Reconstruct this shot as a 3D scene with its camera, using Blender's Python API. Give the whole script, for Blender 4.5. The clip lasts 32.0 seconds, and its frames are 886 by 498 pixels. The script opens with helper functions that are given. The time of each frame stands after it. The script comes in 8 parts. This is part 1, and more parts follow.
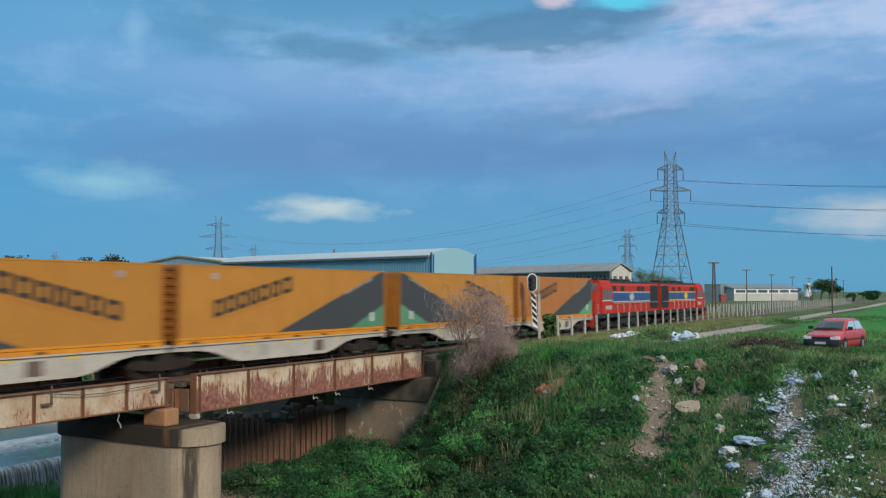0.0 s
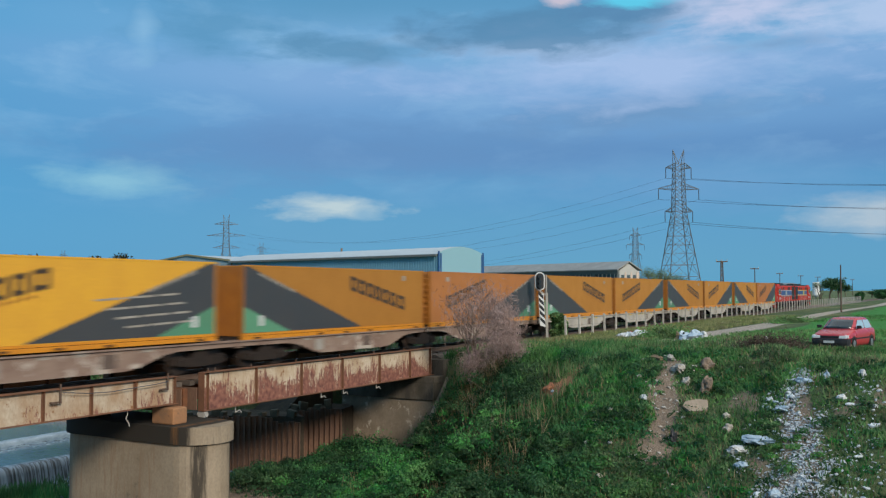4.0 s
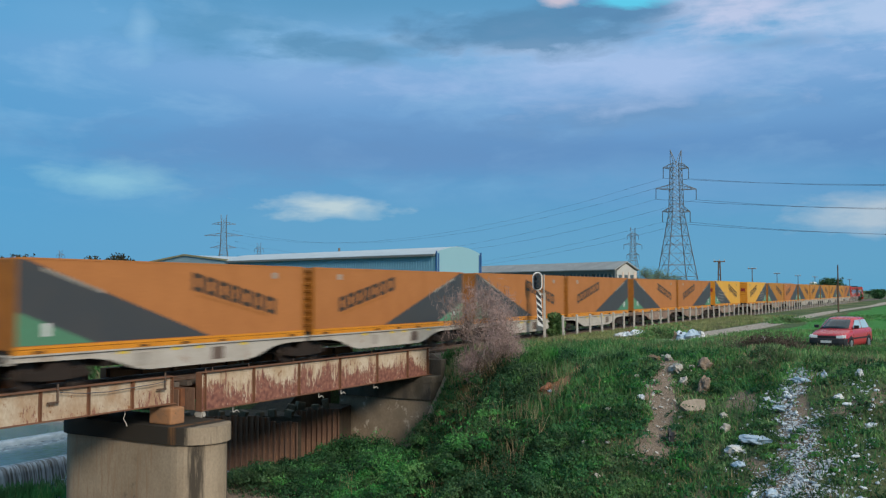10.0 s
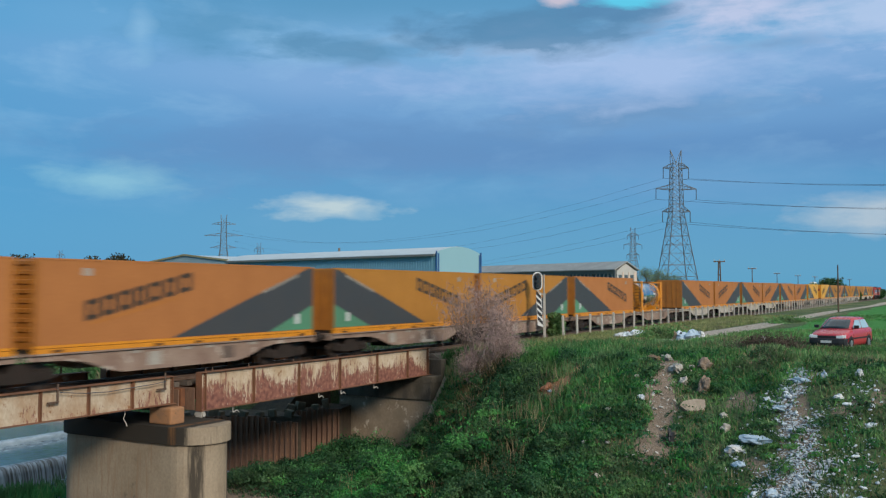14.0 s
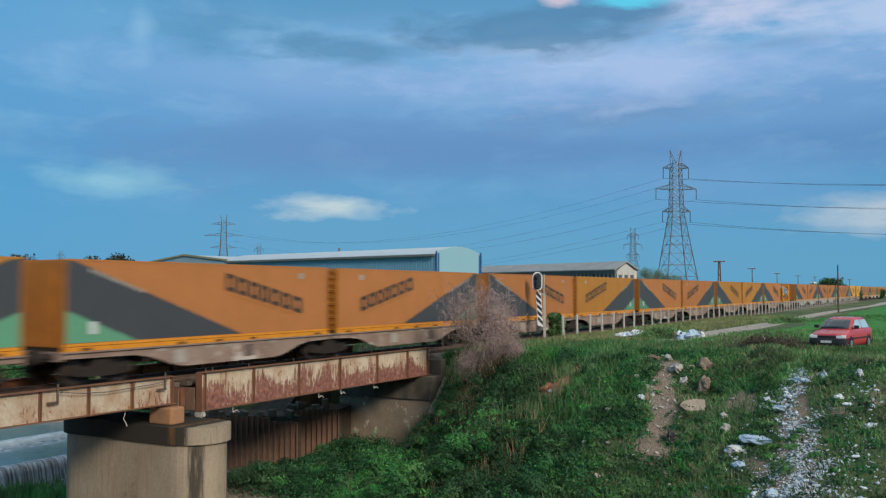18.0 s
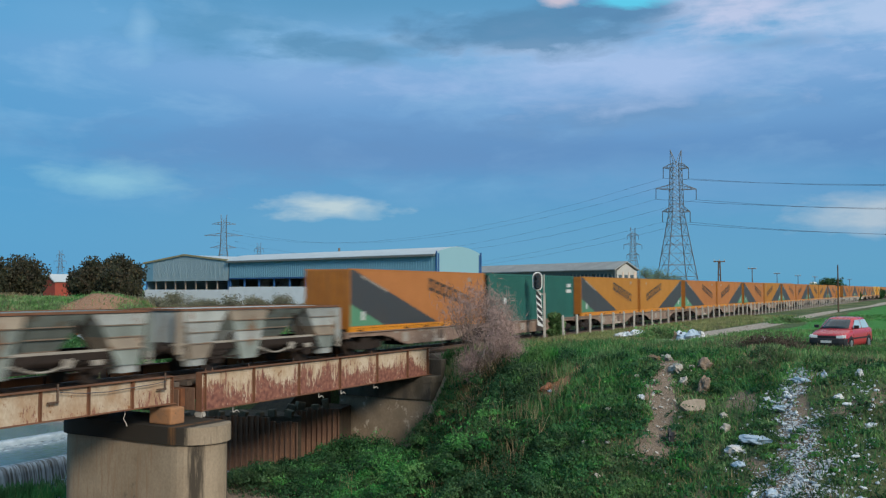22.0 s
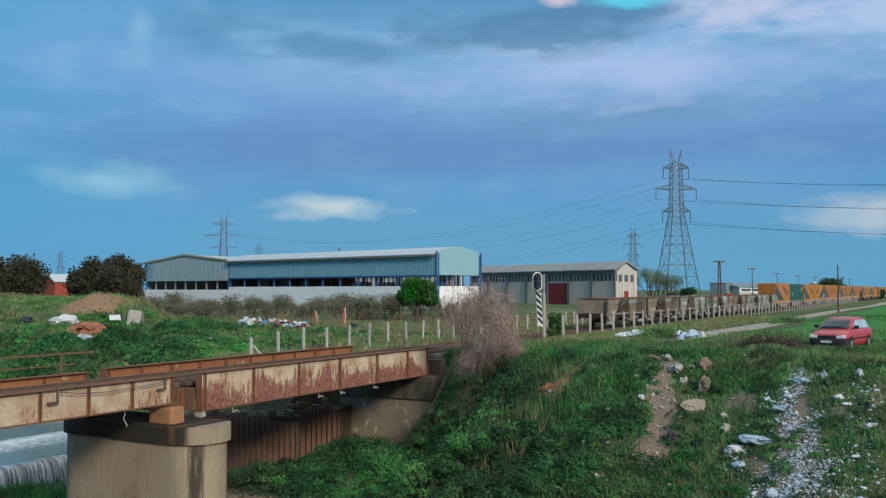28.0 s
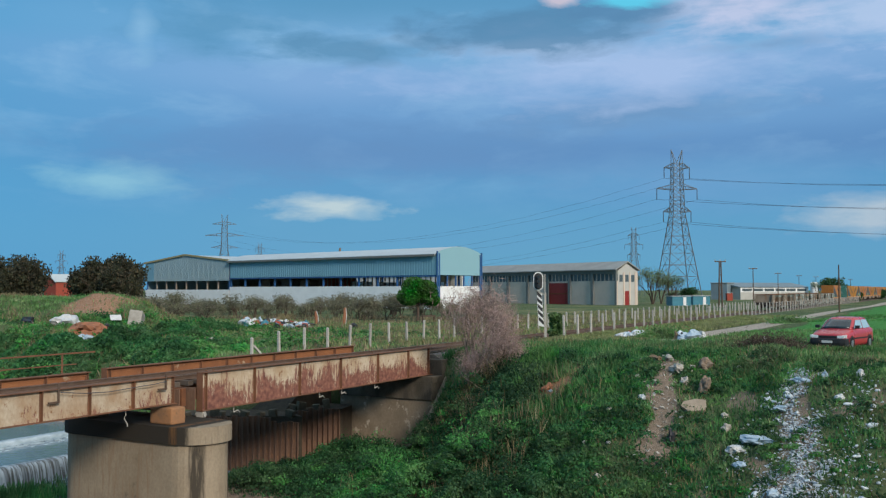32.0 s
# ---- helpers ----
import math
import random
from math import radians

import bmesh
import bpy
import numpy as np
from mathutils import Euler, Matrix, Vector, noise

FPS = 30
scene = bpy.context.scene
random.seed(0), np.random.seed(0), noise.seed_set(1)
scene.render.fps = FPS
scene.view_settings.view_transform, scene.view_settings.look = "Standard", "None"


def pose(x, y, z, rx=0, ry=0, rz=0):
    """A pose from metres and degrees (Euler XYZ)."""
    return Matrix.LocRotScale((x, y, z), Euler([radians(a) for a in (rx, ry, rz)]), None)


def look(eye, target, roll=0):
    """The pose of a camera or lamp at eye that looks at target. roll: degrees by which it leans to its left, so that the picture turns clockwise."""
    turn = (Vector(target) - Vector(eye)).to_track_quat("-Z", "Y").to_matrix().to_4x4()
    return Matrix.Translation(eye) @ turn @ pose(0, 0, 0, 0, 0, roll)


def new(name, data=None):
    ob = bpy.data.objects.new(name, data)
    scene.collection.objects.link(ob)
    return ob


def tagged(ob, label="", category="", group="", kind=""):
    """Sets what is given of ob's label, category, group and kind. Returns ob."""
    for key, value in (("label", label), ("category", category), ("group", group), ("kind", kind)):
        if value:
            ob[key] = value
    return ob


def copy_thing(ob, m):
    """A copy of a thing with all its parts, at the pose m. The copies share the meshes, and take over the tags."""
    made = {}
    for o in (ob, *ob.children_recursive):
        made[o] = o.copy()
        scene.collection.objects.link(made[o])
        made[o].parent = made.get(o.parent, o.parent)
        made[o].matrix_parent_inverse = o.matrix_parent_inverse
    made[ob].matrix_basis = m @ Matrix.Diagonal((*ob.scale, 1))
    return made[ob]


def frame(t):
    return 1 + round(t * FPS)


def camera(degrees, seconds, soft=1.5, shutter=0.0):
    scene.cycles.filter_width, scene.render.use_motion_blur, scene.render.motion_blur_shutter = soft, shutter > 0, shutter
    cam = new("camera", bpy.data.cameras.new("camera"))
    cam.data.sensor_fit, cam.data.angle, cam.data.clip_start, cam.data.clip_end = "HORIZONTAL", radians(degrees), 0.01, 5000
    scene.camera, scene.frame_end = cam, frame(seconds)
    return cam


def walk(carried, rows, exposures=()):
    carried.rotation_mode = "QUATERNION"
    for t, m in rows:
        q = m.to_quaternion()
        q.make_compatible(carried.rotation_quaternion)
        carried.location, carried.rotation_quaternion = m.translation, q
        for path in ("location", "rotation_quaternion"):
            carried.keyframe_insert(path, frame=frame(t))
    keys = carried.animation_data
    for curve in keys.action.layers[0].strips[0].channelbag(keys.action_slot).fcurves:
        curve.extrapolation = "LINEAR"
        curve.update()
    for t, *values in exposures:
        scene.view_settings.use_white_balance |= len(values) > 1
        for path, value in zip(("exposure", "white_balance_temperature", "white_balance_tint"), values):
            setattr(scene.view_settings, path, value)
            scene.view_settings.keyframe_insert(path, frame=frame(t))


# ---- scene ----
# The camera stands on the river bank, turning very slightly in the first seconds.
cam = camera(51.1, 32.0, soft=1.3, shutter=0.7)
EYE = (0.0, 0.0, 3.09)
HEAD, LIFT, FOCAL = 29.04, 2.514, 1640.0


def aim(right, down):
    """The pose with the view swung so that far things shift by that much to the right and down."""
    return pose(*EYE, 90 + LIFT + math.degrees(down / FOCAL), 0, HEAD - 90 + math.degrees(right / FOCAL))


SWAY = [(0.0, -9, 2.4), (0.5, -4.8, 1.8), (0.7, 1.0, 1.8), (1.0, 7.5, 1.5), (1.5, 8.6, 1.4), (2.0, 7.2, 0.4), (2.5, 6.2, 1.0), (3.0, 5.6, 0.9), (3.5, 4.4, 0.3),
        (5.5, 4.0, 0.0), (6.0, 3.0, 0.0), (6.5, 1.7, 0.0), (8.0, 1.4, 0.3), (9.0, 1.2, 0.2), (9.5, 0.0, 0.0), (14.0, 0.0, 0.0), (24.0, 0.0, 0.0), (31.5, 0.0, 0.0), (32.0, 1.4, 0.0)]
walk(cam, [(t, aim(a, b)) for t, a, b in SWAY])
scene.view_settings.exposure = 0.42

# ---- sky and sun ----
SUN_AZ, SUN_EL = 238.0, 27.0     # degrees; the azimuth counts from +x towards +y
world = bpy.data.worlds.new("world")
scene.world = world
world.use_nodes = True
wn, wl = world.node_tree.nodes, world.node_tree.links
wn.clear()


def wnode(kind, **kw):
    n = wn.new(kind)
    for k, v in kw.items():
        n.inputs[k.replace("_", " ")].default_value = v
    return n


def wmath(op, a, b=None, clamp=False):
    n = wn.new("ShaderNodeMath")
    n.operation, n.use_clamp = op, clamp
    for i, v in enumerate((a, b)):
        if v is None:
            continue
        if isinstance(v, (int, float)):
            n.inputs[i].default_value = v
        else:
            wl.new(v, n.inputs[i])
    return n.outputs[0]


def wramp(fac, stops):
    n = wn.new("ShaderNodeValToRGB")
    n.color_ramp.interpolation = "EASE"
    while len(n.color_ramp.elements) < len(stops):
        n.color_ramp.elements.new(0.5)
    for e, (p, c) in zip(n.color_ramp.elements, stops):
        e.position, e.color = p, (*c, 1) if not isinstance(c, (int, float)) else (c, c, c, 1)
    wl.new(fac, n.inputs[0])
    return n.outputs[0]


def wmix(fac, a, b):
    n = wn.new("ShaderNodeMix")
    n.data_type = "RGBA"
    for i, v in ((0, fac), (6, a), (7, b)):
        if isinstance(v, tuple):
            n.inputs[i].default_value = (*v, 1)
        elif isinstance(v, (int, float)):
            n.inputs[i].default_value = v
        else:
            wl.new(v, n.inputs[i])
    return n.outputs[2]


sky = wn.new("ShaderNodeTexSky")
sky.sky_type, sky.sun_disc = "NISHITA", False
sky.sun_elevation, sky.sun_rotation = radians(SUN_EL), radians(90 - SUN_AZ)
sky_dim = wn.new("ShaderNodeVectorMath")
sky_dim.operation = "SCALE"
sky_dim.inputs["Scale"].default_value = 0.07
wl.new(sky.outputs[0], sky_dim.inputs[0])
coord = wn.new("ShaderNodeTexCoord")
turn = wn.new("ShaderNodeVectorRotate")
turn.rotation_type = "Z_AXIS"
turn.inputs["Angle"].default_value = radians(-HEAD)
wl.new(coord.outputs["Generated"], turn.inputs["Vector"])
sep = wn.new("ShaderNodeSeparateXYZ")
wl.new(turn.outputs[0], sep.inputs[0])
az = wmath("MULTIPLY", wmath("ARCTAN2", sep.outputs[1], sep.outputs[0]), -1.0)   # to the right of the view, radians
el = wmath("ARCSINE", sep.outputs[2])


def sky_noise(kx, ky, scale, detail, rough, shift=0.0):
    c = wn.new("ShaderNodeCombineXYZ")
    wl.new(wmath("MULTIPLY", az, kx), c.inputs[0])
    wl.new(wmath("ADD", wmath("MULTIPLY", el, ky), shift), c.inputs[1])
    n = wnode("ShaderNodeTexNoise", Scale=scale, Detail=detail, Roughness=rough)
    n.inputs["Distortion"].default_value = 0.25
    wl.new(c.outputs[0], n.inputs["Vector"])
    return n.outputs[0]


wob = wmath("ADD", wmath("MULTIPLY", wmath("SUBTRACT", sky_noise(4.0, 13.0, 1.0, 6, 0.55), 0.5), 3.0), wmath("MULTIPLY", wmath("SUBTRACT", sky_noise(14, 44, 1.0, 6, 0.62, 5.0), 0.5), 2.1))


def cloud_spot(a0, e0, ra, re, hard=1.0):
    """A soft ragged oval of cloud, 1 in its middle."""
    p = wmath("DIVIDE", wmath("SUBTRACT", az, a0), ra)
    q = wmath("DIVIDE", wmath("SUBTRACT", el, e0), re)
    r = wmath("SQRT", wmath("ADD", wmath("MULTIPLY", p, p), wmath("MULTIPLY", q, q)))
    return wmath("MULTIPLY", wmath("SUBTRACT", 1.25, wmath("ADD", r, wob)), hard, True)


broad = sky_noise(1.6, 5.0, 1.2, 4, 0.5)
lift = wmath("ADD", el, wmath("MULTIPLY", wmath("SUBTRACT", broad, 0.5), 0.07))
colour = wramp(wmath("MULTIPLY", lift, 2.0, True), [
    (0.0, (0.075, 0.268, 0.435)), (0.12, (0.070, 0.252, 0.438)), (0.22, (0.068, 0.235, 0.437)), (0.29, (0.080, 0.204, 0.409)), (0.37, (0.110, 0.254, 0.470)),
    (0.45, (0.160, 0.306, 0.526)), (0.52, (0.132, 0.306, 0.515)), (0.62, (0.077, 0.240, 0.414)), (0.80, (0.39, 0.51, 0.60)), (1.0, (0.60, 0.66, 0.71))])
clear = wmath("MULTIPLY", wmath("SUBTRACT", wmath("ADD", wmath("MULTIPLY", az, -1.6), wmath("MULTIPLY", broad, 0.6)), 0.55), 1.6, True)
colour = wmix(wmath("MULTIPLY", clear, 0.85), colour, (0.047, 0.250, 0.468))
CLOUDS = [
    (-0.08, 0.150, 0.27, 0.036, (0.085, 0.200, 0.392), 0.7), (0.23, 0.185, 0.15, 0.022, (0.11, 0.225, 0.40), 0.8), (0.22, 0.236, 0.26, 0.040, (0.31, 0.42, 0.63), 0.8),
    (0.30, 0.115, 0.20, 0.03, (0.110, 0.264, 0.470), 0.5), (0.43, 0.268, 0.11, 0.042, (0.36, 0.46, 0.64), 0.9), (0.315, 0.282, 0.075, 0.036, (0.43, 0.47, 0.63), 0.95),
    (0.345, 0.247, 0.075, 0.010, (0.135, 0.255, 0.43), 1.1), (0.40, 0.293, 0.05, 0.010, (0.18, 0.31, 0.51), 0.9), (-0.25, 0.275, 0.09, 0.040, (0.070, 0.225, 0.392), 0.9),
    (-0.318, 0.262, 0.014, 0.036, (0.176, 0.360, 0.549), 0.9), (-0.10, 0.254, 0.10, 0.015, (0.072, 0.205, 0.352), 1.1), (-0.045, 0.266, 0.035, 0.008, (0.20, 0.36, 0.55), 0.9),
    (0.095, 0.256, 0.085, 0.009, (0.37, 0.48, 0.67), 0.9), (0.085, 0.274, 0.14, 0.024, (0.065, 0.18, 0.315), 1.3), (0.185, 0.291, 0.05, 0.009, (0.070, 0.185, 0.33), 1.3),
    (-0.36, 0.110, 0.06, 0.016, (0.195, 0.41, 0.53), 0.7), (-0.128, 0.089, 0.062, 0.013, (0.44, 0.52, 0.53), 0.9), (-0.088, 0.081, 0.010, 0.007, (0.16, 0.32, 0.47), 0.9),
    (0.45, 0.075, 0.07, 0.020, (0.36, 0.43, 0.50), 0.9), (0.205, 0.306, 0.045, 0.010, (0.084, 0.516, 0.694), 1.3), (0.128, 0.306, 0.020, 0.007, (0.506, 0.444, 0.504), 1.3)]
texture = wmath("MULTIPLY", wmath("SUBTRACT", sky_noise(4.5, 13.0, 1.5, 7, 0.6, 9.0), 0.5), 1.0)
colour = wmix(wmath("MULTIPLY", wmath("MULTIPLY", texture, 2.2, True), wmath("MULTIPLY", wmath("SUBTRACT", el, 0.05), 5.0, True)), colour, (0.253, 0.432, 0.616))
for a0, e0, ra, re, c, k in CLOUDS:
    colour = wmix(wmath("MULTIPLY", cloud_spot(a0, e0, ra, re, k), 0.82), colour, c)
cover = wmix(0.93, sky_dim.outputs[0], colour)
below = wmath("GREATER_THAN", el, -0.02)
ground_glow = wmix(below, (0.05, 0.07, 0.05), cover)
back = wn.new("ShaderNodeBackground")
back.inputs["Strength"].default_value = 1.0
wl.new(ground_glow, back.inputs["Color"])
wout = wn.new("ShaderNodeOutputWorld")
wl.new(back.outputs[0], wout.inputs["Surface"])

sun = new("sun", bpy.data.lights.new("sun", "SUN"))
sun.data.energy, sun.data.angle, sun.data.color = 2.2, radians(12), (1.0, 0.91, 0.79)
sun.matrix_world = look((math.cos(radians(SUN_AZ)) * math.cos(radians(SUN_EL)) * 50, math.sin(radians(SUN_AZ)) * math.cos(radians(SUN_EL)) * 50, math.sin(radians(SUN_EL)) * 50), (0, 0, 0))
# ---- materials ----
def surf(name, base, other=None, scale=3.0, rough=0.8, metal=0.0, bump=0.15, fine=40.0, amount=0.6, stretch=(1, 1, 1), vary=0.0, third=None, third_at=0.62, third_scale=1.2):
    """Two colours mixed by a broad noise, broken by a fine one, with relief; third: a stain or wear colour."""
    m = bpy.data.materials.new(name)
    m.use_nodes = True
    n, l = m.node_tree.nodes, m.node_tree.links
    b = n["Principled BSDF"]
    other = other or tuple(c * 0.6 for c in base)
    tc, mp = n.new("ShaderNodeTexCoord"), n.new("ShaderNodeMapping")
    mp.inputs["Scale"].default_value = stretch
    l.new(tc.outputs["Object"], mp.inputs["Vector"])

    def noise_node(s, d=5.0, r=0.6):
        q = n.new("ShaderNodeTexNoise")
        q.inputs["Scale"].default_value, q.inputs["Detail"].default_value, q.inputs["Roughness"].default_value = s, d, r
        l.new(mp.outputs[0], q.inputs["Vector"])
        return q.outputs[0]

    def mix(fac, a, c):
        q = n.new("ShaderNodeMix")
        q.data_type = "RGBA"
        for i, v in ((0, fac), (6, a), (7, c)):
            if isinstance(v, tuple):
                q.inputs[i].default_value = (*v, 1)
            elif isinstance(v, float):
                q.inputs[i].default_value = v
            else:
                l.new(v, q.inputs[i])
        return q.outputs[2]

    def ramp(v, lo, hi):
        q = n.new("ShaderNodeMapRange")
        q.inputs["From Min"].default_value, q.inputs["From Max"].default_value = lo, hi
        l.new(v, q.inputs["Value"])
        return q.outputs[0]

    broad, small = noise_node(scale), noise_node(fine, 3.0)
    k = n.new("ShaderNodeMath")
    k.operation = "MULTIPLY"
    l.new(ramp(broad, 0.38, 0.64), k.inputs[0])
    k.inputs[1].default_value = amount
    col = mix(k.outputs[0], tuple(base), tuple(other))
    k2 = n.new("ShaderNodeMath")
    k2.operation = "MULTIPLY"
    l.new(ramp(small, 0.3, 0.7), k2.inputs[0])
    k2.inputs[1].default_value = 0.35
    col = mix(k2.outputs[0], col, tuple(c * 0.62 for c in other))
    if third:
        col = mix(ramp(noise_node(third_scale, 8.0, 0.68), third_at, third_at + 0.06), col, tuple(third))
    if vary:
        info, hsv = n.new("ShaderNodeObjectInfo"), n.new("ShaderNodeHueSaturation")
        l.new(col, hsv.inputs["Color"])
        mr = n.new("ShaderNodeMapRange")
        mr.inputs["To Min"].default_value, mr.inputs["To Max"].default_value = 1 - vary, 1 + vary
        l.new(info.outputs["Random"], mr.inputs["Value"])
        l.new(mr.outputs[0], hsv.inputs["Value"])
        col = hsv.outputs[0]
    l.new(col, b.inputs["Base Color"])
    rr = n.new("ShaderNodeMapRange")
    rr.inputs["To Min"].default_value, rr.inputs["To Max"].default_value = max(rough - 0.12, 0.05), min(rough + 0.12, 1)
    l.new(broad, rr.inputs["Value"])
    l.new(rr.outputs[0], b.inputs["Roughness"])
    b.inputs["Metallic"].default_value = metal
    b.inputs["Specular IOR Level"].default_value = 0.5 if rough < 0.65 else 0.2
    if bump:
        bp = n.new("ShaderNodeBump")
        bp.inputs["Strength"].default_value, bp.inputs["Distance"].default_value = bump, 0.02
        l.new(small, bp.inputs["Height"])
        l.new(bp.outputs[0], b.inputs["Normal"])
    return m


def leafy(name, base, other, tip=(0.10, 0.12, 0.03)):
    """Foliage: each leaf its own tone, lit through a little."""
    m = bpy.data.materials.new(name)
    m.use_nodes = True
    n, l = m.node_tree.nodes, m.node_tree.links
    b = n["Principled BSDF"]
    geo, rampn, tc, no = n.new("ShaderNodeNewGeometry"), n.new("ShaderNodeValToRGB"), n.new("ShaderNodeTexCoord"), n.new("ShaderNodeTexNoise")
    e = rampn.color_ramp.elements
    e[0].color, e[1].color = (*base, 1), (*tip, 1)
    e.new(0.75).color = (*other, 1)
    l.new(geo.outputs["Random Per Island"], rampn.inputs[0])
    no.inputs["Scale"].default_value, no.inputs["Detail"].default_value = 0.9, 4
    l.new(tc.outputs["Object"], no.inputs["Vector"])
    mr = n.new("ShaderNodeMapRange")
    mr.inputs["From Min"].default_value, mr.inputs["From Max"].default_value, mr.inputs["To Min"].default_value, mr.inputs["To Max"].default_value = 0.32, 0.68, 0.5, 1.5
    l.new(no.outputs[0], mr.inputs["Value"])
    hsv = n.new("ShaderNodeHueSaturation")
    l.new(rampn.outputs[0], hsv.inputs["Color"])
    l.new(mr.outputs[0], hsv.inputs["Value"])
    patch = n.new("ShaderNodeTexNoise")
    patch.inputs["Scale"].default_value, patch.inputs["Detail"].default_value = 0.42, 3
    l.new(tc.outputs["Object"], patch.inputs["Vector"])
    for sock, lo, hi in (("Hue", 0.478, 0.525), ("Saturation", 0.92, 1.16)):
        q = n.new("ShaderNodeMapRange")
        q.inputs["From Min"].default_value, q.inputs["From Max"].default_value, q.inputs["To Min"].default_value, q.inputs["To Max"].default_value = 0.35, 0.65, lo, hi
        l.new(patch.outputs[0], q.inputs["Value"])
        l.new(q.outputs[0], hsv.inputs[sock])
    l.new(hsv.outputs[0], b.inputs["Base Color"])
    b.inputs["Roughness"].default_value = 0.6
    b.inputs["Specular IOR Level"].default_value = 0.25
    tr, mx = n.new("ShaderNodeBsdfTranslucent"), n.new("ShaderNodeMixShader")
    mx.inputs[0].default_value = 0.4
    l.new(hsv.outputs[0], tr.inputs["Color"])
    l.new(b.outputs[0], mx.inputs[1])
    l.new(tr.outputs[0], mx.inputs[2])
    l.new(mx.outputs[0], n["Material Output"].inputs["Surface"])
    return m


M = {}
M["orange"] = surf("orange_sheeting", (0.44, 0.174, 0.056), (0.375, 0.146, 0.047), 0.7, 0.68, 0, 0.05, 12, 0.6, vary=0.06)
M["ochre"] = surf("ochre_sheeting", (0.455, 0.202, 0.038), (0.39, 0.170, 0.033), 0.7, 0.68, 0, 0.05, 12, 0.6, vary=0.08)
M["orange_end"] = surf("orange_end_wall", (0.38, 0.135, 0.014), (0.27, 0.095, 0.014), 1.2, 0.6, 0, 0.1, 20, 0.7, vary=0.2)
M["yellow"] = surf("bright_yellow_sheeting", (0.74, 0.38, 0.03), (0.64, 0.31, 0.03), 0.8, 0.5, 0, 0.05, 12, 0.5)
M["sill"] = surf("yellow_bottom_rail", (0.70, 0.27, 0.015), (0.5, 0.18, 0.015), 2.0, 0.5, 0, 0.1, 25, 0.5)
M["band"] = surf("dark_grey_print", (0.045, 0.05, 0.055), (0.06, 0.06, 0.06), 1.0, 0.6, 0, 0.04, 15, 0.5)
M["green"] = surf("green_print", (0.085, 0.27, 0.15), (0.10, 0.22, 0.13), 1.0, 0.6, 0, 0.04, 15, 0.5, vary=0.2)
M["letters"] = surf("black_print", (0.055, 0.032, 0.018), (0.04, 0.03, 0.02), 2, 0.6, 0, 0, 10)
M["white_print"] = surf("white_print", (0.62, 0.62, 0.60), (0.5, 0.5, 0.48), 2, 0.6, 0, 0, 10)
M["green_box"] = surf("green_container_paint", (0.02, 0.125, 0.10), (0.018, 0.095, 0.078), 0.6, 0.6, 0, 0.06, 15, 0.6, third=(0.06, 0.20, 0.15), third_at=0.63)
M["steel_tank"] = surf("polished_tank_steel", (0.62, 0.66, 0.68), (0.5, 0.54, 0.56), 0.8, 0.24, 1.0, 0.02, 8, 0.4)
M["wagon_white"] = surf("dirty_white_wagon_paint", (0.50, 0.465, 0.41), (0.35, 0.31, 0.255), 1.0, 0.8, 0, 0.1, 20, 0.6, third=(0.31, 0.23, 0.17), third_at=0.60)
M["wagon_brown"] = surf("brown_wagon_paint", (0.32, 0.235, 0.18), (0.20, 0.125, 0.095), 0.9, 0.8, 0, 0.1, 20, 0.8, third=(0.45, 0.385, 0.32), third_at=0.56, third_scale=0.8)
M["tag_yellow"] = surf("yellow_tag_paint", (0.72, 0.52, 0.05), (0.6, 0.42, 0.05), 3, 0.6, 0, 0, 20, 0.5)
M["dark_panel"] = surf("dark_wagon_panel", (0.11, 0.08, 0.065), (0.17, 0.125, 0.10), 2, 0.8, 0, 0.1, 20)
M["patch"] = surf("pale_wagon_panel", (0.38, 0.35, 0.30), (0.24, 0.21, 0.17), 2, 0.7, 0, 0, 20)
M["bogie"] = surf("brake_dust_steel", (0.03, 0.024, 0.02), (0.05, 0.035, 0.028), 3, 0.8, 0.2, 0.2, 30)
M["wheel"] = surf("wheel_steel", (0.06, 0.045, 0.038), (0.10, 0.07, 0.05), 4, 0.55, 0.6, 0.1, 30)
M["hopper_a"] = surf("grey_green_hopper_steel", (0.27, 0.31, 0.28), (0.17, 0.19, 0.17), 1.3, 0.75, 0, 0.1, 18, 0.8, (1, 1, 0.5), vary=0.25, third=(0.17, 0.115, 0.075), third_at=0.60, third_scale=1.3)
M["hopper_b"] = surf("rusty_hopper_steel", (0.25, 0.20, 0.15), (0.15, 0.12, 0.095), 1.3, 0.8, 0, 0.1, 18, 0.8, (1, 1, 0.5), vary=0.25, third=(0.20, 0.11, 0.065), third_at=0.56, third_scale=1.3)
M["hopper_c"] = surf("pale_hopper_steel", (0.40, 0.43, 0.41), (0.27, 0.28, 0.26), 1.3, 0.75, 0, 0.1, 18, 0.8, (1, 1, 0.5), vary=0.25, third=(0.22, 0.155, 0.11), third_at=0.58, third_scale=1.5)
M["hopper_tan"] = surf("tan_hopper_steel", (0.37, 0.31, 0.235), (0.25, 0.21, 0.165), 1.3, 0.75, 0, 0.1, 18, 0.8, (1, 1, 0.5), vary=0.25, third=(0.20, 0.115, 0.07), third_at=0.58, third_scale=1.5)
M["block_rust"] = surf("rust_streaked_block", (0.42, 0.20, 0.09), (0.25, 0.15, 0.09), 2.0, 0.9, 0, 0.3, 20, 0.9, third=(0.13, 0.09, 0.06), third_at=0.58)
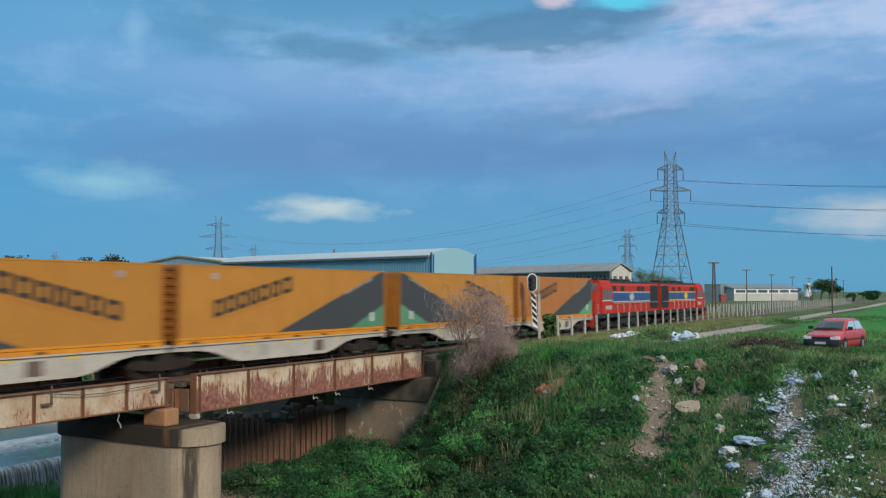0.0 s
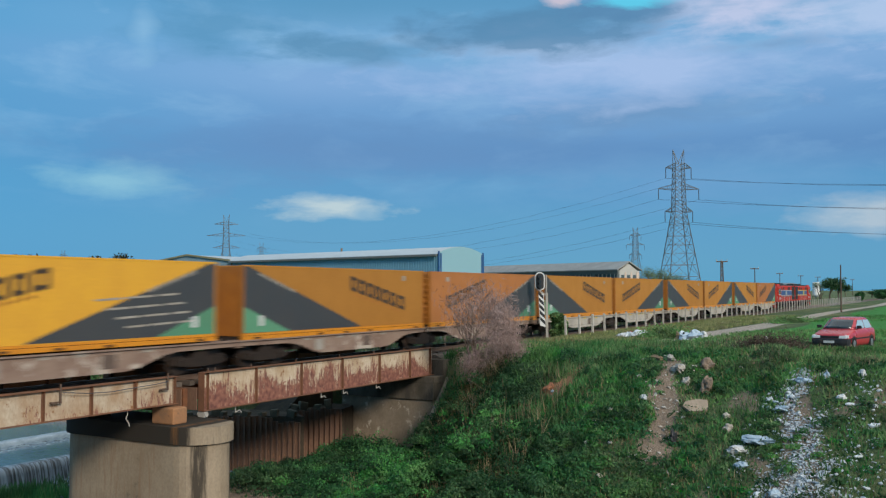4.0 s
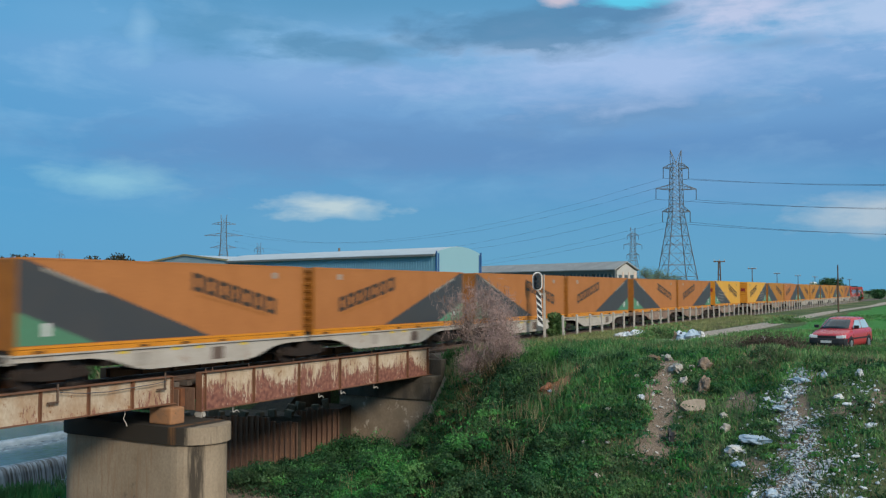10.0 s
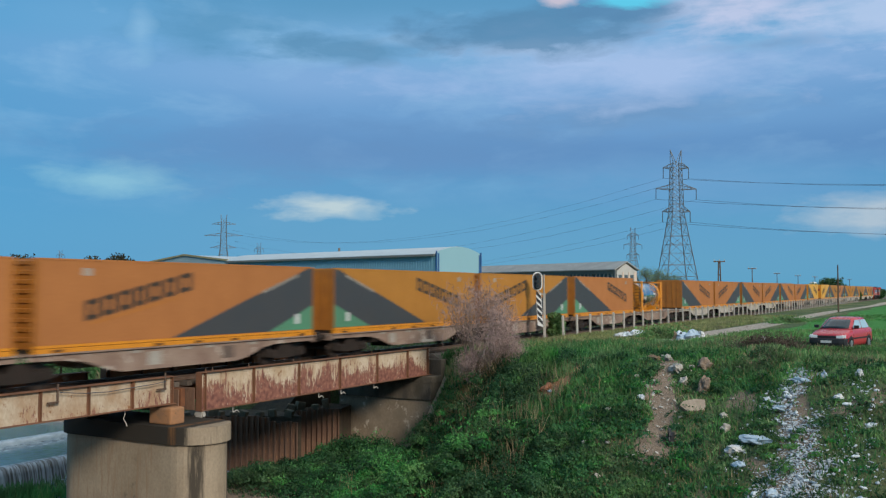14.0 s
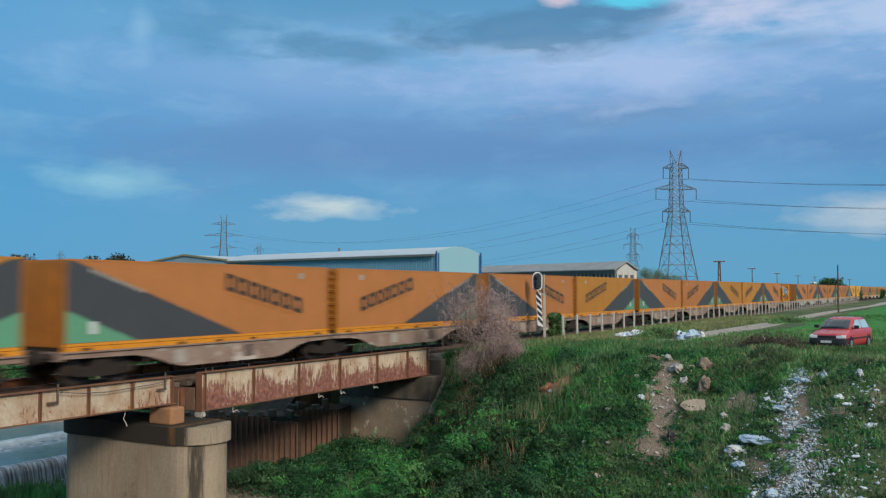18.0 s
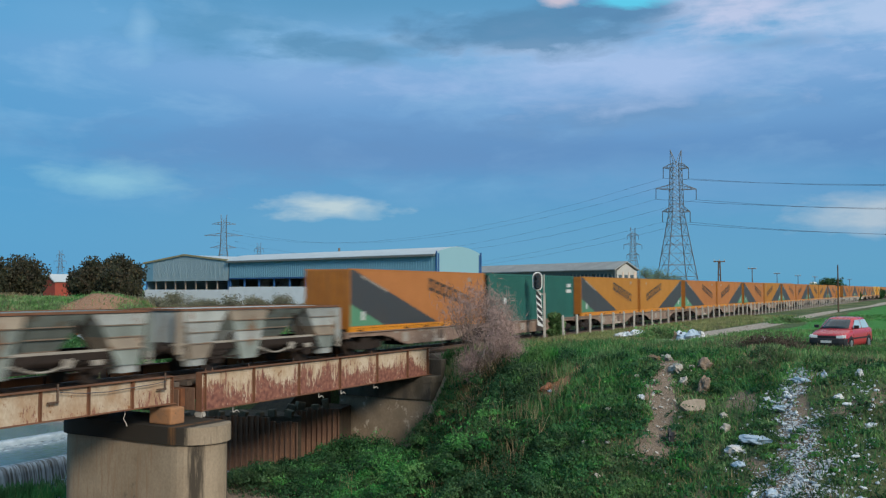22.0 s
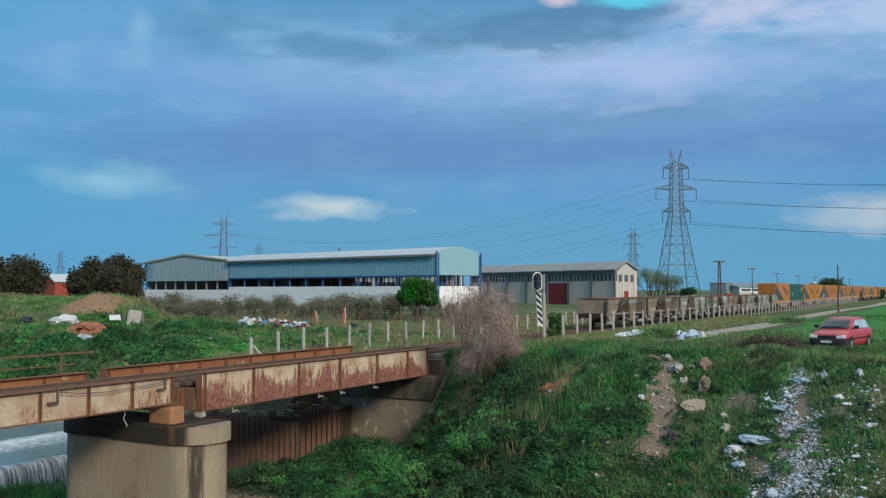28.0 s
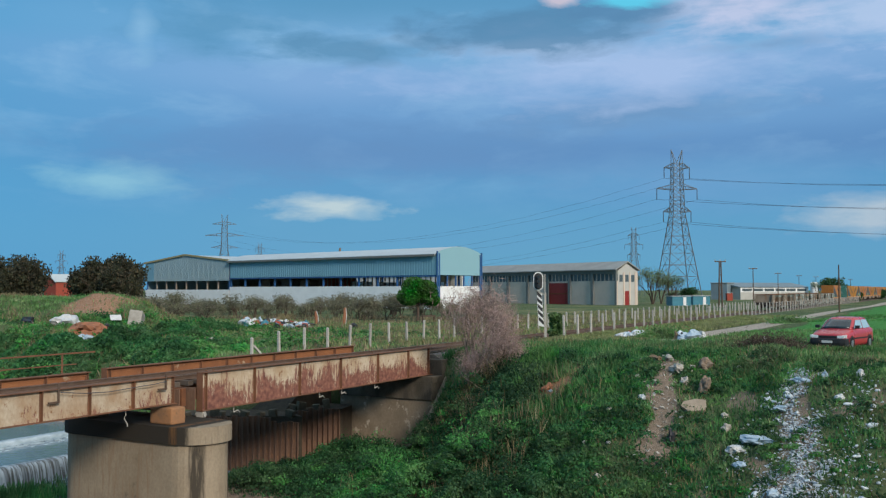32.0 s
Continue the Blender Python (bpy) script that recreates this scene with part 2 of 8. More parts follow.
M["rust"] = surf("bare_rust", (0.24, 0.095, 0.04), (0.13, 0.055, 0.03), 3, 0.9, 0, 0.3, 30, 0.8)
M["loco_red"] = surf("red_engine_paint", (0.46, 0.036, 0.022), (0.34, 0.028, 0.018), 1, 0.7, 0, 0.03, 15, 0.5)
M["loco_blue"] = surf("blue_engine_stripe", (0.03, 0.075, 0.22), (0.03, 0.06, 0.17), 1, 0.45, 0, 0.03, 15)
M["loco_dark"] = surf("dark_grille", (0.03, 0.035, 0.035), (0.02, 0.02, 0.02), 4, 0.7, 0, 0.3, 40)
M["loco_white"] = surf("white_engine_line", (0.45, 0.45, 0.44), None, 2, 0.6, 0, 0, 10, 0.4)
M["loco_yellow"] = surf("yellow_engine_line", (0.75, 0.5, 0.04), None, 2, 0.5, 0, 0, 10, 0.2)
M["rail"] = surf("rail_steel", (0.22, 0.15, 0.11), (0.14, 0.08, 0.05), 3, 0.5, 0.5, 0.1, 30)
M["sleeper"] = surf("old_sleeper_wood", (0.13, 0.10, 0.08), (0.08, 0.065, 0.05), 4, 0.9, 0, 0.4, 25, vary=0.25)
M["ballast"] = surf("track_ballast", (0.20, 0.17, 0.14), (0.11, 0.09, 0.075), 6, 0.95, 0, 1.0, 14, 0.9)
M["girder_in"] = surf("rusty_girder_inside", (0.34, 0.14, 0.06), (0.22, 0.09, 0.045), 1.2, 0.85, 0, 0.15, 20, 0.8, third=(0.44, 0.33, 0.22), third_at=0.62)
M["flange"] = surf("rusty_flange", (0.22, 0.10, 0.055), (0.13, 0.07, 0.045), 2.0, 0.85, 0, 0.2, 25, 0.8)
M["concrete"] = surf("weathered_concrete", (0.345, 0.28, 0.20), (0.25, 0.195, 0.135), 0.8, 0.9, 0, 0.25, 14, 0.8, (1, 1, 0.75), third=(0.13, 0.11, 0.085), third_at=0.62, third_scale=0.8)
M["abut_pale"] = surf("cracked_pale_concrete", (0.29, 0.23, 0.165), (0.19, 0.148, 0.105), 0.9, 0.9, 0, 0.5, 9, 0.8, (1, 1, 0.8), third=(0.44, 0.38, 0.30), third_at=0.575, third_scale=2.0)
M["block_dark"] = surf("earthy_dark_block", (0.20, 0.16, 0.11), (0.11, 0.09, 0.062), 2.0, 0.95, 0, 0.4, 18, 0.9, third=(0.19, 0.16, 0.12), third_at=0.6)
M["concrete_dark"] = surf("damp_stained_concrete", (0.15, 0.125, 0.095), (0.07, 0.06, 0.046), 1.1, 0.9, 0, 0.3, 18, 0.9, (1, 1, 0.4), third=(0.07, 0.06, 0.05), third_at=0.55, third_scale=0.9)
M["post"] = surf("concrete_fence_post", (0.50, 0.47, 0.42), (0.36, 0.33, 0.29), 3, 0.9, 0, 0.2, 25, vary=0.15)
M["pile"] = surf("rusted_sheet_pile", (0.22, 0.125, 0.08), (0.11, 0.065, 0.048), 1.5, 0.9, 0, 0.3, 20, 0.8, (1, 1, 0.3), third=(0.27, 0.14, 0.07), third_at=0.6)
M["water"] = surf("river_water", (0.20, 0.27, 0.32), (0.13, 0.185, 0.225), 0.8, 0.12, 0, 0.35, 5, 0.5, (1, 0.35, 1))
M["foam"] = surf("falling_water", (0.38, 0.45, 0.50), (0.08, 0.09, 0.095), 1.5, 0.35, 0, 0.4, 9, 1.0, (3.0, 0.5, 0.06), third=(0.05, 0.055, 0.05), third_at=0.50, third_scale=3.0)
M["froth"] = surf("white_water_froth", (0.46, 0.54, 0.59), (0.20, 0.27, 0.31), 2.2, 0.45, 0, 0.6, 14, 1.0, (0.5, 1.6, 1), third=(0.17, 0.22, 0.26), third_at=0.60, third_scale=2.2)
M["clad_blue"] = surf("blue_grey_sheet_cladding", (0.18, 0.36, 0.45), (0.155, 0.31, 0.39), 0.15, 0.5, 0, 0, 8, 0.5)
M["clad_pale"] = surf("pale_blue_sheet_cladding", (0.26, 0.455, 0.515), (0.235, 0.42, 0.48), 0.15, 0.5, 0, 0, 8, 0.5)
M["clad_grey"] = surf("grey_sheet_cladding", (0.30, 0.40, 0.43), (0.26, 0.35, 0.38), 0.15, 0.5, 0, 0, 8, 0.5)
M["steel_blue"] = surf("blue_painted_steel", (0.03, 0.11, 0.28), None, 1, 0.5, 0, 0, 10, 0.3)
M["wall_white"] = surf("white_plaster", (0.84, 0.84, 0.83), (0.70, 0.70, 0.69), 0.5, 0.85, 0, 0.05, 10, 0.5)
M["roof"] = surf("pale_sheet_roof", (0.49, 0.54, 0.55), (0.42, 0.465, 0.475), 0.2, 0.5, 0, 0, 6, 0.5)
M["roof_edge"] = surf("ochre_verge", (0.42, 0.33, 0.16), None, 1, 0.6, 0, 0, 8, 0.3)
M["inside"] = surf("hall_interior", (0.34, 0.28, 0.23), (0.18, 0.15, 0.13), 0.3, 0.9, 0, 0, 4, 0.9)
# Pale upright streaks stand in for daylight showing through the open hall.
M["hall_pale"] = surf("pale_daylight_backdrop", (0.72, 0.70, 0.68), (0.45, 0.43, 0.42), 0.6, 0.6, 0, 0, 5, 0.7, (4, 4, 0.05))
M["shed_wall"] = surf("grey_render", (0.70, 0.56, 0.455), (0.55, 0.44, 0.36), 0.3, 0.9, 0, 0.1, 8, 0.7)
M["gable_beige"] = surf("beige_render", (0.50, 0.49, 0.45), (0.40, 0.385, 0.35), 0.4, 0.9, 0, 0.1, 8, 0.6)
M["shed_beam"] = surf("dark_concrete_frame", (0.19, 0.20, 0.19), (0.14, 0.15, 0.14), 0.6, 0.9, 0, 0.1, 10, 0.5)
M["red_door"] = surf("red_sheet_door", (0.27, 0.022, 0.018), (0.20, 0.018, 0.015), 0.8, 0.6, 0, 0.05, 10, 0.5)
M["works_roof"] = surf("weathered_sheet_roof", (0.20, 0.26, 0.29), (0.15, 0.20, 0.225), 0.3, 0.7, 0, 0.05, 8, 0.6)
# The sky's reflection is painted in as a pale blue base colour.
M["side_glass"] = surf("sky_lit_side_glass", (0.38, 0.53, 0.60), (0.31, 0.44, 0.51), 1, 0.08, 0, 0, 10, 0.4)
M["brown_stone"] = surf("brown_boulder", (0.25, 0.19, 0.14), (0.16, 0.12, 0.09), 3, 0.95, 0, 0.5, 14, 0.8)
M["shed_roof"] = surf("fibre_cement_roof", (0.34, 0.34, 0.32), (0.25, 0.25, 0.24), 0.4, 0.9, 0, 0.1, 8, 0.7)
M["red_wall"] = surf("red_brick_wall", (0.36, 0.075, 0.05), (0.28, 0.07, 0.05), 0.5, 0.9, 0, 0.1, 8, 0.6)
M["glass"] = surf("dusty_window", (0.10, 0.13, 0.14), (0.06, 0.08, 0.09), 1, 0.25, 0, 0, 10)
M["lattice"] = surf("galvanised_lattice", (0.16, 0.18, 0.20), None, 2, 0.6, 0.3, 0, 10, 0.3)
M["wire"] = surf("wire", (0.07, 0.085, 0.10), None, 2, 0.6, 0.3, 0, 10, 0.3)
M["wood_pole"] = surf("tarred_pole", (0.13, 0.085, 0.06), (0.08, 0.06, 0.045), 2, 0.9, 0, 0.2, 20, 0.7, (1, 1, 0.2))
M["bark"] = surf("bark", (0.115, 0.085, 0.065), (0.07, 0.05, 0.04), 4, 0.95, 0, 0.5, 20, 0.8, (1, 1, 0.3))
M["pale_bark"] = surf("pale_grey_bark", (0.26, 0.205, 0.165), (0.16, 0.12, 0.095), 4, 0.95, 0, 0.5, 20, 0.8, (1, 1, 0.3))
M["twig"] = surf("bare_reddish_twigs", (0.38, 0.27, 0.24), (0.27, 0.19, 0.165), 0.8, 0.9, 0, 0, 10, 0.8)
M["white_paint"] = surf("white_signal_paint", (0.74, 0.74, 0.72), (0.6, 0.6, 0.57), 3, 0.6, 0, 0.05, 20, 0.5)
M["black_paint"] = surf("black_signal_paint", (0.018, 0.018, 0.02), None, 3, 0.5, 0, 0.05, 20, 0.4)
M["car_red"] = surf("faded_red_car_paint", (0.46, 0.045, 0.055), (0.40, 0.04, 0.05), 0.8, 0.28, 0, 0, 30, 0.4)
M["car_glass"] = surf("car_glass", (0.022, 0.035, 0.042), (0.03, 0.045, 0.05), 1, 0.12, 0, 0, 10, 0.4)
M["car_trim"] = surf("black_plastic_trim", (0.018, 0.018, 0.02), None, 3, 0.6, 0, 0, 20, 0.4)
M["tyre"] = surf("tyre_rubber", (0.02, 0.02, 0.02), None, 5, 0.85, 0, 0.1, 30, 0.4)
M["chrome"] = surf("grey_wheel_trim", (0.45, 0.45, 0.45), None, 5, 0.35, 0.7, 0, 30, 0.3)
M["lamp_glass"] = surf("clear_lamp_glass", (0.75, 0.76, 0.74), None, 5, 0.12, 0, 0, 30, 0.2)
M["stone"] = surf("limestone", (0.44, 0.41, 0.36), (0.30, 0.27, 0.23), 3, 0.9, 0, 0.4, 18, 0.8, vary=0.25)
M["slab_stone"] = surf("beige_broken_slab", (0.40, 0.32, 0.24), (0.28, 0.22, 0.16), 4, 0.9, 0, 0.4, 18, 0.7)
M["rubble"] = surf("white_rubble", (0.62, 0.67, 0.70), (0.40, 0.43, 0.45), 3, 0.85, 0, 0.2, 18, 0.6, vary=0.2)
M["plastic_white"] = surf("white_plastic_sacks", (0.62, 0.62, 0.61), (0.44, 0.45, 0.45), 4, 0.5, 0, 0.2, 15, 0.5)
M["plastic_blue"] = surf("pale_blue_plastic", (0.40, 0.50, 0.58), (0.28, 0.37, 0.44), 4, 0.5, 0, 0.2, 15, 0.5)
M["terracotta"] = surf("broken_brick_heap", (0.36, 0.15, 0.08), (0.26, 0.12, 0.07), 4, 0.95, 0, 0.6, 10, 0.8)
M["earth"] = surf("bare_earth", (0.25, 0.17, 0.105), (0.18, 0.12, 0.075), 2, 0.95, 0, 0.5, 12, 0.8)
# Much darker than the bare earth above.
M["dark_earth"] = surf("dark_bank_earth", (0.085, 0.065, 0.045), (0.05, 0.04, 0.03), 2, 0.95, 0, 0.6, 12, 0.8)
M["turquoise"] = surf("turquoise_paint", (0.04, 0.22, 0.30), None, 2, 0.6, 0, 0, 10, 0.5)
M["leaf"] = leafy("ivy_leaves", (0.036, 0.112, 0.042), (0.052, 0.15, 0.052), (0.085, 0.20, 0.072))
# Bright tips, and the lit version of the bramble green.
M["shoot"] = leafy("bright_lit_bramble_leaves", (0.062, 0.21, 0.058), (0.085, 0.26, 0.07), (0.135, 0.31, 0.095))
# Dark weed and tree leaves; also paints the brambles' shaded hollows.
M["leaf_dark_shade"] = leafy("dark_and_shade_leaves", (0.022, 0.066, 0.028), (0.04, 0.102, 0.04), (0.075, 0.14, 0.058))
M["pine"] = leafy("pine_needles", (0.035, 0.042, 0.026), (0.065, 0.062, 0.038), (0.12, 0.09, 0.055))
M["tree_green"] = leafy("fresh_green_leaves", (0.02, 0.085, 0.015), (0.03, 0.15, 0.02), (0.06, 0.22, 0.03))
M["olive"] = leafy("grey_green_scrub", (0.14, 0.135, 0.09), (0.21, 0.185, 0.13), (0.20, 0.23, 0.12))
M["grass"] = leafy("grass_blades", (0.06, 0.155, 0.055), (0.095, 0.205, 0.075), (0.18, 0.26, 0.12))
M["meadow"] = leafy("meadow_grass", (0.115, 0.225, 0.075), (0.15, 0.275, 0.10), (0.25, 0.32, 0.15))
M["fresh"] = leafy("fresh_long_grass", (0.06, 0.185, 0.05), (0.09, 0.24, 0.065), (0.16, 0.29, 0.10))
M["dry"] = leafy("dry_grass", (0.18, 0.14, 0.08), (0.28, 0.22, 0.13), (0.34, 0.29, 0.18))
M["weed"] = leafy("flowering_weeds", (0.17, 0.215, 0.09), (0.245, 0.265, 0.125), (0.40, 0.36, 0.17))
M["spray"] = leafy("sparse_spring_leaves", (0.13, 0.19, 0.10), (0.18, 0.24, 0.13), (0.24, 0.28, 0.16))


def streaked(much, base=(0.62, 0.52, 0.39), other=(0.45, 0.32, 0.20)):
    """Cream girder paint, rusting through from the lower half in vertical runs."""
    m = surf("peeling_cream_girder_paint", base, other, 1.6, 0.8, 0, 0.2, 14, 0.9, (1, 1, 0.6), third=(0.25, 0.125, 0.06), third_at=0.585, third_scale=3.4)
    n, l = m.node_tree.nodes, m.node_tree.links
    b = n["Principled BSDF"]
    old = b.inputs["Base Color"].links[0].from_socket
    tc, mp, no, sp = n.new("ShaderNodeTexCoord"), n.new("ShaderNodeMapping"), n.new("ShaderNodeTexNoise"), n.new("ShaderNodeSeparateXYZ")
    mp.inputs["Scale"].default_value = (1.0, 1.0, 0.19)
    l.new(tc.outputs["Object"], mp.inputs[0])
    l.new(mp.outputs[0], no.inputs["Vector"])
    l.new(tc.outputs["Object"], sp.inputs[0])
    no.inputs["Scale"].default_value, no.inputs["Detail"].default_value, no.inputs["Roughness"].default_value = 11.0, 10, 0.8
    lo = n.new("ShaderNodeTexNoise")
    lo.inputs["Scale"].default_value = 0.8
    l.new(tc.outputs["Object"], lo.inputs["Vector"])
    h = n.new("ShaderNodeMapRange")      # rust holds the lower two thirds of the plate
    h.inputs["From Min"].default_value, h.inputs["From Max"].default_value, h.inputs["To Min"].default_value, h.inputs["To Max"].default_value = -0.95, 0.10, 0.20 + much, -0.42 + much
    l.new(sp.outputs[2], h.inputs["Value"])
    a = n.new("ShaderNodeMath")
    a.operation = "MULTIPLY_ADD"
    l.new(no.outputs[0], a.inputs[0])
    a.inputs[1].default_value = 2.6
    l.new(h.outputs[0], a.inputs[2])
    a2 = n.new("ShaderNodeMath")
    a2.operation = "MULTIPLY_ADD"
    l.new(lo.outputs[0], a2.inputs[0])
    a2.inputs[1].default_value = 1.0
    l.new(a.outputs[0], a2.inputs[2])
    r = n.new("ShaderNodeMapRange")
    r.inputs["From Min"].default_value, r.inputs["From Max"].default_value = 1.80, 1.85
    l.new(a2.outputs[0], r.inputs["Value"])
    x = n.new("ShaderNodeMix")
    x.data_type = "RGBA"
    l.new(r.outputs[0], x.inputs[0])
    l.new(old, x.inputs[6])
    rough_rust = n.new("ShaderNodeTexNoise")
    rough_rust.inputs["Scale"].default_value, rough_rust.inputs["Detail"].default_value = 6.0, 6
    l.new(tc.outputs["Object"], rough_rust.inputs["Vector"])
    rr2 = n.new("ShaderNodeValToRGB")
    rr2.color_ramp.elements[0].position, rr2.color_ramp.elements[1].position = 0.35, 0.7
    rr2.color_ramp.elements[0].color, rr2.color_ramp.elements[1].color = (0.145, 0.062, 0.052, 1), (0.32, 0.145, 0.098, 1)
    l.new(rough_rust.outputs[0], rr2.inputs[0])
    l.new(rr2.outputs[0], x.inputs[7])
    l.new(x.outputs[2], b.inputs["Base Color"])
    return m


M["girder"] = streaked(0.15)
M["girder_b"] = streaked(-0.13, (0.52, 0.435, 0.325), (0.37, 0.24, 0.14))


def stained(name, base, streaks):
    """A copy of a surface with dark runs down it: (from y, to y, depth of the stain, colour), ragged by upright noise."""
    m = M[base].copy()
    m.name = name
    n, l = m.node_tree.nodes, m.node_tree.links
    b = n["Principled BSDF"]
    col = b.inputs["Base Color"].links[0].from_socket
    tc, mp, no, sp = n.new("ShaderNodeTexCoord"), n.new("ShaderNodeMapping"), n.new("ShaderNodeTexNoise"), n.new("ShaderNodeSeparateXYZ")
    mp.inputs["Scale"].default_value = (1, 1, 0.08)
    l.new(tc.outputs["Object"], mp.inputs[0])
    l.new(mp.outputs[0], no.inputs["Vector"])
    no.inputs["Scale"].default_value, no.inputs["Detail"].default_value, no.inputs["Roughness"].default_value = 6.0, 8, 0.7
    l.new(tc.outputs["Object"], sp.inputs[0])

    def step(v, lo, hi):
        q = n.new("ShaderNodeMapRange")
        q.inputs["From Min"].default_value, q.inputs["From Max"].default_value = lo, hi
        l.new(v, q.inputs["Value"])
        return q.outputs[0]

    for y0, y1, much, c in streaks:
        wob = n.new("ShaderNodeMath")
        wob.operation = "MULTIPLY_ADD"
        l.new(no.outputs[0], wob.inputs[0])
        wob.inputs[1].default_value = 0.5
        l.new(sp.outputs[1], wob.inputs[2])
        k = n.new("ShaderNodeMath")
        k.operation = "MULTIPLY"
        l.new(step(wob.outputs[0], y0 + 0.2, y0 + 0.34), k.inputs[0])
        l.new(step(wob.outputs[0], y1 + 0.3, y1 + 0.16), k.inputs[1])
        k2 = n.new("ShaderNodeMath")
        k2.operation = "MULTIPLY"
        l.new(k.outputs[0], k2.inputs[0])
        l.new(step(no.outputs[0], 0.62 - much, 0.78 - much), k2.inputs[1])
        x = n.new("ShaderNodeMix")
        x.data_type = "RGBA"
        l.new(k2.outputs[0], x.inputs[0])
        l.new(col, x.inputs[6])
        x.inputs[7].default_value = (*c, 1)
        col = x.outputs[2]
    l.new(col, b.inputs["Base Color"])
    return m


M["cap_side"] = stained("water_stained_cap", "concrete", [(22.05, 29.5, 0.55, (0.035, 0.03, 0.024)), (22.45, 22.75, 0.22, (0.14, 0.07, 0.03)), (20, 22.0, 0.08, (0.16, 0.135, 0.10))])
M["shaft_side"] = stained("streaked_pier_concrete", "concrete", [(21.75, 22.12, 0.30, (0.06, 0.05, 0.038)), (23.2, 28.5, 0.12, (0.25, 0.17, 0.11))])
# ---- small mesh kit ----
class Kit:
    """Collects faces of one part."""

    def __init__(self):
        self.v, self.f = [], []

    def add(self, verts, faces):
        o = len(self.v)
        self.v += [tuple(p) for p in verts]
        self.f += [tuple(o + i for i in f) for f in faces]
        return self

    def box(self, x0, x1, y0, y1, z0, z1, c=0.0):
        """A box; c: the width of its chamfered edges."""
        if c <= 0:
            return self.add([(x, y, z) for z in (z0, z1) for x, y in ((x0, y0), (x1, y0), (x1, y1), (x0, y1))],
                            [(0, 3, 2, 1), (4, 5, 6, 7), (0, 1, 5, 4), (1, 2, 6, 5), (2, 3, 7, 6), (3, 0, 4, 7)])
        bm = bmesh.new()
        bmesh.ops.create_cube(bm, size=1, matrix=Matrix.LocRotScale(((x0 + x1) / 2, (y0 + y1) / 2, (z0 + z1) / 2), None, (x1 - x0, y1 - y0, z1 - z0)))
        bmesh.ops.bevel(bm, geom=bm.edges[:], offset=c, segments=2, affect="EDGES", profile=0.6)
        bm.verts.index_update()
        self.add([v.co[:] for v in bm.verts], [[v.index for v in f.verts] for f in bm.faces])
        bm.free()
        return self

    def prism(self, poly, axis, a, b):
        """A flat polygon pushed along an axis from a to b; poly holds the two other coordinates, in order."""
        def at(p, s):
            q = list(p)
            q.insert("xyz".index(axis), s)
            return q
        n = len(poly)
        return self.add([at(p, s) for s in (a, b) for p in poly], [tuple(range(n))[::-1], tuple(range(n, 2 * n))] + [(i, (i + 1) % n, n + (i + 1) % n, n + i) for i in range(n)])

    def tube(self, p, q, r, r2=None, n=8, caps=True):
        p, q, r2 = Vector(p), Vector(q), r if r2 is None else r2
        d = (q - p).normalized()
        u = d.orthogonal().normalized()
        w = d.cross(u)
        ring = [u * math.cos(2 * math.pi * i / n) + w * math.sin(2 * math.pi * i / n) for i in range(n)]
        f = [(i, (i + 1) % n, n + (i + 1) % n, n + i) for i in range(n)]
        if caps:
            f += [tuple(range(n))[::-1], tuple(range(n, 2 * n))]
        return self.add([p + e * r for e in ring] + [q + e * r2 for e in ring], f)

    def beam(self, p, q, w, h=None, up=(0, 0, 1)):
        """A square bar from p to q."""
        p, q, h = Vector(p), Vector(q), w if h is None else h
        d = (q - p).normalized()
        s = d.cross(Vector(up))
        s = (s if s.length > 1e-3 else d.orthogonal()).normalized()
        t = s.cross(d)
        c = [s * (a * w / 2) + t * (b * h / 2) for a, b in ((-1, -1), (1, -1), (1, 1), (-1, 1))]
        return self.add([p + e for e in c] + [q + e for e in c], [(0, 3, 2, 1), (4, 5, 6, 7), (0, 1, 5, 4), (1, 2, 6, 5), (2, 3, 7, 6), (3, 0, 4, 7)])

    def line(self, pts, r, n=4):
        """One thin round cord through all the points."""
        vs, fs = [], []
        for i, p in enumerate(pts):
            d = (Vector(pts[min(i + 1, len(pts) - 1)]) - Vector(pts[max(i - 1, 0)])).normalized()
            u = d.cross(Vector((0, 0, 1))).normalized()
            w = u.cross(d)
            vs += [Vector(p) + (u * math.cos(6.2832 * j / n) + w * math.sin(6.2832 * j / n)) * r for j in range(n)]
            if i:
                fs += [((i - 1) * n + j, (i - 1) * n + (j + 1) % n, i * n + (j + 1) % n, i * n + j) for j in range(n)]
        return self.add(vs, fs)

    def lathe(self, prof, axis="x", at=(0, 0, 0), n=24):
        """Rings (along, radius) turned about an axis through at."""
        vs = []
        for s, r in prof:
            for i in range(n):
                a, b = r * math.cos(2 * math.pi * i / n), r * math.sin(2 * math.pi * i / n)
                vs.append((at[0] + s, at[1] + a, at[2] + b) if axis == "x" else (at[0] + a, at[1] + s, at[2] + b) if axis == "y" else (at[0] + a, at[1] + b, at[2] + s))
        m = len(prof)
        f = [(j * n + i, j * n + (i + 1) % n, (j + 1) * n + (i + 1) % n, (j + 1) * n + i) for j in range(m - 1) for i in range(n)]
        return self.add(vs, f + [tuple(range(n))[::-1], tuple(range((m - 1) * n, m * n))])

    def lump(self, at, size, seed=0, rough=0.25, sub=2, turn=0.0):
        """An uneven stone or heap."""
        bm = bmesh.new()
        bmesh.ops.create_icosphere(bm, subdivisions=sub, radius=1)
        r = Matrix.Rotation(turn, 3, "Z")
        bm.verts.index_update()
        vs = []
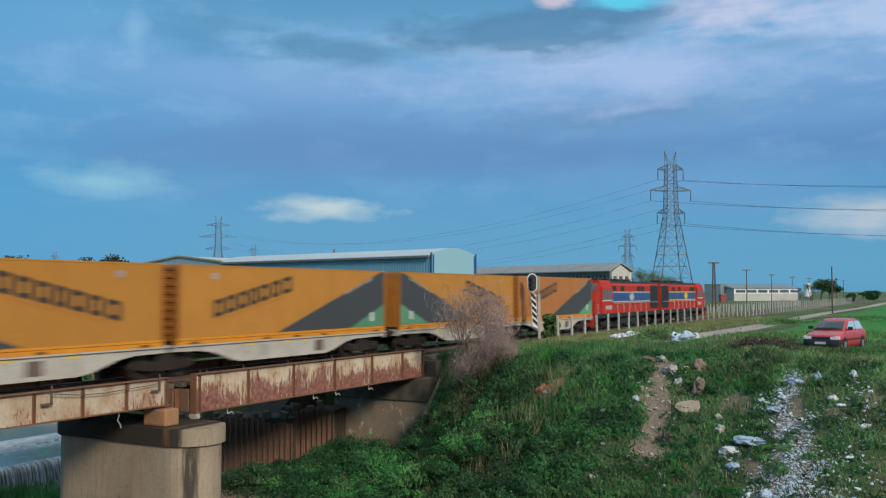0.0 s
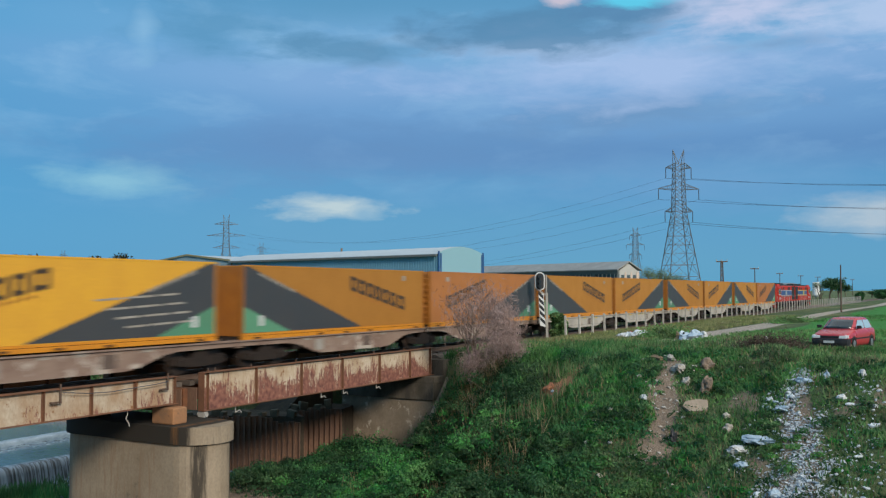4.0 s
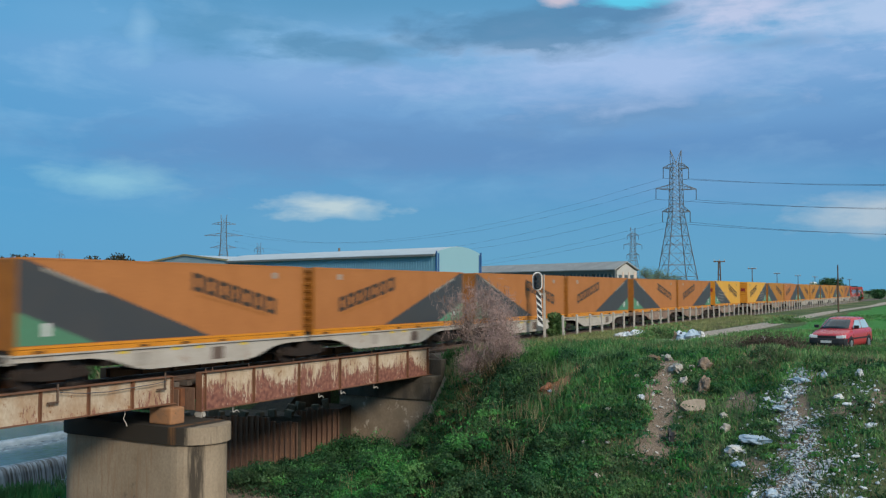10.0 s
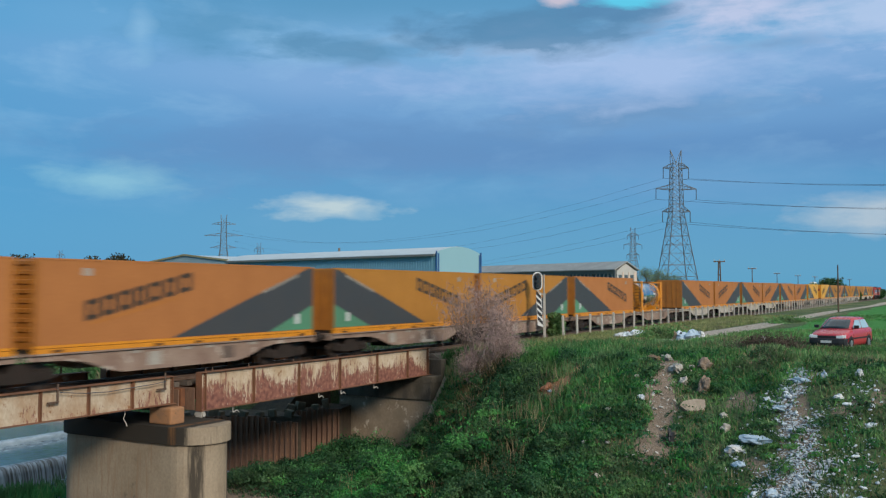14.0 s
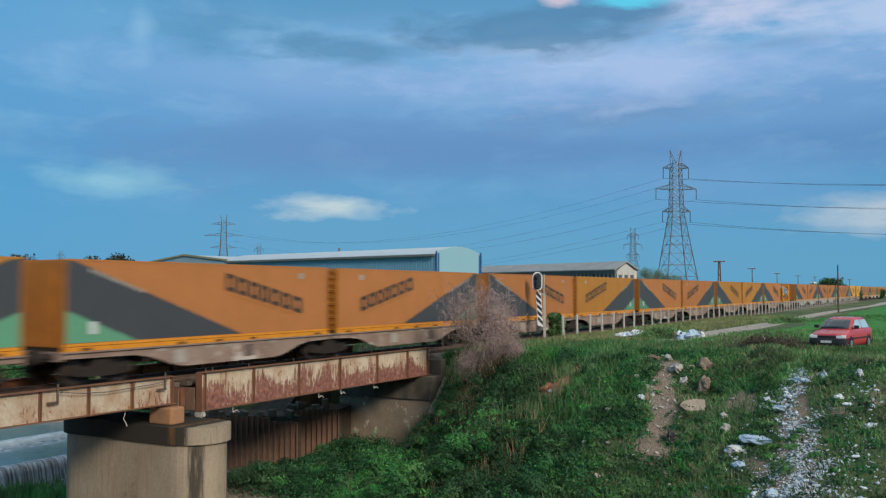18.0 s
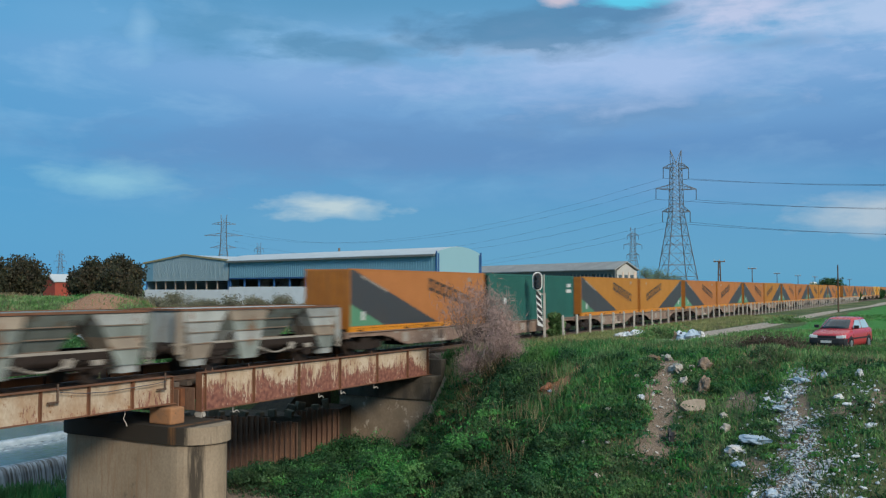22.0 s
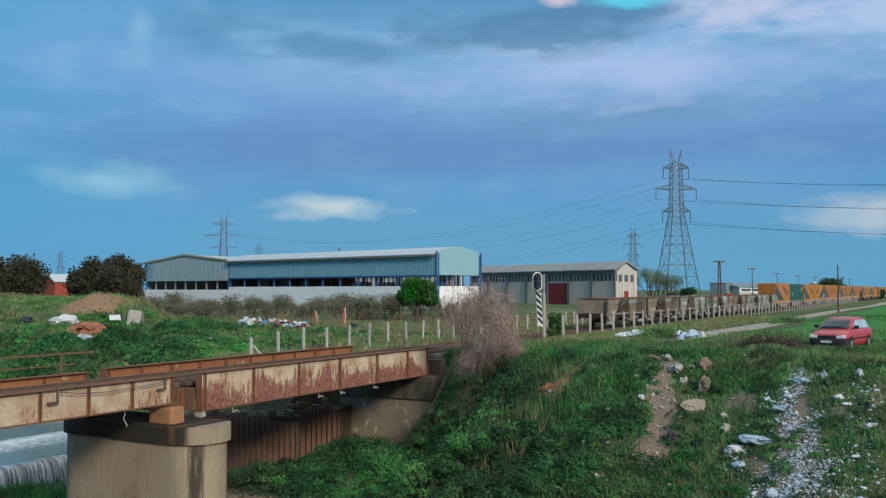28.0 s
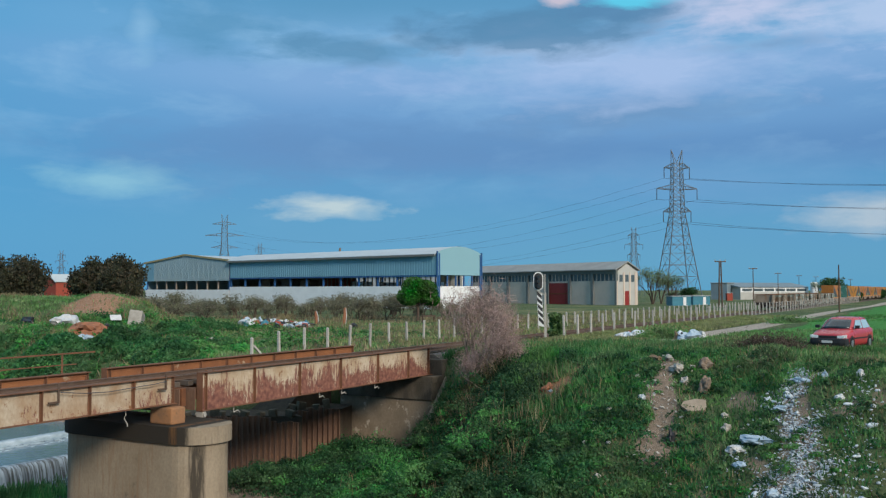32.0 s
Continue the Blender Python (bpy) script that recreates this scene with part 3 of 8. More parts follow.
        for v in bm.verts:
            k = 1 + rough * 2 * noise.noise(v.co * 1.3 + Vector((seed * 7.1, seed * 3.3, seed))) + rough * noise.noise(v.co * 3.1 + Vector((seed, seed * 5.3, 0)))
            vs.append(Vector(at) + r @ Vector((v.co.x * k * size[0], v.co.y * k * size[1], v.co.z * k * size[2])))
        self.add(vs, [[v.index for v in f.verts] for f in bm.faces])
        bm.free()
        return self

    def shear_to(self, side, w0, w1, z0, z1):
        """Leans an upright sheet in x, z outwards, from half-width w0 at z0 to w1 at z1."""
        self.v = [(x, side * (y + w0 + (w1 - w0) * (z - z0) / (z1 - z0)), z) for x, y, z in self.v]
        return self

    def mesh(self, name):
        me = bpy.data.meshes.new(name)
        me.from_pydata(self.v, [], self.f)
        bm = bmesh.new()
        bm.from_mesh(me)
        bmesh.ops.recalc_face_normals(bm, faces=bm.faces[:])
        bm.to_mesh(me)
        bm.free()
        return me


def part(name, kit, material, parent=None, label="", smooth=False):
    """Links a kit, or a finished mesh, as one object under a thing or a part."""
    me = kit.mesh(name) if isinstance(kit, Kit) else kit
    if not me.materials:
        me.materials.append(M[material])
    if smooth:
        me.polygons.foreach_set("use_smooth", [True] * len(me.polygons))
    ob = new(name, me)
    ob.parent = parent
    if label:
        tagged(ob, label)
    return ob


def thing(name, label, category, m=None, group="", kind=""):
    ob = new(name)
    ob.empty_display_size = 0.3
    ob.matrix_basis = m or Matrix()
    return tagged(ob, label, category, group, kind)


def quads(name, q):
    """A mesh of loose quads from an array (n, 4, 3)."""
    n = len(q)
    me = bpy.data.meshes.new(name)
    me.vertices.add(4 * n)
    me.vertices.foreach_set("co", np.asarray(q, np.float32).reshape(-1))
    me.loops.add(4 * n)
    me.loops.foreach_set("vertex_index", np.arange(4 * n, dtype=np.int32))
    me.polygons.add(n)
    me.polygons.foreach_set("loop_start", np.arange(0, 4 * n, 4, dtype=np.int32))
    me.update(calc_edges=True)
    return me


rng = np.random.default_rng(5)


def leaf_quads(p, size, upward=0.3, slim=0.6):
    """One pointed leaf at each point, turned at random."""
    n = len(p)
    d = rng.normal(size=(n, 3))
    d[:, 2] += upward
    d /= np.linalg.norm(d, axis=1)[:, None]
    e = np.cross(d, rng.normal(size=(n, 3)))
    e /= np.linalg.norm(e, axis=1)[:, None] + 1e-9
    s = (size * rng.uniform(0.6, 1.4, n))[:, None]
    return np.stack([p - d * s * 0.5, p + e * s * 0.5 * slim, p + d * s * 0.5, p - e * s * 0.5 * slim], 1)


def blade_quads(p, height, width=0.02, lean=0.35):
    """Grass blades rooted at p."""
    n = len(p)
    h = (height * rng.uniform(0.5, 1.3, n))[:, None]
    a = rng.uniform(0, 2 * np.pi, n)
    side = np.stack([np.cos(a), np.sin(a), np.zeros(n)], 1) * width
    b = rng.normal(size=(n, 3)) * lean
    b[:, 2] = 1
    b /= np.linalg.norm(b, axis=1)[:, None]
    bend = rng.normal(size=(n, 3)) * lean * 0.6
    bend[:, 2] = 0.55
    tip = p + b * h * 0.5 + bend * h
    return np.stack([p - side, p + side, tip + side * 0.25, tip - side * 0.25], 1)


# ---- ground ----
def smooth(a, b, x):
    t = np.clip((x - a) / (b - a), 0, 1)
    return t * t * (3 - 2 * t)


def wave(x, y, k, s):
    return np.sin(x * k + 1.7 * s + 1.3 * np.sin(y * k * 0.7 + s)) * np.sin(y * k * 1.13 - 0.9 * s + 1.1 * np.sin(x * k * 0.6 + 2 * s))


def crest(y):
    return (34.8 + 0.34 * (y - 3.65)) * (1 - smooth(28.6, 31, y)) + (37.4 + 4.0 * smooth(34, 50, y)) * smooth(28.6, 31, y) + 0.7 * np.sin(y * 0.35) + 0.35 * np.sin(y * 0.9 + 1)


def height(x, y):
    """The height of the ground at x, y."""
    x, y = np.asarray(x, float), np.asarray(y, float)
    near = 0.62 - 0.58 * smooth(6, 19, y) + 0.5 * smooth(80, 260, x) * (1 - smooth(6, 12, y))
    far = -0.45 + 0.0 * x
    top = near + (far - near) * smooth(22, 31, y)
    top = top + 1.95 * np.exp(-(((x - 53) / 9.5) ** 2 + ((y - 74) / 13.0) ** 2) ** 2) + 1.1 * np.exp(-(((x - 56.5) / 3.4) ** 2 + ((y - 63) / 3.2) ** 2) ** 2)
    top = top - 0.2 * np.exp(-(((x - 45.5) / 6.0) ** 2 + ((y - 4.3) / 4.0) ** 2) ** 2)
    top = top + 0.9 * smooth(46, 62, y) * (1 - smooth(58, 80, x)) * (1 - smooth(90, 120, y))
    d = x - crest(y)
    fall = 13.0 - 6.0 * smooth(15, 21, y) - 5.6 * smooth(21.8, 24.2, y) + 8.0 * smooth(29.2, 36, y)
    s = smooth(0, 1, (d + fall) / (fall + 1.5))
    low = -4.9 - 0.8 * smooth(27.0, 29.5, y)
    z = low + (top - low) * s
    z = z + 0.22 * wave(x, y, 0.55, 1) * s * (1 - smooth(2, 14, d)) + 0.10 * wave(x, y, 1.4, 2) * s * (1 - smooth(6, 20, d)) + 0.05 * wave(x, y, 2.9, 3) * (1 - smooth(10, 40, d))
    left = smooth(12, 3, x) * (1 - smooth(14, 26, y))       # the bank on which the camera stands
    left = np.maximum(left, smooth(8, -4, x))
    z = np.where(x < 20, z + (1.45 - z) * left, z)
    bed = np.exp(-(((y - 25.4) / 3.1) ** 6)) * smooth(41.0, 41.8, x)      # the track bed
    return z * (1 - bed) + (-0.32) * bed
# ---- ground mesh ----
def steps(*spans):
    out = []
    for a, b, s in spans:
        out += list(np.arange(a, b, s))
    return np.array(out + [spans[-1][1]])


gx = steps((-4200, -600, 400), (-600, -60, 60), (-60, 0, 6), (0, 20, 1.0), (20, 62, 0.28), (62, 100, 0.8), (100, 200, 3), (200, 500, 12), (500, 1400, 60), (1400, 4400, 300))
gy = steps((-4200, -600, 400), (-600, -60, 60), (-60, -8, 4), (-8, 76, 0.28), (76, 110, 0.8), (110, 200, 4), (200, 500, 15), (500, 1400, 70), (1400, 4400, 300))
GX, GY = np.meshgrid(gx, gy, indexing="ij")
GZ = height(GX, GY)
nx, ny = len(gx), len(gy)
idx = np.arange(nx * ny).reshape(nx, ny)
faces = np.stack([idx[:-1, :-1], idx[1:, :-1], idx[1:, 1:], idx[:-1, 1:]], -1).reshape(-1, 4)
me = bpy.data.meshes.new("ground")
me.vertices.add(nx * ny)
me.vertices.foreach_set("co", np.stack([GX, GY, GZ], -1).astype(np.float32).reshape(-1))
me.loops.add(faces.size)
me.loops.foreach_set("vertex_index", faces.astype(np.int32).reshape(-1))
me.polygons.add(len(faces))
me.polygons.foreach_set("loop_start", np.arange(0, faces.size, 4, dtype=np.int32))
me.polygons.foreach_set("use_smooth", np.ones(len(faces), bool))
me.update(calc_edges=True)


def bare_at(x, y):
    """How bare the earth is: the path down the bank, scrapes, the cut face of the mound, the river bed."""
    path = np.exp(-(((y - 9.0 - 0.19 * (x - 31) - 0.12 * np.sin(x * 1.7)) / (0.52 + 0.14 * np.sin(x * 2.3))) ** 4)) * smooth(29.4, 30.8, x) * (1 - smooth(36.0, 37.0, x))
    scrape = np.exp(-(((x - 35.2) / 0.9) ** 2 + ((y - 14.3) / 0.75) ** 2) ** 2) * 0.9 + np.exp(-(((y - 14.0 - 0.02 * (x - 37)) / 0.62) ** 4)) * smooth(34.0, 35.0, x) * (1 - smooth(38.6, 39.6, x)) * 0.5 + np.exp(-(((x - 37.4) / 0.7) ** 2 + ((y - 15.2) / 0.35) ** 2)) * 0.5 + np.exp(-(((x - 31.0) / 0.8) ** 2 + ((y - 8.55) / 0.35) ** 2) ** 2) * 0.7 + np.exp(-(((x - 36.7) / 0.4) ** 2 + ((y - 13.6) / 1.0) ** 2)) * 0.6
    cut = np.exp(-(((x - 53.4) / 4.2) ** 2 + ((y - 62.4) / 2.4) ** 2) ** 2) * np.clip(0.9 + 0.45 * wave(x, y, 0.9, 4), 0, 1)
    chute = np.exp(-(((y - 4.55 - 0.05 * (x - 30) - 0.2 * np.sin(x)) / (0.95 - 0.07 * (x - 27))) ** 4)) * smooth(18, 22, x) * (1 - smooth(34.0, 35.2, x)) * 0.7
    spots = smooth(0.35, 0.75, wave(x, y, 1.1, 11) + 0.5 * wave(x, y, 2.7, 5)) * smooth(-11, -8, x - crest(y)) * (1 - smooth(-1.5, 0.5, x - crest(y))) * (1 - smooth(7.4, 8.4, y)) * 0.55
    bed = np.maximum(smooth(-3.6, -4.4, height(x, y)), spots)
    return np.clip(np.maximum.reduce([path, scrape, cut, chute, bed]), 0, 1)


def clay_at(x, y):
    """Where the bare earth is reddish clay."""
    return np.clip(smooth(33.4, 34.4, x) * smooth(12.4, 13.2, y) * (1 - smooth(16.5, 18, y)) + 0.5 * smooth(46, 49, x) * smooth(54, 57, y), 0, 1)


def road_at(x, y):
    mid = 14.3 + 0.5 * np.sin(x * 0.06) - 0.9 * smooth(90, 190, x)
    return np.exp(-(((y - mid) / (1.35 + 0.55 * (1 - smooth(60, 90, x)))) ** 6)) * smooth(48, 52, x)


def field_at(x, y):
    return (1 - smooth(9.5, 11.5, y + 0.6 * np.sin(x * 0.2))) * smooth(46, 52, x)


for nm, fn in (("bare", bare_at), ("road", road_at), ("field", field_at), ("clay", clay_at)):
    a = me.attributes.new(nm, "FLOAT", "POINT")
    a.data.foreach_set("value", fn(GX, GY).astype(np.float32).reshape(-1))


def ground_material():
    m = bpy.data.materials.new("ground")
    m.use_nodes = True
    n, l = m.node_tree.nodes, m.node_tree.links
    b = n["Principled BSDF"]
    tc = n.new("ShaderNodeTexCoord")

    def no(s, d=6.0):
        q = n.new("ShaderNodeTexNoise")
        q.inputs["Scale"].default_value, q.inputs["Detail"].default_value, q.inputs["Roughness"].default_value = s, d, 0.65
        l.new(tc.outputs["Object"], q.inputs["Vector"])
        return q.outputs[0]

    def rng_node(v, lo, hi):
        q = n.new("ShaderNodeMapRange")
        q.inputs["From Min"].default_value, q.inputs["From Max"].default_value = lo, hi
        l.new(v, q.inputs["Value"])
        return q.outputs[0]

    def mix(fac, a, c):
        q = n.new("ShaderNodeMix")
        q.data_type = "RGBA"
        l.new(fac, q.inputs[0])
        for i, v in ((6, a), (7, c)):
            if isinstance(v, tuple):
                q.inputs[i].default_value = (*v, 1)
            else:
                l.new(v, q.inputs[i])
        return q.outputs[2]

    def attr(nm, edge):
        q = n.new("ShaderNodeAttribute")
        q.attribute_name = nm
        k = n.new("ShaderNodeMath")
        k.operation = "MULTIPLY_ADD"
        l.new(edge, k.inputs[0])
        k.inputs[1].default_value = 0.7
        l.new(q.outputs["Fac"], k.inputs[2])
        return rng_node(k.outputs[0], 0.70, 0.95)

    mid, fine, tiny, vast = no(0.9), no(5.0), no(28.0, 4), no(0.06, 4)
    grass = mix(rng_node(mid, 0.35, 0.65), (0.06, 0.115, 0.045), (0.105, 0.13, 0.065))
    grass = mix(rng_node(fine, 0.5, 0.75), grass, (0.15, 0.14, 0.075))
    far = mix(rng_node(vast, 0.4, 0.6), (0.11, 0.17, 0.06), (0.19, 0.19, 0.09))
    grass = mix(rng_node(vast, 0.5, 0.62), grass, far)
    crop = mix(rng_node(fine, 0.3, 0.7), (0.055, 0.215, 0.05), (0.085, 0.26, 0.065))
    col = mix(attr("field", mid), grass, crop)
    soil = mix(rng_node(fine, 0.35, 0.65), (0.31, 0.235, 0.175), (0.22, 0.165, 0.12))
    clay = mix(rng_node(fine, 0.35, 0.65), (0.42, 0.21, 0.115), (0.30, 0.16, 0.095))
    soil = mix(attr("clay", fine), soil, clay)
    col = mix(attr("bare", fine), col, soil)
    dust = mix(rng_node(fine, 0.35, 0.65), (0.52, 0.44, 0.36), (0.38, 0.32, 0.26))
    col = mix(attr("road", fine), col, dust)
    dark = n.new("ShaderNodeHueSaturation")
    mr = n.new("ShaderNodeMapRange")
    mr.inputs["From Min"].default_value, mr.inputs["From Max"].default_value, mr.inputs["To Min"].default_value, mr.inputs["To Max"].default_value = 0.3, 0.7, 0.6, 1.3
    l.new(tiny, mr.inputs["Value"])
    l.new(mr.outputs[0], dark.inputs["Value"])
    l.new(col, dark.inputs["Color"])
    l.new(dark.outputs[0], b.inputs["Base Color"])
    b.inputs["Roughness"].default_value = 0.95
    b.inputs["Specular IOR Level"].default_value = 0.1
    bp = n.new("ShaderNodeBump")
    bp.inputs["Strength"].default_value, bp.inputs["Distance"].default_value = 0.8, 0.08
    l.new(tiny, bp.inputs["Height"])
    l.new(bp.outputs[0], b.inputs["Normal"])
    return m


me.materials.append(ground_material())
ground = tagged(new("ground", me), "grassy river banks and flat fields with bare earth", "ground", kind="structure")
RIVER = -4.45
part_water = Kit().add([(-8, 22, RIVER - 0.9), (60, 22, RIVER - 0.9), (60, 35.6, RIVER - 0.9), (-8, 35.6, RIVER - 0.9)], [(0, 1, 2, 3)])
river = tagged(part("water", part_water, "water"), "shallow grey river below the weir", "river", kind="structure")
upper = Kit().add([(-8, 35.7, RIVER), (60, 35.7, RIVER), (60, 40.3, RIVER), (-8, 40.3, RIVER)], [(0, 1, 2, 3)])
tagged(part("water", upper, "water"), "smooth grey river held back above the weir", "river", kind="structure")
upper = Kit().add([(-8, 40.4, RIVER + 0.24), (60, 40.4, RIVER + 0.24), (60, 190, RIVER + 0.24), (-60, 190, RIVER + 0.24)], [(0, 1, 2, 3)])
tagged(part("water", upper, "water"), "smooth grey river above the upper step", "river", kind="structure")
weir = thing("weir", "low concrete weir with white falling water", "weir", kind="structure")
part("sill", Kit().box(5, 40, 35.5, 36.2, RIVER - 1.6, RIVER - 0.03), "concrete_dark", weir)
part("upper_sill", Kit().box(5, 40, 40.25, 40.6, RIVER - 1, RIVER + 0.2), "concrete_dark", weir)
# ---- track ----
TRACK, DECK = 25.4, -0.20      # the middle of the track; rail heads are at z = 0
bed = tagged(part("ballast_bed", Kit().prism([(TRACK - 2.6, -0.75), (TRACK - 1.75, -0.24), (TRACK + 1.75, -0.24), (TRACK + 2.6, -0.75)], "x", 41.6, 1500), "ballast"), "brown ballast of a single railway line", "track bed", kind="structure")
tagged(part("ballast_bed", Kit().prism([(TRACK - 2.6, -0.75), (TRACK - 1.75, -0.24), (TRACK + 1.75, -0.24), (TRACK + 2.6, -0.75)], "x", -400, 2.0), "ballast"), "brown ballast of a single railway line", "track bed", kind="structure")
track = thing("railway_track", "rusty railway track on timber sleepers", "track", kind="structure")
RAIL = [(-0.07, -0.17), (0.07, -0.17), (0.07, -0.15), (0.015, -0.13), (0.012, -0.05), (0.036, -0.04), (0.036, 0.0), (-0.036, 0.0), (-0.036, -0.04), (-0.012, -0.05), (-0.015, -0.13), (-0.07, -0.15)]
for off in (-0.7525, 0.7525):
    part("rail", Kit().prism([(TRACK + off + a, b) for a, b in RAIL], "x", -400, 1500), "rail", track)
sl = Kit().box(-0.12, 0.12, -1.3, 1.3, -0.16, 0.0).mesh("sleeper")
sl.materials.append(M["sleeper"])
for i in range(190):
    o = new("sleeper", sl)
    o.parent, o.location = track, (8 + i * 0.62 + random.uniform(-0.03, 0.03), TRACK, -0.17)

# ---- bridge ----


def stiffened_girder(name, x0, x1, y, zb, zt, outer, inner, ribs, label, flange=0.32):
    """A riveted plate girder along x; its outer face looks to -y."""
    g = thing(name, label, "girder", kind="")
    part("web", Kit().box(x0 + 0.02, x1 - 0.02, y, y + 0.03, zb + 0.03, zt - 0.03), outer, g)
    part("web_back", Kit().box(x0 + 0.02, x1 - 0.02, y + 0.033, y + 0.05, zb + 0.03, zt - 0.03), inner, g)
    part("top_flange", Kit().box(x0, x1, y - 0.14, y + flange - 0.14, zt - 0.03, zt, 0.006), "flange", g)
    part("bottom_flange", Kit().box(x0, x1, y - 0.14, y + flange - 0.14, zb, zb + 0.03, 0.006), "flange", g)
    for s, nm in ((zt - 0.15, "top_angle"), (zb + 0.03, "bottom_angle")):
        part(nm, Kit().box(x0 + 0.05, x1 - 0.05, y - 0.012, y - 0.002, s, s + 0.11), outer, g)
    for x in ribs:
        part("stiffener", Kit().box(x - 0.055, x + 0.055, y - 0.014, y - 0.002, zb + 0.03, zt - 0.03).box(x - 0.008, x + 0.008, y - 0.11, y - 0.014, zb + 0.03, zt - 0.03), "flange", g)
        part("gusset", Kit().prism([(y + 0.05, zb + 0.05), (y + 0.42, zb + 0.05), (y + 0.12, zt - 0.03), (y + 0.05, zt - 0.03)], "x", x - 0.01, x + 0.01), inner, g)
    rv = Kit()
    for x in (x0 + 0.12, x0 + 0.22, x1 - 0.22, x1 - 0.12):
        for k in range(int((zt - zb) / 0.1) - 1):
            rv.lathe([(-0.012, 0.008), (-0.009, 0.016), (0, 0.018)], "y", (x, y - 0.013, zb + 0.1 + 0.1 * k), 6)
    tagged(part("rivets", rv, outer, g), kind="stuff")
    part("end_plate", Kit().box(x0 - 0.016, x0 - 0.002, y - 0.13, y + 0.16, zb, zt), "flange", g)
    return g


RB = [24.6 + 16.3 * k for k in (0.015, 0.175, 0.345, 0.52, 0.70, 0.865, 0.985)]
near_girder = stiffened_girder("bridge_girder", 24.6, 40.9, 23.5, -1.2, 0.17, "girder", "girder_in", RB, "riveted plate girder with cream paint peeling to red rust")
far_girder = stiffened_girder("bridge_girder", 23.6, 39.4, 27.2, -1.2, 0.24, "girder_in", "girder_in", [23.8 + k * 1.55 for k in range(11)], "rusty inner plate girder of the railway bridge")
stiffened_girder("bridge_girder", -4.0, 23.3, 23.45, -0.78, 0.16, "girder_b", "girder_in", [23.2 - k * 1.72 for k in range(16)], "lower cream-painted plate girder streaked with rust")
stiffened_girder("bridge_girder", -4.0, 22.9, 27.2, -0.78, 0.17, "girder_in", "girder_in", [22.8 - k * 1.72 for k in range(16)], "rusty inner girder of the lower span")
cross = thing("bridge_deck", "rusty cross beams and stringers between the girders", "bridge deck", kind="structure")
for k in range(24):
    x = -2 + k * 1.85
    part("cross_beam", Kit().box(x - 0.1, x + 0.1, 23.6, 27.15, -0.75 if x < 23.4 else -0.95, -0.34), "rust", cross)
for y in (TRACK - 0.78, TRACK + 0.78):
    part("stringer", Kit().box(-4, 41, y - 0.1, y + 0.1, -0.338, -0.26), "rust", cross)
part("end_plate", Kit().box(23.7, 23.75, 23.62, 27.1, -1.15, -0.36), "pile", cross)
part("end_plate", Kit().box(24.45, 24.5, 23.62, 27.1, -1.15, -0.36), "pile", cross)
part("walkway_plate", Kit().box(-4, 23.0, 26.35, 26.95, -0.14, -0.10), "rail", cross)
rail_fence = thing("bridge_railing", "thin rusty steel railing along the far girder", "railing")
for x in (5.0, 8.4, 11.8, 15.2, 18.6, 22.0):
    part("post", Kit().beam((x, 27.5, 0.1), (x, 27.5, 0.86), 0.06), "flange", rail_fence)
part("top_rail", Kit().beam((2.0, 27.5, 0.84), (23.4, 27.5, 0.84), 0.05), "flange", rail_fence)
part("middle_rail", Kit().beam((2.0, 27.5, 0.45), (22.6, 27.5, 0.45), 0.035), "flange", rail_fence)
# bolts, brackets and cable hangers along the girders
for i, x in enumerate((24.9, 25.25, 27.2, 29.9, 32.9, 35.6, 38.2)):
    b = thing("hook_bolt", "short steel hook bolt standing on the girder flange", "bolt", pose(x, 23.5, 0.17), "hook bolts on the bridge")
    part("shank", Kit().tube((0, 0, 0), (0, 0, 0.13), 0.018, n=6), "rail", b)
    part("nut", Kit().tube((0, 0, 0.02), (0, 0, 0.06), 0.035, n=6), "flange", b)
for x, y, z in ((26.3, 23.46, -1.2), (31.6, 23.5, -1.2), (33.2, 23.5, -1.2), (35.8, 23.5, -1.2), (40.0, 23.5, -1.2)):
    h = thing("cable_hanger", "bent pale steel hanger under the girder", "hanger", pose(x, y, z), "hangers under the bridge")
    part("stem", Kit().tube((0, 0, 0), (0, 0, -0.22), 0.022, n=6), "post", h)
    part("arm", Kit().tube((0, 0, -0.22), (0.22, 0, -0.16), 0.02, n=6).tube((0.22, 0, -0.16), (0.34, 0, -0.26), 0.02, n=6), "post", h)
for x in (18.55, 22.8):
    h = thing("cable_bracket", "grey steel bracket clamped to the girder flange", "bracket", pose(x, 23.3, -0.12), "brackets on the left girder")
    part("upright", Kit().box(-0.03, 0.03, 0.0, 0.03, -0.15, 0.42), "rail", h)
    part("foot", Kit().box(-0.36, 0.03, -0.02, 0.04, -0.13, -0.08), "rail", h)
hang = thing("loose_wire", "short pale wire hanging under the girder", "wire", pose(21.2, 23.45, -0.78))
part("strand", Kit().line([(0, 0, 0), (0.02, 0, -0.12), (-0.05, 0, -0.26), (0.06, 0, -0.40), (0.10, 0, -0.52)], 0.018, 5), "post", hang)
cab = Kit()
pts = [(18.6, 0.05), (19.5, -0.06), (20.4, -0.10), (21.3, -0.06), (22.2, -0.03), (22.8, 0.02)]
cab.line([(a, 23.28, b) for a, b in pts], 0.014, 5)
tagged(part("cable", cab, "wire"), "thin dark cable sagging along the girder", "cable")

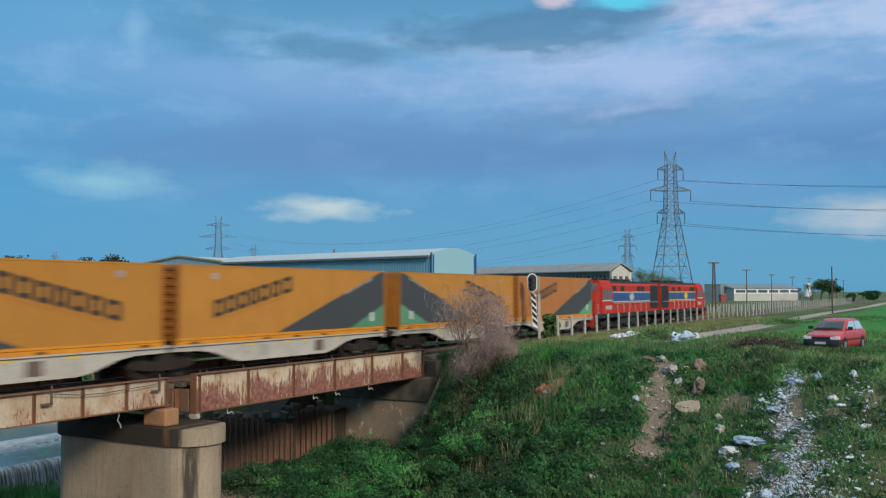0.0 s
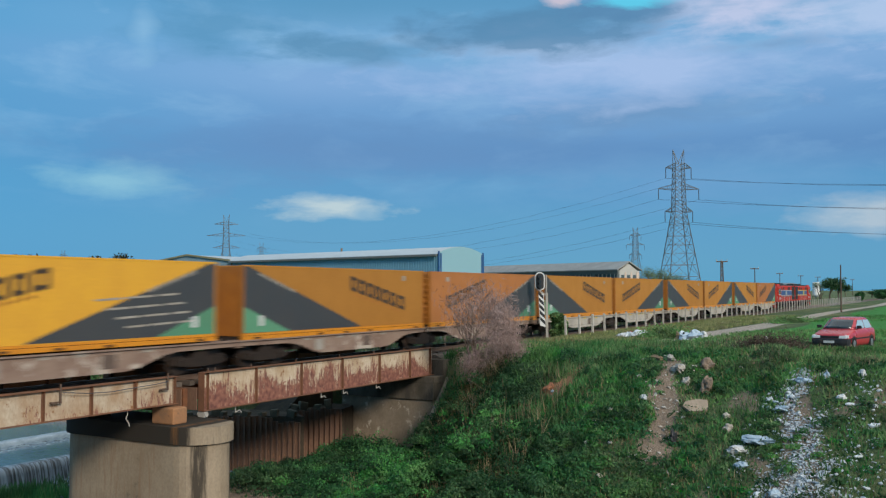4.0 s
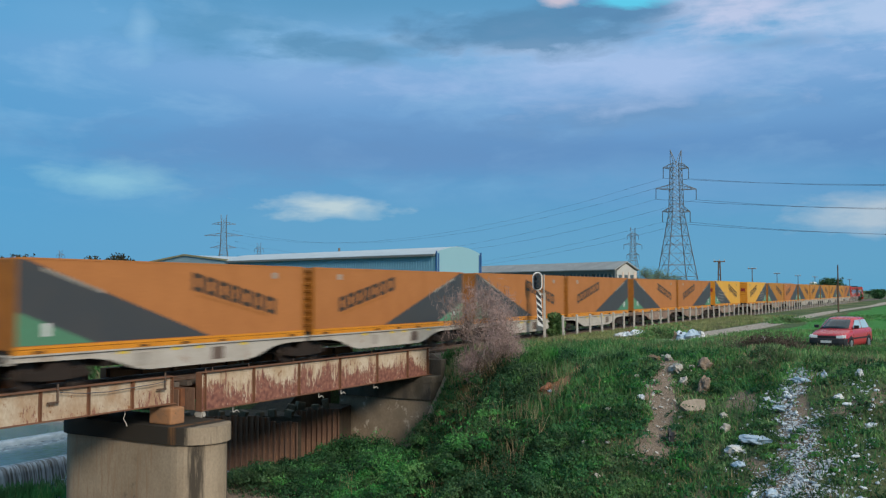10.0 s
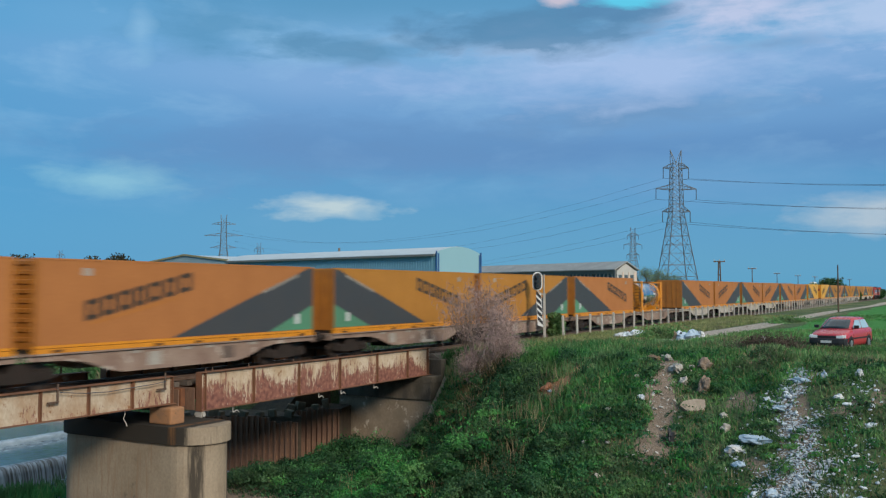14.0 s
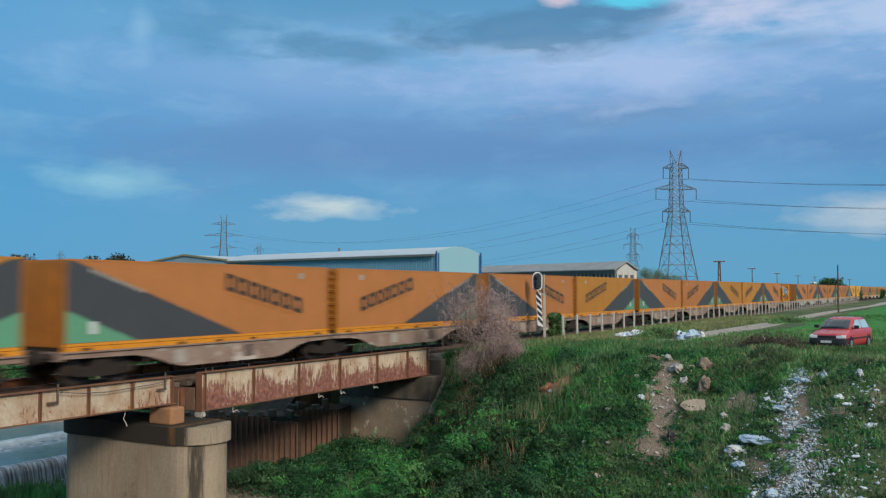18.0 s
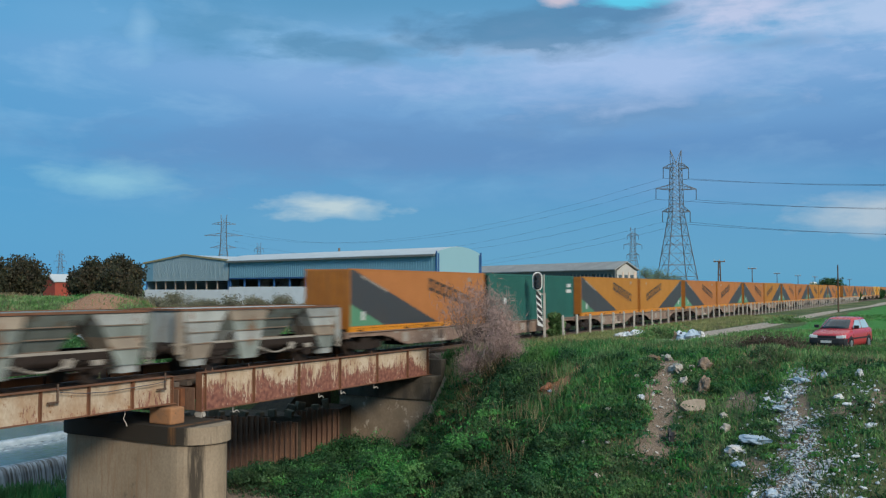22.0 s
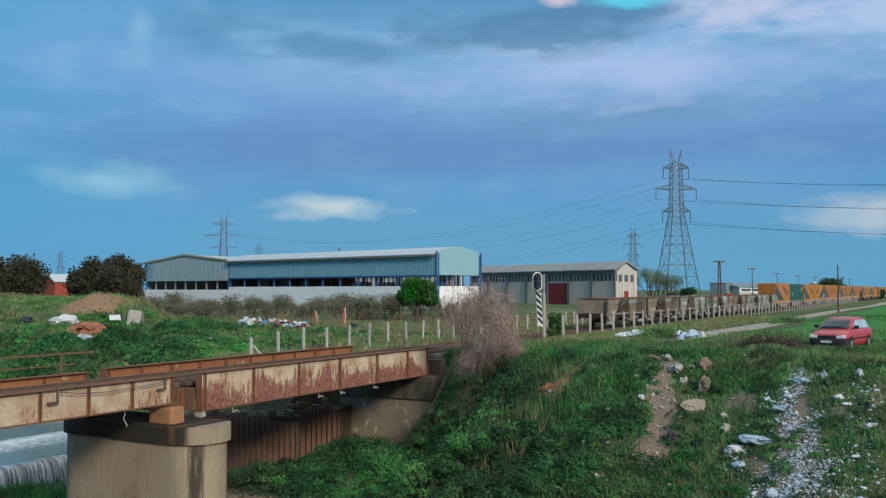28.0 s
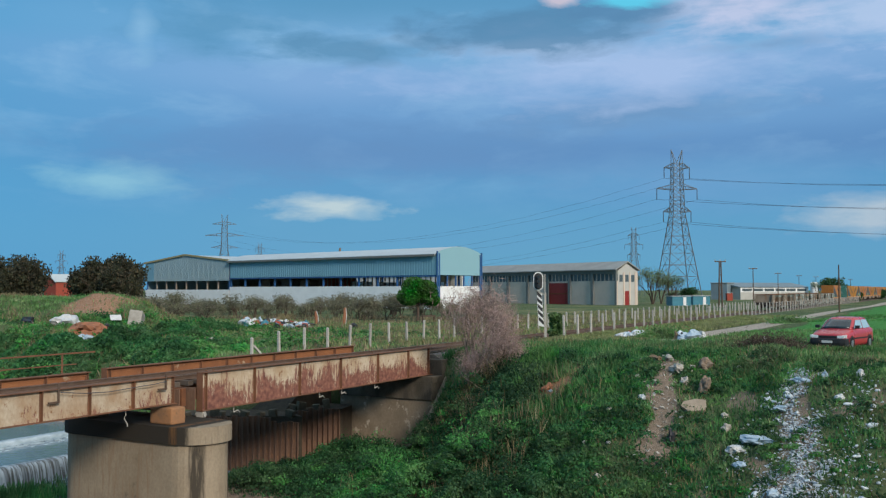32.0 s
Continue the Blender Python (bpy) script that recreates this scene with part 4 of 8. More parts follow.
# pier with a rounded nose


def stadium(x, y0, y1, r, n=14):
    """Outline of a pier, rounded at its two ends, as x, y."""
    a = [(x + r * math.cos(math.pi + math.pi * i / n), y0 + r + r * math.sin(math.pi + math.pi * i / n)) for i in range(n + 1)]
    return a + [(x + r * math.cos(math.pi * i / n), y1 - r + r * math.sin(math.pi * i / n)) for i in range(n + 1)]


pier = thing("bridge_pier", "stained concrete bridge pier with a rounded nose and dark cap", "pier")
part("shaft", Kit().prism(stadium(23.55, 21.6, 28.4, 1.08), "z", -6.8, -1.98), "shaft_side", pier)
part("cap", Kit().prism(stadium(23.55, 21.47, 28.55, 1.17), "z", -1.98, -1.42), "cap_side", pier, "cap nearly black along its side")
part("bearing_block", Kit().box(22.75, 23.4, 23.0, 24.0, -1.42, -0.86, 0.06), "block_rust", pier, "concrete block streaked with orange rust")
part("bearing_block", Kit().box(22.5, 23.5, 26.8, 27.6, -1.42, -0.79, 0.02), "concrete_dark", pier)
part("bearing", Kit().box(24.62, 24.8, 23.4, 23.7, -1.42, -1.21, 0.02).tube((24.7, 23.35, -1.32), (24.7, 23.75, -1.32), 0.08), "post", pier)
# right abutment, wing wall and sheet piles
abut = thing("bridge_abutment", "cracked concrete abutment under the bridge end", "abutment")
part("seat", Kit().box(40.0, 43.5, 22.9, 28.4, -6, -2.38), "abut_pale", abut)
part("upper_seat", Kit().box(39.9, 43.5, 22.85, 28.4, -2.378, -1.552, 0.03), "concrete_dark", abut, "dark stained upper course")
part("bed_plate", Kit().box(39.9, 41.0, 22.8, 28.3, -1.55, -1.22, 0.02), "concrete_dark", abut)
part("back_wall", Kit().box(41.05, 43.0, 22.9, 28.4, -1.545, -0.45, 0.03), "concrete_dark", abut)
part("wing_wall", Kit().prism([(43.4, -6), (43.4, -0.7), (41.8, -0.8), (39.4, -3.2), (39.4, -6)], "y", 22.2, 22.86), "concrete", abut)
piling = thing("sheet_pile_wall", "rusty corrugated sheet piling along the river", "sheet piling")
PILES = [((31.9, 32.6), (34.75, 26.9), -2.75), ((36.0, 28.7), (38.1, 26.8), -2.72)]
pile = Kit().prism([(0, 0.0), (0.04, 0.13), (0.17, 0.13), (0.22, 0.0), (0.28, 0.0), (0.28, 0.05), (0.25, 0.05), (0.20, 0.18), (0.02, 0.18), (-0.03, 0.05)], "z", -4.0, 0.0).mesh("sheet_pile")
pile.materials.append(M["pile"])
for (ax, ay), (bx, by), zt in PILES:
    ang, n = math.atan2(by - ay, bx - ax), int(math.hypot(bx - ax, by - ay) / 0.26)
    for k in range(n):
        o = new("sheet_pile", pile)
        o.parent = piling
        o.matrix_basis = Matrix.Translation((ax + math.cos(ang) * k * 0.26, ay + math.sin(ang) * k * 0.26, zt - 0.16 * random.random() - (0.28 if k > n - 6 and zt < -2.73 else 0))) @ Matrix.Rotation(ang + random.uniform(-0.03, 0.03), 4, "Z")
    for k in range(int(n * 0.45)):
        f = (k + random.random()) / (n * 0.45)
        s = thing("broken_block", "broken concrete block on the sheet piling", "concrete block", pose(ax + (bx - ax) * f + 0.45, ay + (by - ay) * f + 0.3, zt - 0.05, 0, random.uniform(-16, 16), math.degrees(ang) + random.uniform(-40, 40)), "blocks on the sheet piling")
        part("block", Kit().box(-random.uniform(0.12, 0.3), random.uniform(0.1, 0.25), -0.16, 0.16, -0.12, random.uniform(0.1, 0.42), 0.05), "block_dark", s)
fill = [(32.4, 32.8), (35.1, 27.1), (36.3, 28.8), (38.3, 27.1), (39.9, 27.6), (39.9, 33.0), (33.0, 33.4)]
tagged(part("backfill", Kit().prism(fill, "z", -6.6, -2.86), "dark_earth"), "dark earth behind the sheet piling", "earth bank", kind="structure")
tagged(part("backfill", Kit().prism([(36.0, -2.858), (39.9, -2.858), (39.9, -1.6), (38.4, -1.75), (37.0, -2.2)], "y", 28.9, 33.0), "dark_earth"), "dark earth slope beside the abutment", "earth bank", kind="structure")
# ---- train ----
ROLL = []        # every vehicle or load, and where it rides behind the engines


def bars(x0, z0, x1, z1, y, tall, widths, thick=0.004):
    """A slanting line of plain upright bars on a side wall, for lettering."""
    k = Kit()
    for a, b in widths:
        pa, pb = (x0 + (x1 - x0) * a, z0 + (z1 - z0) * a), (x0 + (x1 - x0) * b, z0 + (z1 - z0) * b)
        k.prism([(pa[0], pa[1]), (pb[0], pb[1]), (pb[0], pb[1] + tall), (pa[0], pa[1] + tall)], "y", y - thick, y)
    return k


WORD = [(0.0, 0.12), (0.145, 0.265), (0.29, 0.41), (0.435, 0.535), (0.56, 0.69), (0.72, 0.83), (0.865, 1.0)]


def blocks(x0, z0, x1, z1, y, tall, stroke, thick=0.004):
    """A slanting line of plain hollow blocks on a side wall, in place of a firm's name."""
    k = Kit()
    for i, (a, b) in enumerate(WORD):
        def at(f, g):
            return x0 + (x1 - x0) * f, z0 + (z1 - z0) * f + tall * g
        e = stroke / abs(x1 - x0)
        g = stroke / tall
        for p in ([(a, 0), (a + e, 0), (a + e, 1), (a, 1)], [(b - e, 0), (b, 0), (b, 1), (b - e, 1)], [(a + e, 1 - g), (b - e, 1 - g), (b - e, 1), (a + e, 1)], [(a + e, 0), (b - e, 0), (b - e, g), (a + e, g)]):
            k.prism([at(*q) for q in p], "y", y - thick, y)
    return k


def container(flip, sheet, label, ends="orange_end", scruffy=False):
    """A 45-foot curtain-sided container; its printed band is at the +x end, or at the -x end when flipped."""
    c = thing("container", label, "container", group="containers on the train")
    L, W, H = 13.72, 2.5, 2.9
    h, w = L / 2, W / 2
    sx = -1 if flip else 1

    def u(f):
        return sx * (f * L - h)

    def poly(pts, y0, y1):
        return Kit().prism([(u(a), 0.26 + b * (H - 0.33)) for a, b in pts], "y", y0, y1)
    part("side_sheet", Kit().box(-h + 0.06, h - 0.06, -w, -w + 0.05, 0.24, H - 0.06), sheet, c)
    part("side_sheet", Kit().box(-h + 0.06, h - 0.06, w - 0.05, w, 0.24, H - 0.06), sheet, c)
    part("bottom_rail", Kit().box(-h, h, -w - 0.03, -w + 0.1, 0.0, 0.14).box(-h, h, -w - 0.015, -w + 0.1, 0.155, 0.238), "sill", c, "orange steel bottom rail")
    part("bottom_rail", Kit().box(-h, h, w - 0.1, w + 0.03, 0.0, 0.22), "sill", c)
    part("top_rail", Kit().box(-h, h, -w - 0.01, -w + 0.08, H - 0.06, H).box(-h, h, w - 0.08, w + 0.01, H - 0.06, H), sheet, c)
    part("roof", Kit().box(-h + 0.05, h - 0.05, -w + 0.08, w - 0.08, H - 0.07, H - 0.02), sheet, c)
    part("floor", Kit().box(-h + 0.03, h - 0.03, -w + 0.1, w - 0.1, 0.02, 0.2), "bogie", c)
    for x in (-h, h - 0.14):
        for y in (-w - 0.005, w - 0.135):
            part("corner_post", Kit().box(x, x + 0.14, y, y + 0.14, 0.14, H - 0.06), ends, c)
    for s in (-1, 1):
        prof = [(s * (h - 0.05), 0.14), (s * h, 0.14)]
        for z in np.arange(0.35, H - 0.2, 0.29):
            prof += [(s * h, z), (s * (h + 0.045), z + 0.03), (s * (h + 0.045), z + 0.13), (s * h, z + 0.16)]
        prof += [(s * h, H - 0.07), (s * (h - 0.05), H - 0.07)]
        if flip and s < 0:      # the door end
            prof = [(s * (h - 0.05), 0.14), (s * h, 0.14), (s * h, H - 0.07), (s * (h - 0.05), H - 0.07)]
            for yy in (-0.75, -0.3, 0.3, 0.75):
                part("lock_bar", Kit().tube((-h - 0.03, yy, 0.2), (-h - 0.03, yy, H - 0.15), 0.025, n=6), ends, c)
        part("end_wall", Kit().prism(prof, "y", -w + 0.14, w - 0.14), ends, c, "orange-brown end wall")
    y = -w - 0.002
    part("printed_band", poly([(0.41, 0), (0.79, 0), (1 - 0.005, 0.40), (1 - 0.005, 1), (0.972, 1)], y - 0.004, y), "band", c, "dark grey printed diagonal band")
    part("printed_triangle", poly([(0.79, 0), (0.995, 0), (0.995, 0.40)], y - 0.004, y), "green", c, "green printed triangle")
    part("lettering", blocks(u(0.135) if not flip else u(0.475), 0.92 if not flip else 1.92, u(0.475) if not flip else u(0.135), 1.92 if not flip else 0.92, y, 0.66, 0.165), "letters", c, "dark slanting blocks of print")
    sub = [(0.02 + 0.072 * i, 0.02 + 0.072 * i + 0.044) for i in range(13)]
    part("small_lettering", bars(u(0.15) if not flip else u(0.46), 0.80 if not flip else 1.70, u(0.46) if not flip else u(0.15), 1.70 if not flip else 0.80, y, 0.09, sub), "orange_end", c)
    part("white_lettering", bars(u(0.755) if not flip else u(0.935), 1.75 if not flip else 2.52, u(0.935) if not flip else u(0.755), 2.52 if not flip else 1.75, y - 0.005, 0.12, sub), "patch", c, "white slanting lettering")
    part("sticker", Kit().box(u(0.14) - 0.16, u(0.14) + 0.16, y - 0.006, y, 2.38, 2.62), "patch", c, "pale square sticker")
    part("placard", Kit().box(u(0.92) - 0.14, u(0.92) + 0.14, y - 0.012, y - 0.005, 0.52, 0.92), "white_print", c)
    for f in (0.06, 0.36, 0.5, 0.64, 0.94):
        part("lashing_plate", Kit().box(u(f) - 0.16, u(f) + 0.16, -w - 0.045, -w - 0.03, 0.02, 0.1), "bogie", c)
    if scruffy:
        part("hazard_placard", Kit().box(-h - 0.06, -h - 0.045, -1.0, -0.45, 1.65, 2.05), "red_door", c, "red placard")
        part("white_placard", Kit().box(-h - 0.06, -h - 0.045, -0.2, 0.25, 1.35, 2.0), "white_print", c)
        for i in range(4):
            part("scuff", bars(u(0.60 + 0.03 * i), 1.5 - 0.3 * i, u(0.86 + 0.02 * i), 1.7 - 0.32 * i, y - 0.005, 0.07, [(0, 0.3), (0.34, 0.7), (0.76, 1)]), "patch", c, "pale worn print")
    return c


def green_container():
    c = thing("container", "plain dark green steel container with a few white marks", "container", group="containers on the train")
    h, w, H = 6.86, 1.22, 2.9
    k = Kit().box(-h + 0.08, h - 0.08, -w + 0.03, w - 0.03, 0.16, H - 0.05)
    for i in range(48):
        x = -h + 0.2 + i * (2 * h - 0.4) / 48
        k.box(x, x + 0.14, -w + 0.008, -w + 0.03, 0.17, H - 0.1)
    part("body", k, "green_box", c)
    for y in (-w, w - 0.12):
        part("bottom_rail", Kit().box(-h, h, y, y + 0.12, 0, 0.16), "green_box", c)
        part("top_rail", Kit().box(-h, h, y, y + 0.12, H - 0.1, H), "green_box", c)
        for x in (-h, h - 0.16):
            part("corner_post", Kit().box(x, x + 0.16, y, y + 0.12, 0.16, H - 0.1), "green_box", c)
    # Near-black end wall: the shade of the gap is in its colour.
    part("end_wall", Kit().box(-h + 0.02, -h + 0.07, -w + 0.12, w - 0.12, 0.16, H - 0.1), "bogie", c, "end wall coloured dark for gap shade")
    part("roof", Kit().box(-h + 0.1, h - 0.1, -w + 0.1, w - 0.1, H - 0.05, H - 0.01), "green_box", c)
    for a, b, d, e in ((5.6, 6.3, 2.1, 2.35), (5.5, 6.4, 1.72, 1.95), (-4.9, -4.5, 1.05, 1.45)):
        part("white_mark", Kit().box(a, b, -w - 0.004, -w + 0.006, d, e), "white_print", c)
    return c


def tank_container():
    c = thing("tank_container", "polished steel tank in an orange end frame", "tank container")
    part("tank", Kit().lathe([(-2.72, 0.3), (-2.66, 0.75), (-2.5, 1.05), (-2.3, 1.13), (2.3, 1.13), (2.5, 1.05), (2.66, 0.75), (2.72, 0.3)], "x", (0, 0, 1.42), 40), "steel_tank", c, smooth=True)
    for x in (-1.4, 0.0, 1.4):
        part("tank_band", Kit().lathe([(x - 0.04, 1.136), (x + 0.04, 1.136)], "x", (0, 0, 1.42), 40), "patch", c)
    for s in (-1, 1):
        x = s * 2.96
        k = Kit()
        for y in (-1.17, 1.17):
            k.beam((x, y, 0), (x, y, 2.67), 0.15)
        for z in (0.1, 2.59):
            k.beam((x, -1.17, z), (x, 1.17, z), 0.15)
        for y in (-1, 1):
            k.beam((x, y * 1.1, 0.15), (x, y * 0.1, 2.5), 0.09)
            k.beam((x, y * 1.17, 0.08), (s * 1.5, y * 1.1, 0.55), 0.11)
        part("end_frame", k, "sill", c, "orange tubular end frame")
        part("skirt", Kit().lathe([(s * 2.3, 1.15), (s * 2.88, 1.15)], "x", (0, 0, 1.42), 32), "sill", c)
        part("saddle", Kit().box(s * 1.5 - 0.12, s * 1.5 + 0.12, -1.1, 1.1, 0.0, 0.5), "sill", c)
    lad = Kit()
    for z in np.arange(0.3, 2.6, 0.28):
        lad.beam((-3.08, -1.0, z), (-3.08, -0.55, z), 0.035)
    lad.beam((-3.08, -1.0, 0.1), (-3.08, -1.0, 2.6), 0.04).beam((-3.08, -0.55, 0.1), (-3.08, -0.55, 2.6), 0.04)
    part("ladder", lad, "wheel", c)
    part("base_beam", Kit().box(-2.9, 2.9, -1.2, -1.08, 0.02, 0.14), "sill", c)
    part("walkway", Kit().box(-2.8, 2.8, -0.35, 0.35, 2.57, 2.61), "wheel", c)
    part("valve_box", Kit().box(-2.2, -1.75, -1.2, -0.95, 0.75, 1.0, 0.02), "bogie", c)
    for x0, z0 in ((-2.0, 1.1), (0.9, 1.45)):
        part("placard", Kit().box(x0, x0 + 0.35, -1.15, -1.10, z0, z0 + 0.2), "white_print", c)
    return c


def bogie(parent, x):
    b = part("bogie", Kit().prism([(x - 1.35, 0.42), (x - 1.2, 0.72), (x - 0.5, 0.62), (x - 0.3, 0.88), (x + 0.3, 0.88), (x + 0.5, 0.62), (x + 1.2, 0.72), (x + 1.35, 0.42), (x + 0.9, 0.34), (x + 0.35, 0.3), (x - 0.35, 0.3), (x - 0.9, 0.34)], "y", -1.08, -0.98)
             .prism([(x - 1.35, 0.42), (x - 1.2, 0.72), (x, 0.85), (x + 1.2, 0.72), (x + 1.35, 0.42), (x, 0.3)], "y", 0.98, 1.08).box(x - 0.25, x + 0.25, -0.98, 0.98, 0.45, 0.85), "bogie", parent)
    for d in (-0.9, 0.9):
        w = Kit()
        for y in (-0.78, 0.78):
            w.lathe([(-0.06, 0.42), (-0.05, 0.46), (0.05, 0.455), (0.07, 0.48), (0.08, 0.3)], "y", (x + d, y, 0.46), 20)
        w.tube((x + d, -0.8, 0.46), (x + d, 0.8, 0.46), 0.08)
        part("wheelset", w, "wheel", b)
        part("axle_box", Kit().box(x + d - 0.14, x + d + 0.14, -1.16, -1.0, 0.34, 0.6, 0.02), "bogie", b)
        for o in (-0.26, 0.26):
            part("spring", Kit().tube((x + d + o, -1.04, 0.38), (x + d + o, -1.04, 0.62), 0.07, n=8), "bogie", b)
    return b


def flat_wagon(length, halves, paint, label):
    """A fish-bellied container wagon, in one or two halves; x = 0 is its middle."""
    w = thing("container_wagon", label, "wagon", group="wagons of the train")
    h = length / 2 - 0.62
    cuts = [(-h, -0.12), (0.12, h)] if halves == 2 else [(-h, h)]
    for a, b in cuts:
        fa, fb = (2.6, 1.45) if halves == 2 and a < -1 else (1.45, 2.6) if halves == 2 else (3.2, 3.2)
        fa = fa if a != -h else 3.0
        prof = [(a, 1.15), (b, 1.15), (b, 0.93), (b - fb, 0.90), (b - fb - 0.7, 0.80), (b - fb - 1.7, 0.48), (b - fb - 2.3, 0.38), (a + fa + 2.3, 0.38), (a + fa + 1.7, 0.48), (a + fa + 0.7, 0.80), (a + fa, 0.90), (a, 0.93)]
        for y in (-1.22, 1.18):
            part("side_sill", Kit().prism(prof, "y", y, y + 0.04), paint, w)
        k = Kit().box(a, b, -1.30, 1.30, 1.10, 1.152)
        part("top_flange", k, paint, w)
        for x in np.linspace(a + 3.6, b - 3.6, 4):
            part("cross_member", Kit().box(x - 0.08, x + 0.08, -1.17, 1.17, 0.62, 1.09), "bogie", w)
        for f in (0.36, 0.62):
            x = a + (b - a) * f
            part("panel", Kit().box(x - 0.3, x + 0.3, -1.228, -1.222, 0.52, 0.98), "patch" if f < 0.5 else "dark_panel", w, "pale rectangular patch" if f < 0.5 else "dark rectangular patch")
        for f in (0.3, 0.47, 0.55, 0.72):
            x = a + (b - a) * f
            part("label_plate", Kit().box(x - 0.2, x + 0.2, -1.226, -1.222, 0.97, 1.07), "tag_yellow" if paint == "wagon_white" else "patch", w)
        for f in (0.42, 0.52):
            x = a + (b - a) * f
            part("brake_gear", Kit().box(x - 0.35, x + 0.35, -0.7, 0.4, 0.3, 0.8, 0.03), "bogie", w)
    for x in ((-h + 1.75, 0.0, h - 1.75) if halves == 2 else (-h + 1.9, h - 1.9)):
        bogie(w, x)
    for s in (-1, 1):
        for y in (-0.87, 0.87):
            part("buffer", Kit().lathe([(0, 0.1), (s * 0.4, 0.1), (s * 0.42, 0.23), (s * 0.6, 0.23)], "x", (s * h, y, 1.02), 14), "bogie", w)
        part("coupling", Kit().box(min(s * h, s * (h + 0.5)), max(s * h, s * (h + 0.5)), -0.06, 0.06, 0.85, 1.0), "bogie", w)
        part("headstock", Kit().box(min(s * h, s * (h - 0.1)), max(s * h, s * (h - 0.1)), -1.25, 1.25, 0.86, 1.09), paint, w)
    return w


def hopper_wagon(paint, label, pockets):
    """A short steel saddle-hopper wagon: pockets that open by turns to the near and the far side."""
    w = thing("hopper_wagon", label, "wagon", group="hopper wagons of the train")
    h, yy, top = 4.7, 1.32, 2.3
    part("body", Kit().box(-h, h, -yy, yy, top, 2.38), paint, w)
    part("rim", Kit().box(-h - 0.03, h + 0.03, -yy - 0.05, -yy, 2.33, 2.41).box(-h - 0.03, h + 0.03, yy, yy + 0.05, 2.33, 2.41).box(-h - 0.05, -h, -yy, yy, 2.33, 2.41).box(h, h + 0.05, -yy, yy, 2.33, 2.41), "flange", w, "rusty top rim")
    tones = [paint, "hopper_b", "hopper_tan", paint, "hopper_b", paint, "hopper_a", "hopper_b"] if paint == "hopper_b" else [paint, "hopper_c", paint, "hopper_tan", "hopper_a", paint, "hopper_a", "hopper_tan"]
    for k, c in enumerate(pockets):
        a, b = -4.65 + 2.35 * k, -4.65 + 2.35 * k + 2.25
        mid, low = (a + b) / 2 + (0.35 if k == 0 else -0.35 if k == 3 else 0.0) * (-1 if c == "n" else 1), 0.45 if k in (1, 2) else 0.6
        foot = (mid - 0.42, mid + 0.42)
        cuts = [2.298, 1.93, 1.54, 1.14, low]
        edge = [(a + (foot[0] - a) * ((top - z) / (top - low)) ** 0.9, b + (foot[1] - b) * ((top - z) / (top - low)) ** 0.9) for z in cuts]
        for q in range(4):
            (a0, b0), (a1, b1), z0, z1 = edge[q], edge[q + 1], cuts[q], cuts[q + 1] + 0.003
            if c == "n":        # a pocket whose steep side looks to the near rail
                y0, y1, d0, d1 = -yy + 0.004 * q, -yy + 0.004 * q, 0.5 - 0.25 * q, 0.25 - 0.25 * q
            else:               # a pocket that slopes away to the far rail
                y0, y1, d0, d1 = -yy + 0.34 * q, -yy + 0.34 * (q + 1), yy - 0.02 * q, yy - 0.02 * q
            part("sheet", Kit().add([(a0, y0, z0), (b0, y0, z0), (b1, y1, z1), (a1, y1, z1), (a0, d0, z0), (b0, d0, z0), (b1, d1, z1), (a1, d1, z1)],
                                    [(0, 1, 2, 3), (4, 7, 6, 5), (0, 4, 5, 1), (1, 5, 6, 2), (2, 6, 7, 3), (3, 7, 4, 0)]), tones[(k * 3 + q) % 8] if c == "n" else "hopper_a", w)
            if q:
                part("side_rib", Kit().box(a0, b0, y0 - 0.04, y0 - 0.002, z0 - 0.02, z0 + 0.02), "hopper_b", w)
    part("centre_sill", Kit().box(-5.1, 5.1, -0.3, 0.3, 0.6, 1.0), "bogie", w)
    for x in (-2.6, 2.3):
        part("brake_cylinder", Kit().tube((x - 0.5, -0.8, 0.75), (x + 0.5, -0.8, 0.75), 0.2, n=12), "bogie", w)
    part("solebar", Kit().box(-5.0, 5.0, -1.18, -1.08, 1.10, 1.18), "patch", w, "pale steel solebar")
    part("lower_solebar", Kit().box(-5.0, 5.0, -1.17, -1.08, 0.86, 1.098), "bogie", w)
    part("solebar", Kit().box(-5.0, 5.0, 1.08, 1.2, 0.92, 1.10), "bogie", w)
    for x in (-4.98, 4.88):
        s = 1 if x < 0 else -1
        part("end_post", Kit().box(min(x, x + s * 0.26), max(x, x + s * 0.26), -1.34, -1.2, 0.8, 2.3), "hopper_tan" if s > 0 else paint, w)
        part("end_post", Kit().box(x, x + 0.1, 1.18, 1.3, 1.1, 2.3), paint, w)
        part("headstock", Kit().box(x, x + 0.1, -1.18, 1.25, 0.84, 1.16), "bogie", w)
        part("end_ladder", Kit().beam((x + s * 0.12, -1.38, 0.6), (x + s * 0.12, -1.38, 1.0), 0.05).beam((x + s * 0.3, -1.38, 0.6), (x + s * 0.3, -1.38, 1.0), 0.05).beam((x + s * 0.12, -1.38, 0.62), (x + s * 0.3, -1.38, 0.62), 0.05), "patch", w)
        part("end_slope", Kit().prism([(x + s * 0.3, 2.29), (x + s * 0.36, 2.29), (x + s * 0.36, 1.2), (x + s * 0.3, 1.2)], "y", -1.1, 1.2), paint, w)
        part("platform", Kit().box(min(x, x + s * 0.5), max(x, x + s * 0.5), -1.15, 1.15, 1.165, 1.2), "bogie", w)
